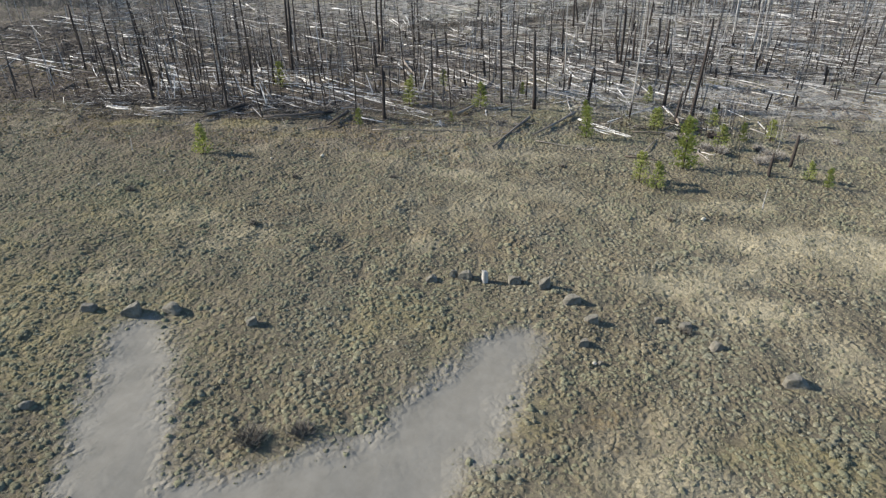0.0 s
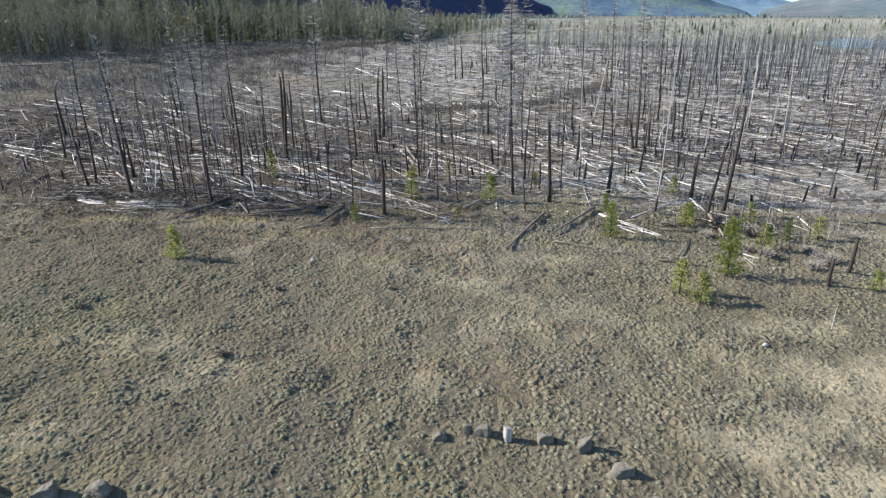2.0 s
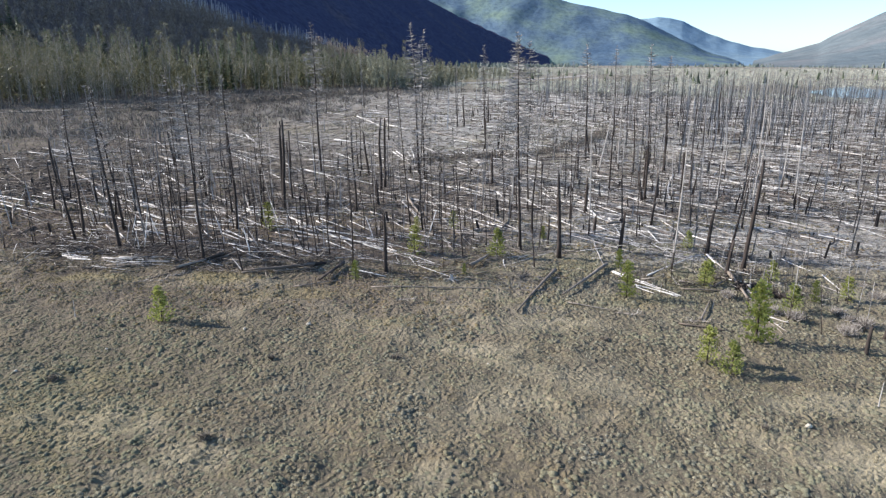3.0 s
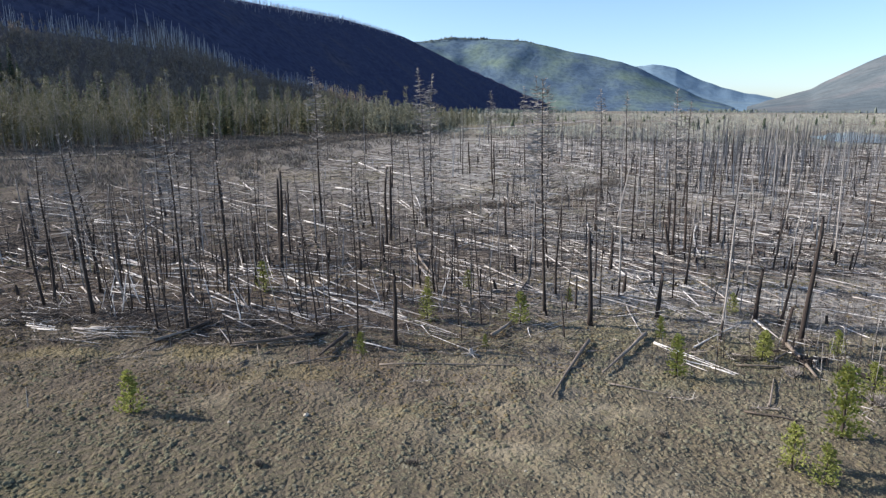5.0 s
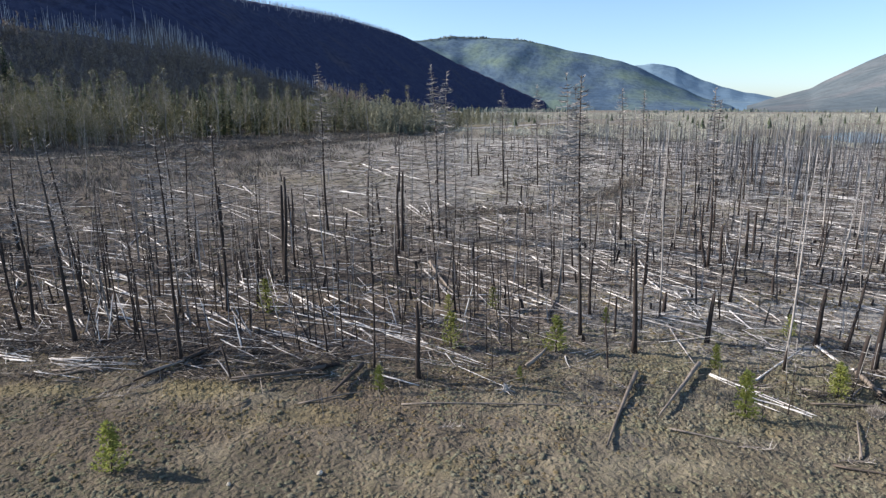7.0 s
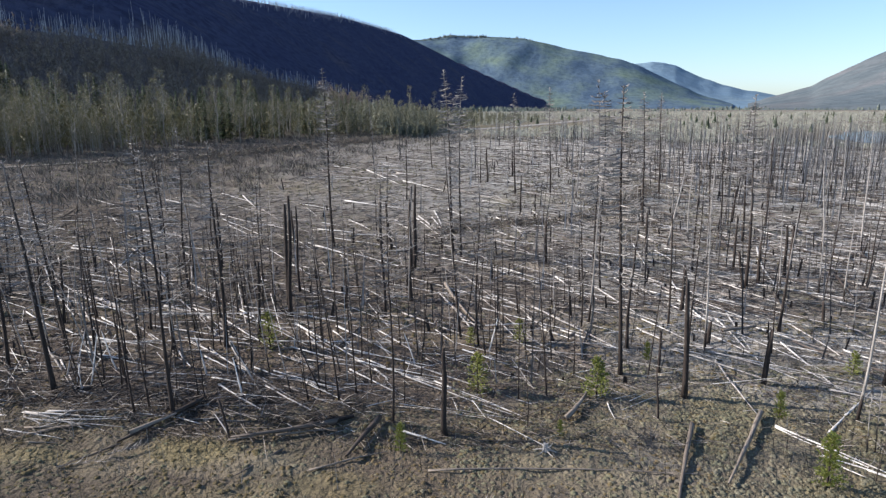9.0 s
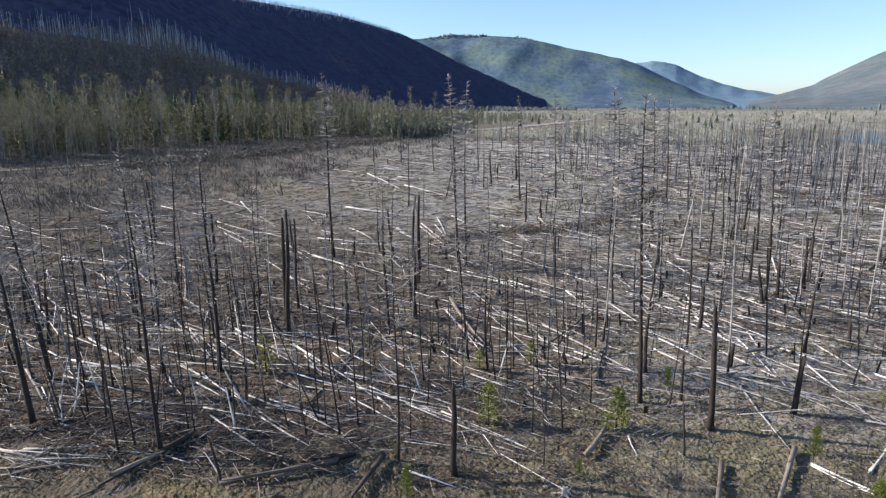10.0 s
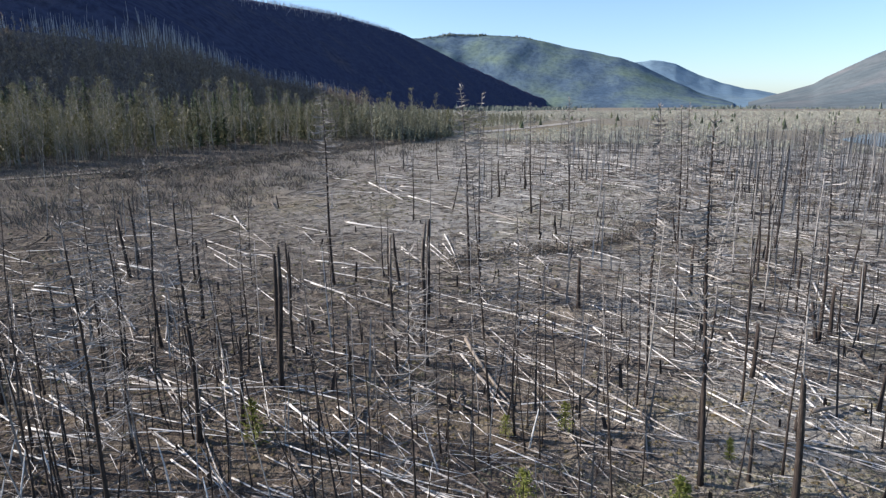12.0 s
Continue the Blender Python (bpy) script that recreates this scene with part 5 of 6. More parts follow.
log(-22.5, 44.9, -20.0, 45.3, 0.09, DARK_LOG)
log(-21.6, 43.6, -20.5, 43.9, 0.08, DARK_LOG)
log(-21.7, 44.7, -18.9, 45.5, 0.07, DARK_LOG)
log(-13.3, 44.2, -11.1, 45.2, 0.10, DARK_LOG)
log(-11.4, 44.7, -8.8, 45.5, 0.10, DARK_LOG)
log(-7.5, 43.9, -6.8, 45.7, 0.12, DARK_LOG)
log(-3.9, 66.6, -1.8, 58.5, 0.16, DARK_LOG)
log(1.7, 46.4, 3.1, 48.7, 0.16, DARK_LOG)
log(13.8, 57.5, 16.5, 58.6, 0.16, DARK_LOG)
log(-14.8, 46.4, -12.3, 46.0, 0.11, DARK_LOG)
leaning_pole(-24.2, 51.8, -24.1, 52.7, 1.4, 0.04)
leaning_pole(-21.6, 51.0, -22.7, 51.9, 1.9, 0.04)
leaning_pole(-16.7, 50.7, -17.5, 51.6, 1.7, 0.05)
leaning_pole(-23.7, 50.0, -23.7, 50.9, 1.6, 0.04)
leaning_pole(-22.6, 48.8, -22.7, 49.7, 1.1, 0.04)
leaning_pole(-21.8, 48.1, -22.4, 49.0, 1.2, 0.04)
leaning_pole(-22.1, 49.3, -22.0, 50.2, 2.3, 0.04)
leaning_pole(-13.4, 44.6, -14.4, 45.5, 0.6, 0.04)
leaning_pole(-5.6, 52.3, -6.3, 53.2, 1.6, 0.04)
leaning_pole(-1.4, 54.2, -0.8, 55.1, 1.8, 0.05)
leaning_pole(-13.9, 49.9, -15.3, 50.8, 1.9, 0.04)
leaning_pole(-20.1, 54.7, -20.7, 55.6, 0.9, 0.04)
leaning_pole(-14.1, 48.4, -14.7, 49.3, 1.5, 0.05)
log(11.5, 46.3, 14.6, 42.1, 0.09)
log(12.2, 44.0, 14.4, 42.2, 0.09)
log(16.3, 50.2, 18.6, 49.1, 0.11)
log(13.7, 45.9, 18.3, 49.9, 0.12)
log(19.7, 50.5, 19.4, 45.2, 0.12)
log(18.7, 39.8, 18.6, 37.0, 0.09)
log(26.2, 46.8, 25.8, 43.9, 0.11)
log(24.8, 44.9, 25.5, 43.6, 0.08)
log(9.5, 54.8, 14.0, 50.5, 0.11)
log(16.7, 58.7, 18.9, 56.5, 0.12)
log(19.5, 47.1, 21.2, 46.1, 0.10)
log(18.9, 45.2, 21.8, 44.0, 0.08)
log(25.0, 50.0, 25.9, 47.6, 0.08)
log(29.8, 56.3, 31.9, 54.3, 0.12)
log(26.7, 58.4, 28.4, 56.2, 0.12)
log(20.4, 55.5, 22.2, 53.1, 0.12)
log(15.1, 43.2, 19.7, 43.2, 0.12, DARK_LOG)
log(13.2, 38.2, 15.9, 37.4, 0.11, DARK_LOG)
log(14.5, 38.6, 16.3, 41.7, 0.12, DARK_LOG)
log(17.6, 44.1, 21.0, 47.2, 0.12, DARK_LOG)

# poles that lie over the meadow's edge before the stand
for x1, y1, x2, y2, r, wood in ((-15.7, 47.7, -17.9, 43.6, 0.16, CHAR_LOG), (-8.9, 45.6, -13.2, 44.1, 0.15, CHAR_LOG), (-10.9, 43.6, -12.3, 41.8, 0.12, CHAR_LOG), (-7.0, 46.0, -8.1, 43.1, 0.16, CHAR_LOG),
                                (7.3, 40.6, 9.9, 39.7, 0.10, DARK_LOG), (-26.7, 47.0, -19.9, 45.2, 0.10, None), (-25.4, 46.0, -20.5, 45.7, 0.09, None), (-17.9, 43.8, -19.5, 42.3, 0.10, CHAR_LOG),
                                (-23.4, 44.8, -20.5, 44.2, 0.07, None), (15.6, 45.0, 18.8, 43.3, 0.10, None)):
    log(x1, y1, x2, y2, r, wood)

spare = [log(-240 - 12 * i, 40, -240 - 12 * i + length, 40, r) for i, (length, r) in enumerate(((5, 0.09), (6.5, 0.10), (8, 0.11), (9.5, 0.11), (11, 0.12), (13, 0.13)))]
lx, ly = stand(70, 58, 100)
for i, (x, y) in enumerate(zip(lx.tolist(), ly.tolist())):
    j = i % len(spare)
    length = (5, 6.5, 8, 9.5, 11, 13)[j]
    a = rnd.gauss(-0.78, 0.32) + (math.pi if rnd.random() < 0.3 else 0)
    if y + length * math.sin(a) < 47.5:
        x, y = x - length * math.cos(a), y - length * math.sin(a)
    m = log_pose(x, y, x + length * math.cos(a), y + length * math.sin(a), 0.1) @ Matrix.Rotation(rnd.uniform(-0.6, 0.6), 4, "X")
    if i < len(spare):
        spare[i].matrix_world = m
    else:
        copy_thing(spare[j], m)


# a pile of slim bleached trunks near the front
for i in range(21):
    x, y = rnd.uniform(-16, -5), rnd.uniform(49, 55)
    if i > 16:
        x, y = rnd.uniform(-30, -22), rnd.uniform(46.5, 48.5)
    j, a = i % len(spare), rnd.gauss(-0.55, 0.22)
    length = (5, 6.5, 8, 9.5, 11, 13)[j] * 0.6
    if y + length * math.sin(a) < 46.5:
        y = 46.5 - length * math.sin(a) * 0.7
    put_copy(spare[j], log_pose(x, y, x + length * math.cos(a), y + length * math.sin(a), 0.08 + 0.1 * rnd.random()) @ Matrix.Diagonal((0.6, 0.8, 0.8, 1)))


def strew(name, label, count, y0, y1, mean, spread, lengths, radii, lift, material, least=47.0):
    """Fallen trunks too many to count, as one mesh, lying mostly one way."""
    x, y = stand(count, y0, y1, 0.9)
    n = len(x)
    az = rng.normal(mean, spread, n)
    length = lengths[0] + (lengths[1] - lengths[0]) * rng.random(n) ** 1.6
    over = y + length * np.sin(az) < least
    x, y = np.where(over, x - length * np.cos(az), x), np.where(over, y - length * np.sin(az), y)
    ex, ey = x + length * np.cos(az), y + length * np.sin(az)
    r = rng.uniform(*radii, n) * (1 + 0.5 * step(y, 60, 150))
    a = np.stack([x, y, lie(x, y) + r * 0.8 + rng.uniform(0, lift * 0.4, n)], 1)
    b = np.stack([ex, ey, lie(ex, ey) + r * 0.5 + lift * rng.random(n) ** 2], 1)
    tagged(new(name, sticks(name, a, b, r, r * 0.45, material)), label, "fallen logs", kind="stuff")


def make_far_logs():
    strew("far_fallen_logs", "tangle of bleached fallen trunks", 1400, 54, 250, -0.68, 0.40, (2.5, 11.0), (0.024, 0.056), 0.35, LOG)
    strew("far_crossed_logs", "bleached fallen trunks lying across the others", 300, 52, 220, 0.35, 0.7, (1.5, 7.0), (0.020, 0.048), 0.5, LOG)
    strew("far_charred_logs", "charred fallen trunks among the bleached ones", 1700, 49, 230, -0.55, 0.8, (1.0, 8.0), (0.030, 0.095), 0.4, CHAR_LOG)
    # slim bleached branches heaped along the stand's front
    x, y = rng.uniform(-32, 26, 1150), 46.5 + 14 * rng.random(1150)
    x, y = keep(x, y, (0.2 + 0.8 * step(vnoise(x, y, 4.5, 93), -0.2, 0.4)) * np.where(x < -2, 1.0, 0.35) * (y > 46.3 + 0.3 * np.clip(x, 0, 9)))
    n = len(x)
    az, length = rng.normal(-0.45, 0.55, n), 0.7 + 3.6 * rng.random(n) ** 2
    a = np.stack([x, y, height(x, y) + rng.uniform(0.0, 0.25, n)], 1)
    b = a + np.stack([np.cos(az), np.sin(az), rng.normal(0.02, 0.09, n)], 1) * length[:, None]
    b[:, 2] = np.maximum(b[:, 2], height(b[:, 0], b[:, 1]) + 0.02)
    r = rng.uniform(0.008, 0.024, n)
    tagged(new("bleached_branches", sticks("bleached_branches", a, b, r, r * 0.4, LOG)), "slim bleached branches heaped at the stand's front", "branches", kind="stuff")


make_far_logs()


def make_litter():
    x, y = scatter(29000, 44.5, 95, 0.72, 0, 1.6)
    x, y = keep(x, y, np.clip(burn_at(x, y) * (x < 0.71 * (y + 3) + 3), 0, 1))
    n = len(x)
    az, length = rng.normal(-0.6, 0.9, n), rng.uniform(0.15, 1.1, n)
    z = height(x, y)
    a = np.stack([x, y, z + rng.uniform(0.0, 0.05, n)], 1)
    b = a + np.stack([length * np.cos(az), length * np.sin(az), rng.uniform(-0.02, 0.22, n) * length], 1)
    r = rng.uniform(0.006, 0.018, n)
    tagged(new("twig_litter", sticks("twig_litter", a, b, r, r * 0.5, LITTER)), "grey and charred twig litter", "twigs", kind="stuff")
    # a darker tangle along the stand's front edge
    x, y = rng.uniform(-31, 27, 3600), rng.uniform(44.6, 51, 3600)
    x, y = keep(x, y, np.clip(burn_at(x, y) * 1.2 - 0.2, 0, 1) * (0.25 + 0.75 * step(vnoise(x, y, 3.5, 91), -0.3, 0.5)) * np.where(x < -4, 1.0, 0.6))
    n = len(x)
    az, length = rng.normal(-0.3, 0.9, n), rng.uniform(0.4, 2.4, n)
    a = np.stack([x, y, height(x, y) + rng.uniform(0.0, 0.12, n)], 1)
    b = a + np.stack([length * np.cos(az), length * np.sin(az), rng.uniform(-0.02, 0.45, n) * length * rng.random(n)], 1)
    r = rng.uniform(0.008, 0.026, n)
    tagged(new("edge_deadfall", sticks("edge_deadfall", a, b, r, r * 0.4, LITTER)), "tangle of charred and grey deadfall branches", "branches", kind="stuff")
    x, y = scatter(27000, 62, 190, 0.72, 0, 1.2)
    x, y = keep(x, y, np.clip(burn_at(x, y) * in_burn(x, y), 0, 1) * 0.9)
    n = len(x)
    az, length = rng.normal(-0.7, 0.8, n), rng.uniform(0.5, 2.6, n)
    a = np.stack([x, y, lie(x, y) + rng.uniform(0.0, 0.1, n)], 1)
    b = a + np.stack([length * np.cos(az), length * np.sin(az), rng.uniform(-0.01, 0.2, n) * length], 1)
    r = rng.uniform(0.014, 0.050, n)
    tagged(new("far_litter", sticks("far_litter", a, b, r, r * 0.5, LITTER)), "dark deadfall litter under the dead stand", "twigs", kind="stuff")
    # thin dead saplings and stems that stand in the litter
    x, y = scatter(7000, 40, 80, 0.72, 9, 1.2)
    x, y = keep(x, y, np.clip(0.5 * burn_at(x, y) + 0.5 * (1 - step(np.hypot((x - 17) / 9, (y - 43) / 5), 0.6, 1.2)), 0, 1))
    n = len(x)
    a = np.stack([x, y, height(x, y) - 0.05], 1)
    b = a + np.stack([rng.normal(0, 0.12, n), rng.normal(0, 0.12, n), np.ones(n)], 1) * rng.uniform(0.4, 1.9, n)[:, None]
    r = rng.uniform(0.006, 0.016, n)
    tagged(new("dead_stems", sticks("dead_stems", a, b, r, r * 0.4, LITTER)), "thin dead stems standing in the litter", "stems", kind="stuff")


make_litter()


# ---- young pines ----
def pine_model(h, wide, seed):
    k = random.Random(seed)
    root = new("young_pine")
    bm = bmesh.new()
    tube(bm, [(0.01 * i, 0, h * i / 6 - (0.1 if i == 0 else 0)) for i in range(7)], [0.035 * h / 2 * (1.05 - i / 6) + 0.006 for i in range(7)], 6, 0.05, k)
    part("trunk", bm, BARK["pole"], root)
    bm = bmesh.new()
    levels = int(8 + 4 * h)
    for i in range(levels):
        u = (i + k.random()) / levels
        reach = wide * (1.0 - u) ** 0.8 * (0.7 + 0.5 * k.random()) + 0.09
        for j in range(5):
            a = k.uniform(0, 6.283)
            d = Vector((math.cos(a), math.sin(a), 0.3 + 0.6 * u))
            p = Vector((0, 0, h * (0.02 + 0.95 * u)))
            for s in range(5):
                c = p + d * reach * (0.25 + 0.19 * s) + Vector((k.gauss(0, 0.05), k.gauss(0, 0.05), k.gauss(0, 0.04)))
                for _ in range(4):
                    e = Vector((k.gauss(d.x, 0.8), k.gauss(d.y, 0.8), k.gauss(0.6, 0.6))).normalized()
                    f = e.orthogonal().normalized() * 0.032
                    q = c + e * k.uniform(0.07, 0.16)
                    bm.faces.new([bm.verts.new(c - f), bm.verts.new(c + f), bm.verts.new(q)])
    part("crown", finish("crown", bm, PINE, False), None, root)
    return tagged(root, "young bright green pine sapling among dead wood", "pine sapling", "young pines")


def slash_mound(x, y, size, seed):
    """A heap of broken dead branches."""
    k = random.Random(seed)
    bm = bmesh.new()
    for _ in range(int(70 * size)):
        a = k.gauss(-0.4, 0.8)
        p = Vector((k.gauss(0, 0.55), k.gauss(0, 0.4), k.uniform(0.0, 0.35))) * size
        d = Vector((math.cos(a), math.sin(a), k.gauss(0.12, 0.3)))
        twig(bm, p, d if k.random() < 0.7 else -d, size * k.uniform(0.4, 1.5), k.uniform(0.008, 0.028), k.uniform(-0.4, 0.3))
    for v in bm.verts:
        v.co.z = max(v.co.z, -0.05)
    ob = new("slash_mound", finish("slash_mound", bm, LITTER, False))
    ob.matrix_world = Matrix.Translation((x, y, float(height(x, y))))
    tagged(ob, "heap of broken dead branches on burnt ground", "branch mound", "branch mounds")


for i in range(24):
    q = random.Random(1200 + i)
    x = -28 + 1.0 * i + q.uniform(-0.8, 0.8) if i < 20 else 13 + 2.6 * (i - 20)
    slash_mound(x, (46.0 + 0.02 * abs(x) + q.uniform(-0.4, 2.6)) if i < 20 else 44 + q.uniform(0, 3), q.uniform(0.6, 1.25), 1300 + i)


def root_wad(x, y, size, seed):
    """The torn-up roots of a fallen tree, dark and tangled."""
    k = random.Random(seed)
    bm = bmesh.new()
    tube(bm, [(-0.2 * size, 0, 0.1), (0.3 * size, 0, 0.22 * size), (1.5 * size, 0.1, 0.16 * size)], [0.28 * size, 0.2 * size, 0.13 * size], 8, 0.1, k)
    for _ in range(60):
        a = k.uniform(0, 6.283)
        q = Vector((k.uniform(-0.25, 0.25), math.cos(a) * k.uniform(0, 0.45), 0.22 + math.sin(a) * k.uniform(0, 0.25))) * size
        d = Vector((k.gauss(-0.2, 0.7), k.gauss(math.cos(a), 0.6), k.gauss(math.sin(a) * 0.6, 0.5)))
        twig(bm, q, d, size * k.uniform(0.15, 0.5), k.uniform(0.015, 0.05), k.uniform(-0.8, 0.8))
    ob = new("root_wad", finish("root_wad", bm, BARK["stub"], False))
    ob.matrix_world = Matrix.Translation((x, y, float(height(x, y)))) @ Matrix.Rotation(k.uniform(-1.2, 0.4), 4, "Z")
    tagged(ob, "charred uprooted stump with tangled roots", "root wad", "root wads")


for i, (x, y, s) in enumerate(((19.0, 43.6, 1.1), (20.6, 42.4, 0.9), (-9.2, 45.9, 0.7))):
    root_wad(x, y, s, 900 + i)

pine_spots = ((-15.4, 36.8, 2.0), (16.4, 36.0, 3.4), (12.8, 33.5, 2.0), (13.6, 32.6, 1.7), (11.1, 41.7, 2.3), (16.8, 44.0, 1.7), (20.4, 40.0, 1.9), (22.6, 41.5, 1.4),
              (25.0, 42.2, 1.6), (23.9, 34.4, 1.25), (24.6, 33.4, 1.3), (-2.3, 49.3, 2.2), (3.7, 49.0, 2.1), (-5.9, 43.9, 1.3), (-14.2, 54.1, 2.3),
              (18.7, 52.0, 1.4), (12.1, 47.2, 1.4), (0.6, 55.8, 1.6), (17.3, 44.7, 1.6), (7.7, 53.5, 1.1), (-2.4, 55.2, 1.2), (21.8, 45.2, 1.5), (1.2, 45.4, 0.8))
pines = [pine_model(2.0, 0.54, 3), pine_model(2.0, 0.46, 4), pine_model(2.0, 0.58, 5)]
for i, (x, y, h) in enumerate(pine_spots):
    m = Matrix.Translation((x, y, float(height(x, y)) - 0.03)) @ Matrix.Rotation(i * 2.1, 4, "Z") @ Matrix.Diagonal((h / 2, h / 2, h / 2, 1))
    if i < 3:
        pines[i].matrix_world = m
    else:
        put_copy(pines[i % 3], m)


# ---- boulders that close the pull-ins ----
def boulder(x, y, wide, tall, seed, label="weathered grey boulder at the pull-in's edge"):
    k = random.Random(seed)
    bm = bmesh.new()
    bmesh.ops.create_icosphere(bm, subdivisions=3, radius=1)
    off = Vector((k.uniform(-9, 9), k.uniform(-9, 9), k.uniform(-9, 9)))
    cuts = [(Vector((k.gauss(0, 1), k.gauss(0, 1), k.gauss(0.3, 0.7))).normalized(), k.uniform(0.55, 0.85)) for _ in range(9)]
    cuts += [(Vector((k.uniform(-0.3, 0.3), -1, 0.05)).normalized(), 0.42), (Vector((1, k.uniform(-0.4, 0.2), 0.1)).normalized(), 0.6), (Vector((k.uniform(-0.4, 0.1), 0.1, 1)).normalized(), 0.62)]
    for v in bm.verts:
        for n, d in cuts:  # flat broken faces
            over = v.co.dot(n) - d
            if over > 0:
                v.co -= n * over * 0.92
        v.co += v.co.normalized() * 0.10 * noise.noise(v.co * 1.9 + off) + v.co.normalized() * 0.03 * noise.noise(v.co * 6 + off)
        v.co = Vector((v.co.x * wide * 0.55, v.co.y * wide * 0.5, v.co.z * tall * 0.85))
    ob = new("boulder", finish("boulder", bm, ROCK, False))
    ob.matrix_world = Matrix.Translation((x, y, float(height(x, y)) + tall * 0.12)) @ Matrix.Rotation(k.uniform(-0.35, 0.35), 4, "Z")
    return tagged(ob, label, "boulder", "boulders")


for i, (x, y, wide, tall) in enumerate(((-13.7, 18.2, 0.7, 0.45), (-11.9, 18.1, 1.0, 0.75), (-10.4, 18.4, 0.95, 0.6), (-6.95, 17.6, 0.55, 0.4), (0.1, 21.5, 0.8, 0.5),
                                        (1.05, 21.8, 0.5, 0.55), (1.65, 21.7, 0.8, 0.55), (3.85, 21.4, 0.85, 0.6), (5.15, 20.9, 0.75, 0.75), (6.2, 19.7, 0.95, 0.5),
                                        (6.7, 18.2, 0.75, 0.5), (6.1, 16.8, 0.6, 0.45), (11.3, 16.8, 0.7, 0.5), (13.3, 14.6, 1.0, 0.6), (-13.1, 12.8, 0.55, 0.4),
                                        (9.6, 18.7, 0.5, 0.35), (10.6, 18.2, 0.7, 0.4), (6.55, 15.8, 0.3, 0.25))):
    boulder(x, y, wide * 0.9, tall * 0.9, 300 + i)


def make_post():
    """A short square timber post, cut off at a slant, among the boulders."""
    bm = bmesh.new()
    bmesh.ops.create_cube(bm, size=1)
    for v in bm.verts:
        v.co = Vector((v.co.x * 0.24, v.co.y * 0.24, v.co.z * 0.80 + 0.16 + (0.08 if v.co.z > 0 and v.co.x < 0 else 0)))
    bmesh.ops.bevel(bm, geom=list(bm.edges), offset=0.025, segments=2, affect="EDGES")
    ob = new("wooden_post", finish("wooden_post", bm, POST, False))
    ob.matrix_world = Matrix.Translation((2.5, 21.5, float(height(2.5, 21.5)))) @ Matrix.Rotation(0.42, 4, "Z")
    tagged(ob, "short pale square timber post among the boulders", "post")


make_post()


def stone(x, y, wide, seed):
    """A small pale loose stone."""
    k = random.Random(seed)
    bm = bmesh.new()
    bmesh.ops.create_icosphere(bm, subdivisions=2, radius=1)
    for v in bm.verts:
        v.co *= 1 + 0.3 * noise.noise(v.co * 1.6 + Vector((seed, 0, 0)))
        v.co = Vector((v.co.x * wide * 0.5, v.co.y * wide * 0.4, v.co.z * wide * 0.33))
    ob = new("stone", finish("stone", bm, PALE_ROCK, False))
    ob.matrix_world = Matrix.Translation((x, y, float(height(x, y)) + wide * 0.2)) @ Matrix.Rotation(k.uniform(0, 3), 4, "Z")
    tagged(ob, "small pale stone lying in the dry growth", "stone", "loose stones")


for i, (x, y, w) in enumerate(((-7.5, 36.9, 0.26), (-10.7, 36.0, 0.2), (22.0, 44.5, 0.25), (-22.8, 47.9, 0.38), (-16.7, 33.5, 0.16), (14.9, 28.2, 0.28), (6.3, 15.8, 0.2), (-19.5, 31.0, 0.16), (2.0, 33.0, 0.14))):
    stone(x, y, w, 1500 + i)


def cut_stump(x, y, h, r, seed):
    """A low bleached stump with spread roots."""
    k = random.Random(seed)
    bm = bmesh.new()
    rings = tube(bm, [(0, 0, -0.15), (0, 0, 0.08), (0.02, 0, h * 0.6), (0.03, 0.01, h)], [r * 1.5, r * 1.15, r * 0.95, r * 0.9], 9, 0.1, k)
    for v in rings[-1]:
        v.co.z += k.uniform(-0.06, 0.06)
    for i in range(6):
        a = i * 1.05 + k.uniform(-0.3, 0.3)
        twig(bm, Vector((math.cos(a) * r * 0.7, math.sin(a) * r * 0.7, 0.1)), Vector((math.cos(a), math.sin(a), -0.12)), r * 4.5, r * 0.34, k.uniform(-0.3, 0.4))
    ob = new("tree_stump", finish("tree_stump", bm, POST, False))
    ob.matrix_world = Matrix.Translation((x, y, float(height(x, y)))) @ Matrix.Rotation(k.uniform(0, 3), 4, "Z")
    tagged(ob, "low bleached tree stump with bare roots", "stump", "tree stumps")


cut_stump(0.3, 43.9, 0.35, 0.12, 1)
cut_stump(19.4, 43.3, 0.45, 0.13, 2)


def shed_branch(x, y, size, turn, seed):
    """A bleached many-forked branch lying on the meadow."""
    k = random.Random(seed)
    bm = bmesh.new()
    tube(bm, [(size * i / 4, 0.06 * math.sin(i), 0.05 + 0.02 * i) for i in range(5)], [0.03 * (1.1 - i / 5) for i in range(5)], 6, 0.1, k)
    for i in range(26):
        u = k.uniform(0.1, 1.0)
        twig(bm, Vector((size * u, 0, 0.07)), Vector((k.uniform(0.2, 0.9), k.choice((-1, 1)) * k.uniform(0.4, 1), k.uniform(0, 0.8))), size * k.uniform(0.15, 0.4), 0.012, 0.3)
    ob = new("shed_branch", finish("shed_branch", bm, BRANCH, False))
    ob.matrix_world = Matrix.Translation((x, y, float(height(x, y)))) @ Matrix.Rotation(turn, 4, "Z")
    tagged(ob, "bleached forked branch lying on the meadow", "branch", "shed branches")


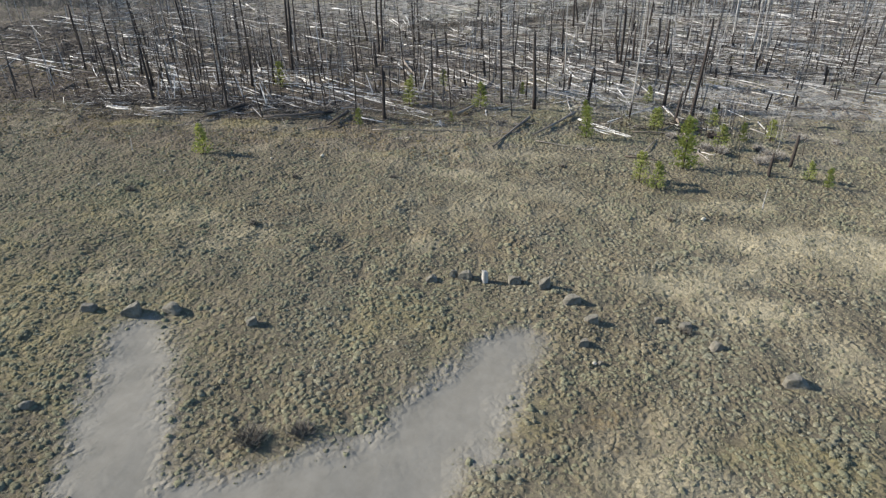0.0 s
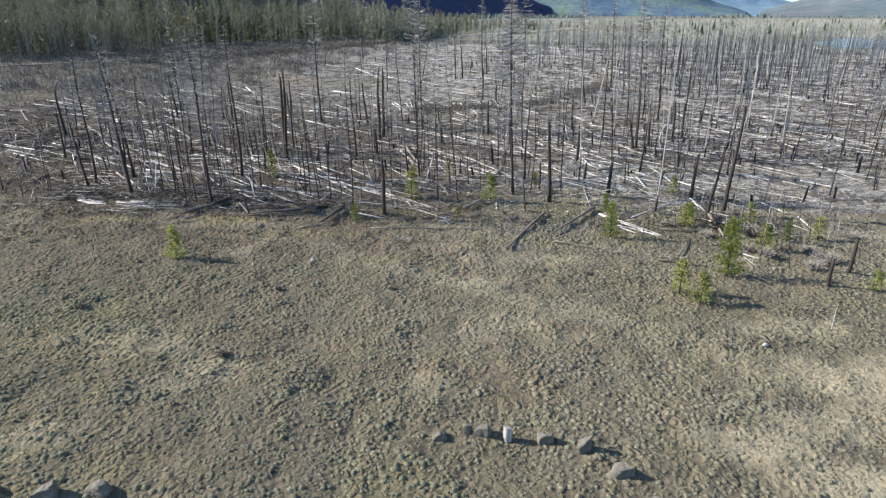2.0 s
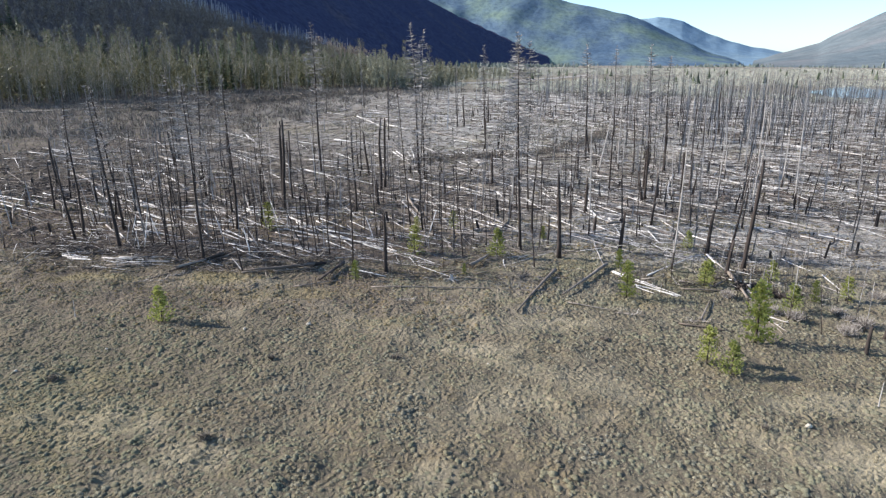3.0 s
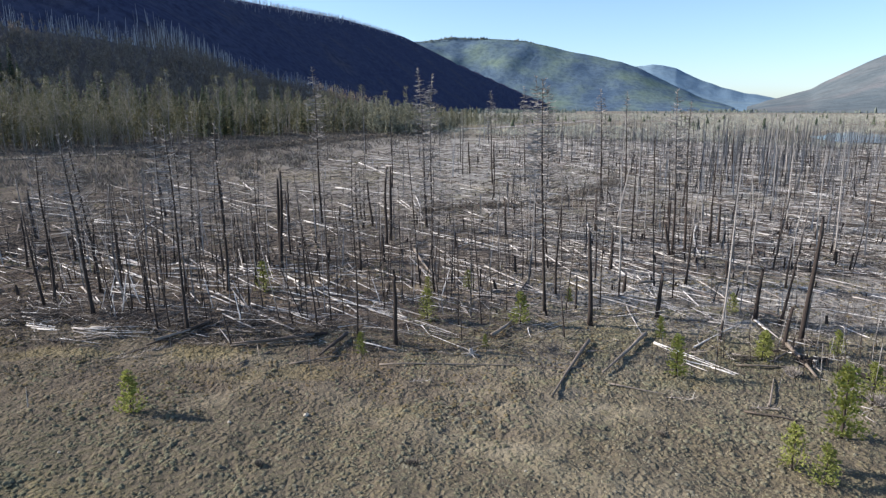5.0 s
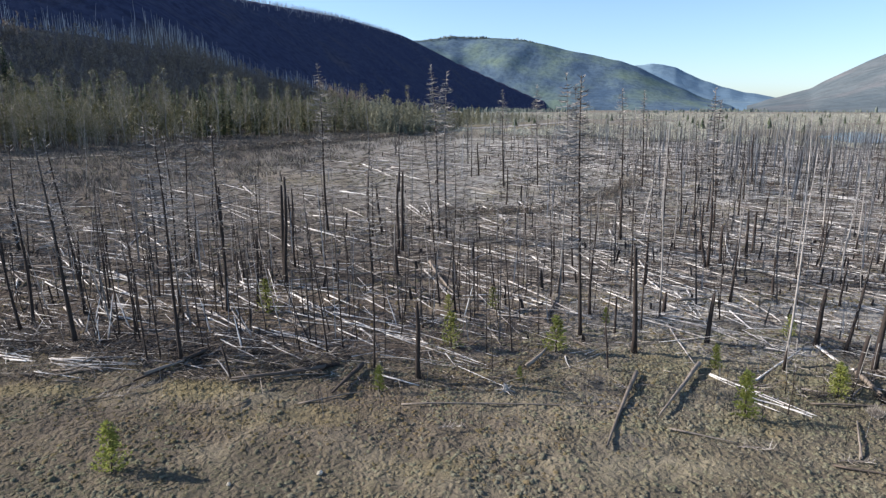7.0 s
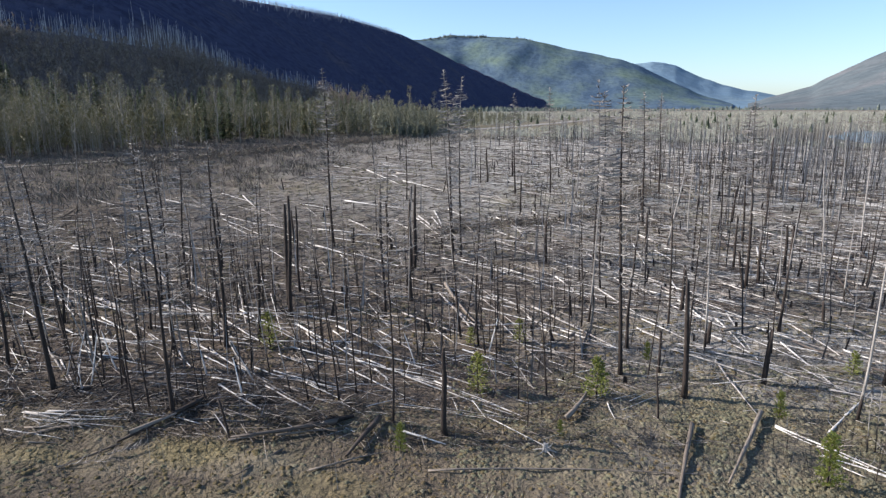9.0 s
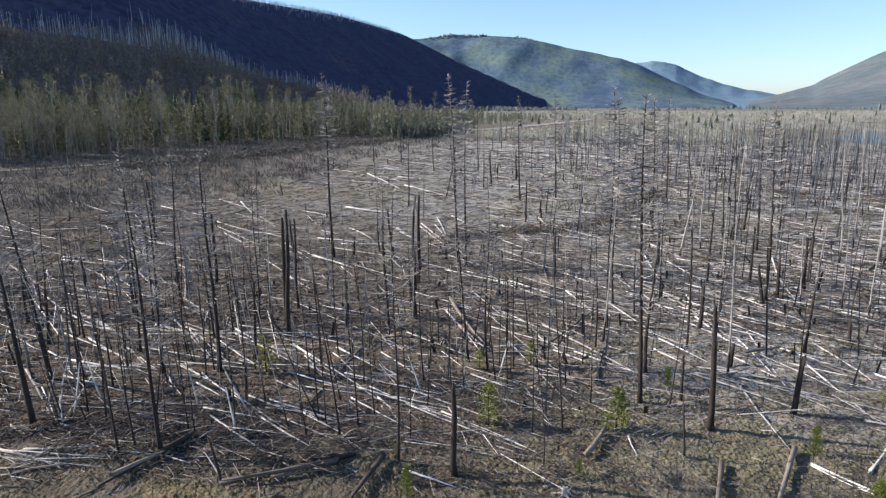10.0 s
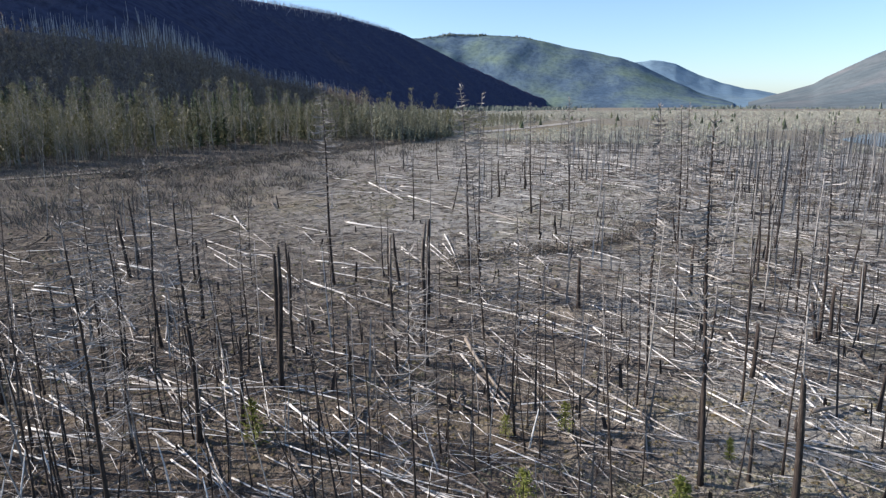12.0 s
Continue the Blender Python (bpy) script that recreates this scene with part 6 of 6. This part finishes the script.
for i, (x, y, size, turn) in enumerate(((-19.6, 42.2, 2.2, 0.25), (-17.9, 42.9, 1.5, 0.5), (-3.0, 40.2, 1.2, 0.1), (9.8, 39.5, 1.6, -0.2), (13.5, 38.5, 1.3, -0.1), (-24.0, 44.6, 1.8, -0.3))):
    shed_branch(x, y, size, turn, 1600 + i)


def shrub(x, y, size, seed, wood=None, words="dark leafless shrub on the meadow"):
    k = random.Random(seed)
    bm = bmesh.new()
    for _ in range(int(320 * size)):
        a = k.uniform(0, 6.283)
        d = Vector((math.cos(a) * k.uniform(0.2, 1.1), math.sin(a) * k.uniform(0.2, 1.1), k.uniform(0.3, 1.1)))
        p = Vector((k.gauss(0, 0.16), k.gauss(0, 0.16), 0)) * size
        twig(bm, p, d, size * k.uniform(0.35, 0.75), 0.012, k.uniform(0, 0.6))
    ob = new("shrub", finish("shrub", bm, wood or BRUSH, False))
    ob.matrix_world = Matrix.Translation((x, y, float(height(x, y))))
    tagged(ob, words, "shrub", "shrubs")


for i, (x, y, s) in enumerate(((-5.4, 11.6, 1.0), (-3.9, 11.9, 0.8), (-9.3, 26.4, 0.5), (-17.5, 30.5, 0.5), (10.4, 17.9, 0.5), (-2.5, 33.3, 0.5), (8.4, 36.0, 0.5), (-8.5, 33.0, 0.4), (13.0, 28.0, 0.4))):
    shrub(x, y, s, 700 + i)
q = random.Random(77)
for i in range(16):
    shrub(22.5 + q.gauss(0, 3.0), 41.0 + q.gauss(0, 2.2), q.uniform(0.5, 1.1), 740 + i, BRANCH, "grey leafless shrub beside the young pines")


# ---- the green forest by the road ----
def conifer_model(h, wide, seed):
    k = random.Random(seed)
    root = new("conifer")
    bm = bmesh.new()
    tube(bm, [(0, 0, h * i / 5 - (0.3 if i == 0 else 0)) for i in range(6)], [0.011 * h * (1.05 - i / 5) + 0.01 for i in range(6)], 6)
    part("trunk", bm, BARK["pole"], root)
    bm = bmesh.new()
    for i in range(int(h * 2.6)):
        u = (i + k.random()) / (h * 2.6)
        reach = wide * (1.02 - u) ** 0.8 * k.uniform(0.6, 1.15) + 0.15
        for j in range(6):
            a = k.uniform(0, 6.283)
            d = Vector((math.cos(a), math.sin(a), -0.25 + 0.5 * u))
            p = Vector((0, 0, h * (0.10 + 0.9 * u)))
            for s in (0.45, 0.8):
                c = p + d * reach * s
                e = Vector((-d.y, d.x, 0)) * reach * 0.26
                drop = Vector((0, 0, -k.uniform(0.15, 0.5)))
                bm.faces.new([bm.verts.new(c - e + drop), bm.verts.new(c + e + drop * 0.6), bm.verts.new(c + d * reach * 0.45), bm.verts.new(c - d * reach * 0.3)])
    part("crown", finish("crown", bm, FIR, False), None, root)
    return tagged(root, "tall dark green conifer at the burn's edge", "conifer", "forest conifers")


def aspen_model(h, seed, buds):
    k = random.Random(seed)
    root = new("bare_tree")
    bm = bmesh.new()
    pts = [(0.02 * h * math.sin(i), 0.015 * h * math.cos(2 * i), h * i / 7 - (0.3 if i == 0 else 0)) for i in range(8)]
    tube(bm, pts, [0.010 * h * (1.05 - i / 7) + 0.012 for i in range(8)], 6)
    part("trunk", bm, ASPEN, root)
    bm, leaves = bmesh.new(), bmesh.new()
    for _ in range(34):
        u = k.uniform(0.28, 1.0)
        a = k.uniform(0, 6.283)
        d = Vector((math.cos(a) * 0.8, math.sin(a) * 0.8, k.uniform(0.4, 1.1)))
        length = h * (0.06 + 0.20 * (1.05 - u)) * k.uniform(0.7, 1.3)
        p = Vector((0, 0, h * u))
        twig(bm, p, d, length, 0.030, 0.3)
        for s in (0.4, 0.55, 0.7, 0.9):
            e = d + Vector((k.gauss(0, 0.6), k.gauss(0, 0.6), k.gauss(0, 0.3)))
            q = p + d.normalized() * length * s
            twig(bm, q, e, length * 0.45, 0.016, 0.2)
            for _ in range(buds):
                c = q + e.normalized() * length * k.uniform(0.1, 0.45) + Vector((k.gauss(0, 0.2), k.gauss(0, 0.2), k.gauss(0, 0.2)))
                f, g = Vector((k.gauss(0, 1), k.gauss(0, 1), k.gauss(0, 1))).normalized() * 0.11, Vector((k.gauss(0, 1), k.gauss(0, 1), k.gauss(0, 1))).normalized() * 0.2
                leaves.faces.new([leaves.verts.new(c - f), leaves.verts.new(c + f), leaves.verts.new(c + g)])
    tagged(part("bare_crown", finish("bare_crown", bm, ASPEN, False), None, root, "bare pale limbs"), kind="stuff")
    part("bud_crown", finish("bud_crown", leaves, BUD, False), None, root, "sparse budding twigs")
    return tagged(root, "bare spring aspen with a thin budding crown", "aspen", "forest aspens")


conifers = [conifer_model(20, 2.5, 1), conifer_model(17, 2.2, 2), conifer_model(22, 2.7, 3), conifer_model(14, 2.0, 4)]
aspens = [aspen_model(17, 11, 6), aspen_model(14, 12, 5), aspen_model(18, 13, 9), aspen_model(12, 14, 3)]
EDGE = ((-100, 122), (-86, 138), (-74, 152), (-60, 172), (-40, 205), (-24, 240), (-10, 275), (8, 320), (34, 390))


def forest_spot(along, back):
    q = along * (len(EDGE) - 1)
    i = min(int(q), len(EDGE) - 2)
    a, b = Vector(EDGE[i]), Vector(EDGE[i + 1])
    d = (b - a).normalized()
    p = a.lerp(b, q - i) + Vector((-d.y, d.x)) * (2 + back)
    return p.x, p.y, float(max(lie(p.x, p.y), west_slope(p.x, p.y)))


def plant(models, count, front, deep, size, first=False, along=(0.0, 1.0)):
    for i in range(count):
        x, y, z = forest_spot(rnd.uniform(*along), front + deep * rnd.random())
        k = rnd.uniform(*size)
        m = Matrix.Translation((x, y, z - 0.1)) @ Matrix.Rotation(rnd.uniform(0, 6.28), 4, "Z") @ Matrix.Diagonal((k, k, k * rnd.uniform(0.9, 1.1), 1))
        if first and i < len(models):
            models[i].matrix_world = m
        else:
            put_copy(models[i % len(models)], m)


plant(aspens, 100, 1, 10, (0.32, 0.6), True, (0.03, 0.9))
plant(aspens, 44, 1, 7, (0.34, 0.62), False, (0.0, 0.28))
plant(aspens, 240, 8, 45, (0.6, 0.98), False, (0.0, 0.9))
plant(conifers, 120, 14, 50, (0.40, 0.72), True, (0.0, 0.9))
plant(conifers, 14, 4, 26, (0.34, 0.55), False, (0.62, 0.9))
plant(conifers, 105, 45, 70, (0.55, 0.9), False, (0.0, 0.85))


def cones(name, label, category, x, y, z, h, wide, material):
    """Far trees, each a ragged stack of two cones, in one mesh."""
    n, k = len(x), 5
    rows, cells = [], []
    for tier, (lo, hi, w) in enumerate(((0.05, 0.75, 1.0), (0.4, 1.0, 0.68))):
        rows.append(np.stack([x, y, z + h * hi], 1))
        for i in range(k):
            a = 6.283 * i / k + rng.random(n) * 0.8
            r = wide * w * rng.uniform(0.6, 1.2, n)
            rows.append(np.stack([x + r * np.cos(a), y + r * np.sin(a), z + h * lo * rng.uniform(0.7, 1.2, n)], 1))
        cells += [(tier * 6, tier * 6 + 1 + i, tier * 6 + 1 + (i + 1) % k) for i in range(k)]
    verts = np.stack(rows, 1).reshape(-1, 3)
    corners = (np.arange(n)[:, None, None] * 12 + np.array(cells)[None]).reshape(-1, 3)
    tagged(new(name, quick_mesh(name, verts, corners, 3, material)), label, category, kind="stuff")


def make_thicket(name, label, spots, h, leaves, material):
    """A mass of budding young trees, each a loose column of twig tufts."""
    n = len(h)
    u = rng.random((n, leaves)) ** 0.8
    q, a = rng.random((n, leaves)) ** 0.5 * (0.16 * h)[:, None] * (1.15 - u), rng.random((n, leaves)) * 6.283
    mid = np.stack([spots[:, None, 0] + q * np.cos(a), spots[:, None, 1] + q * np.sin(a), spots[:, None, 2] + h[:, None] * (0.08 + 0.92 * u)], -1)
    off = rng.normal(0, 1, (n, leaves, 3, 3)) * np.array([0.35, 0.35, 1.0])
    off /= np.linalg.norm(off, axis=-1, keepdims=True)
    verts = (mid[:, :, None, :] + off * rng.uniform(0.15, 0.5, (n, leaves, 1, 1))).reshape(-1, 3)
    me = quick_mesh(name, verts, np.arange(len(verts)).reshape(-1, 3), 3, material)
    tagged(new(name, me), label, "thicket", kind="stuff")


make_thicket("thicket", "olive thicket of budding young trees in the forest", np.array([forest_spot(a, 4 + 75 * b) for a, b in rng.random((1150, 2)).tolist()]),
             rng.uniform(5, 13, 1150) * (0.6 + 0.4 * rng.random(1150)), 90, BUD)
# paler trees that carry the forest on behind the far road, willows before them
q = np.concatenate([rng.random(430), 0.36 * rng.random(170)])
back = np.concatenate([2 + 36 * rng.random(430) ** 1.2, rng.uniform(-7, 1, 170)])
at = (0, 0.2, 0.4, 0.6, 0.8, 1)
bx = np.interp(q, at, (-24, -12, 0, 14, 40, 84)) - 0.92 * back
by = np.interp(q, at, (232, 262, 300, 345, 425, 540)) + 0.39 * back
tall = np.concatenate([np.interp(q[:430], (0, 0.5, 1), (12.5, 9.5, 5.5)) * rng.uniform(0.5, 1.1, 430), rng.uniform(2.2, 4.8, 170)])
make_thicket("roadside_thicket", "pale grey-olive trees and willows beside the far road", np.stack([bx, by, lie(bx, by)], 1), tall, 230, GREY_BUD)


def make_slope_woods():
    """Dark brown-olive woods that cover the bench before the valley wall."""
    n, leaves = 6500, 30
    y = rng.uniform(170, 600, n)
    x = np.interp(y, (200, 290, 384, 497, 592, 700), (-215, -196, -171, -152, -94, -60)) + rng.uniform(14, 130, n)
    z = west_slope(x, y)
    k = z > lie(x, y) + 1.5
    x, y, z = x[k], y[k], z[k]
    n = len(x)
    h = rng.uniform(5, 11, n)
    u = rng.random((n, leaves)) ** 0.8
    q, a = rng.random((n, leaves)) ** 0.5 * (0.2 * h)[:, None] * (1.15 - u), rng.random((n, leaves)) * 6.283
    mid = np.stack([x[:, None] + q * np.cos(a), y[:, None] + q * np.sin(a), z[:, None] + h[:, None] * (0.05 + 0.9 * u)], -1)
    off = rng.normal(0, 1, (n, leaves, 3, 3)) * np.array([0.4, 0.4, 1.0])
    off /= np.linalg.norm(off, axis=-1, keepdims=True)
    verts = (mid[:, :, None, :] + off * rng.uniform(0.3, 0.9, (n, leaves, 1, 1))).reshape(-1, 3)
    me = quick_mesh("slope_woods", verts, np.arange(len(verts)).reshape(-1, 3), 3, SHADE_WOOD)
    tagged(new("slope_woods", me), "dark brown-olive woods covering the bench slope", "woods", kind="stuff")


make_slope_woods()


def bushes(name, label, x, y, size, material, leaves=16):
    """Round leafless bushes, each a loose ball of twig tufts, in one mesh."""
    n = len(x)
    z = lie(x, y)
    d = rng.normal(0, 1, (n, leaves, 3))
    d *= (rng.random((n, leaves, 1)) ** 0.4) / np.linalg.norm(d, axis=-1, keepdims=True)
    mid = np.stack([x, y, z], 1)[:, None, :] + d * np.array([1.0, 1.0, 0.55]) * size[:, None, None] + np.array([0, 0, 0.45]) * size[:, None, None]
    off = rng.normal(0, 1, (n, leaves, 3, 3))
    off /= np.linalg.norm(off, axis=-1, keepdims=True)
    verts = (mid[:, :, None, :] + off * (0.19 * size)[:, None, None, None]).reshape(-1, 3)
    tagged(new(name, quick_mesh(name, verts, np.arange(len(verts)).reshape(-1, 3), 3, material)), label, "brush", kind="stuff")


def make_far_woods():
    # woods across the flat
    n = 9000
    az, r = np.radians(rng.uniform(1, 37, n)), 1250 + 1250 * rng.random(n)
    x, y = -4 + r * np.sin(az), 21 + r * np.cos(az)
    k = vnoise(x, y, 240, 81) + 0.35 * vnoise(x, y, 70, 82) - 0.025 * np.degrees(az) > -0.35 + 0.5 * rng.random(n)
    x, y = x[k], y[k]
    tall = rng.uniform(3, 9, len(x)) * (1.1 + 0.7 * vnoise(x, y, 120, 84))
    cones("valley_woods", "dark conifer woods along the valley floor", "woods", x, y, lie(x, y) - 0.5, tall, tall * rng.uniform(0.28, 0.5, len(x)), HAZY_FIR)
    n = 11000
    az, r = np.radians(rng.uniform(-3, 37, n)), 235 + 1000 * rng.random(n) ** 1.3
    x, y = -4 + r * np.sin(az), 21 + r * np.cos(az)
    k = (np.hypot((x - 170) / 50, (y - 276) / 75) > 1) & (near_line(x, y, ((8, 305, 16), (53, 402, 20), (96, 508, 24), (142, 625, 30))) > 0) & (vnoise(x, y, 60, 83) > -0.55)
    x, y = x[k], y[k]
    bushes("flat_brush", "grey-olive willow brush over the flat", x, y, rng.uniform(0.6, 1.7, len(x)) * (1 + y / 800), FLATS, 21)
    k = rng.random(900)
    x, y = np.interp(k, (0, 0.3, 0.55, 0.8, 1), (-68, -50, -38, -26, -12)) + rng.normal(0, 2.2, 900) + 4, np.interp(k, (0, 0.3, 0.55, 0.8, 1), (137, 169, 196, 226, 262)) + rng.normal(0, 3, 900) - 3
    bushes("road_brush", "bare brown brush along the dirt road", x, y, rng.uniform(0.5, 1.5, 900), BRUSH, 30)
    k = rng.random(700)
    at = (0, 0.2, 0.4, 0.55, 0.7, 0.85, 1)
    x, y = np.interp(k, at, (-4, 3, 9, 14, 19, 24, 30)) + rng.normal(0, 0.7, 700), np.interp(k, at, (86, 90, 92, 96, 102, 110, 122)) + rng.normal(0, 1.0, 700)
    bushes("bank_brush", "dark low brush along a winding bank in the burn", x, y, rng.uniform(0.25, 0.75, 700), BRUSH, 26)
    x, y = stand(2600, 50, 165)
    bushes("burnt_shrubs", "small charred shrubs over the burnt ground", x, y, 0.14 + 0.34 * rng.random(len(x)) ** 2, LITTER, 16)
    # scattered young conifers on the flat
    n = 55
    az, r = np.radians(rng.uniform(6, 36, n)), 330 + 600 * rng.random(n)
    x, y = -4 + r * np.sin(az), 21 + r * np.cos(az)
    cones("flat_conifers", "scattered small conifers on the flat", "conifers", x, y, lie(x, y) - 0.3, rng.uniform(3, 8, n), rng.uniform(1.0, 2.0, n), FIR)
    n = 420
    az = np.radians(rng.uniform(-3, 9, n))
    rise = np.interp(np.degrees(az), (-2.4, 0.8, 7.2, 10.6), (5.63, 5.99, 5.69, 4.79))
    r = 3880 + rng.uniform(-60, 20, n)
    cones("skyline_trees", "sparse far trees along the hill's skyline", "trees", -4 + r * np.sin(az), 21 + r * np.cos(az), 3 + 3880 * np.tan(np.radians(rise)), rng.uniform(4, 15, n) * (1 + 0.5 * vnoise(np.degrees(az) * 10, 0 * az, 6, 85)), rng.uniform(3, 7, n), HAZY_FIR)
    # burnt poles on the bench, on the wall behind it and along the wall's crest
    y = rng.uniform(205, 600, 800)
    x = np.interp(y, (200, 290, 384, 497, 592, 700), (-215, -196, -171, -152, -94, -60)) - 10 + rng.normal(0, 9, 800)
    x, y = np.concatenate([x, rng.uniform(-430, -290, 420)]), np.concatenate([y, rng.uniform(330, 480, 420)])
    cy = 480 + 2000 * rng.random(1700) ** 1.3
    x = np.concatenate([x, np.interp(cy, CREST_Y, CREST_X) + rng.normal(6, 8, 1700) + 45 * rng.random(1700) ** 3])
    y = np.concatenate([y, cy])
    z = west_slope(x, y)
    k = z > lie(x, y) + 5
    x, y, z = x[k], y[k], z[k]
    a = np.stack([x, y, z - 0.5], 1)
    b = a + np.stack([rng.normal(0, 0.5, len(x)), rng.normal(0, 0.5, len(x)), rng.uniform(5, 12, len(x))], 1)
    q = rng.uniform(0.08, 0.15, len(x)) * (1 + y / 900)
    tagged(new("slope_snags", sticks("slope_snags", a, b, q, q * 0.4, PALE_POLE)), "burnt silver poles on the valley wall, paled for sun and haze", "dead trees", kind="stuff")
    # brush between the burn and the road, and on the flat
    n = 11500
    x, y = scatter(n, 95, 250, 0.74, 12, 1.0)
    open_ground = (x < np.interp(y, (46, 87, 103, 108, 125, 160, 256), (-60, -56, -41, -32, -29, -21, 20))) | (y > 230) | ((np.hypot((x - 21) / 11, (y - 117) / 26) < 1) & (rng.random(n) < 0.3))
    k = open_ground & (np.hypot((x - 186) / 95, (y - 290) / 80) > 1)
    x, y = x[k], y[k]
    m = len(x)
    i = np.repeat(np.arange(m), 6)
    size = (rng.uniform(0.5, 1.5, m))[i]
    a = np.stack([x[i] + rng.normal(0, 0.5, len(i)) * size, y[i] + rng.normal(0, 0.5, len(i)) * size, lie(x[i], y[i]) - 0.1], 1)
    b = a + np.stack([rng.normal(0, 0.35, len(i)), rng.normal(0, 0.35, len(i)), rng.uniform(0.4, 1.0, len(i))], 1) * size[:, None]
    tagged(new("brush", sticks("brush", a, b, 0.042 * size, 0.015 * size, BRUSH)), "leafless grey-brown willow brush", "brush", kind="stuff")


make_far_woods()
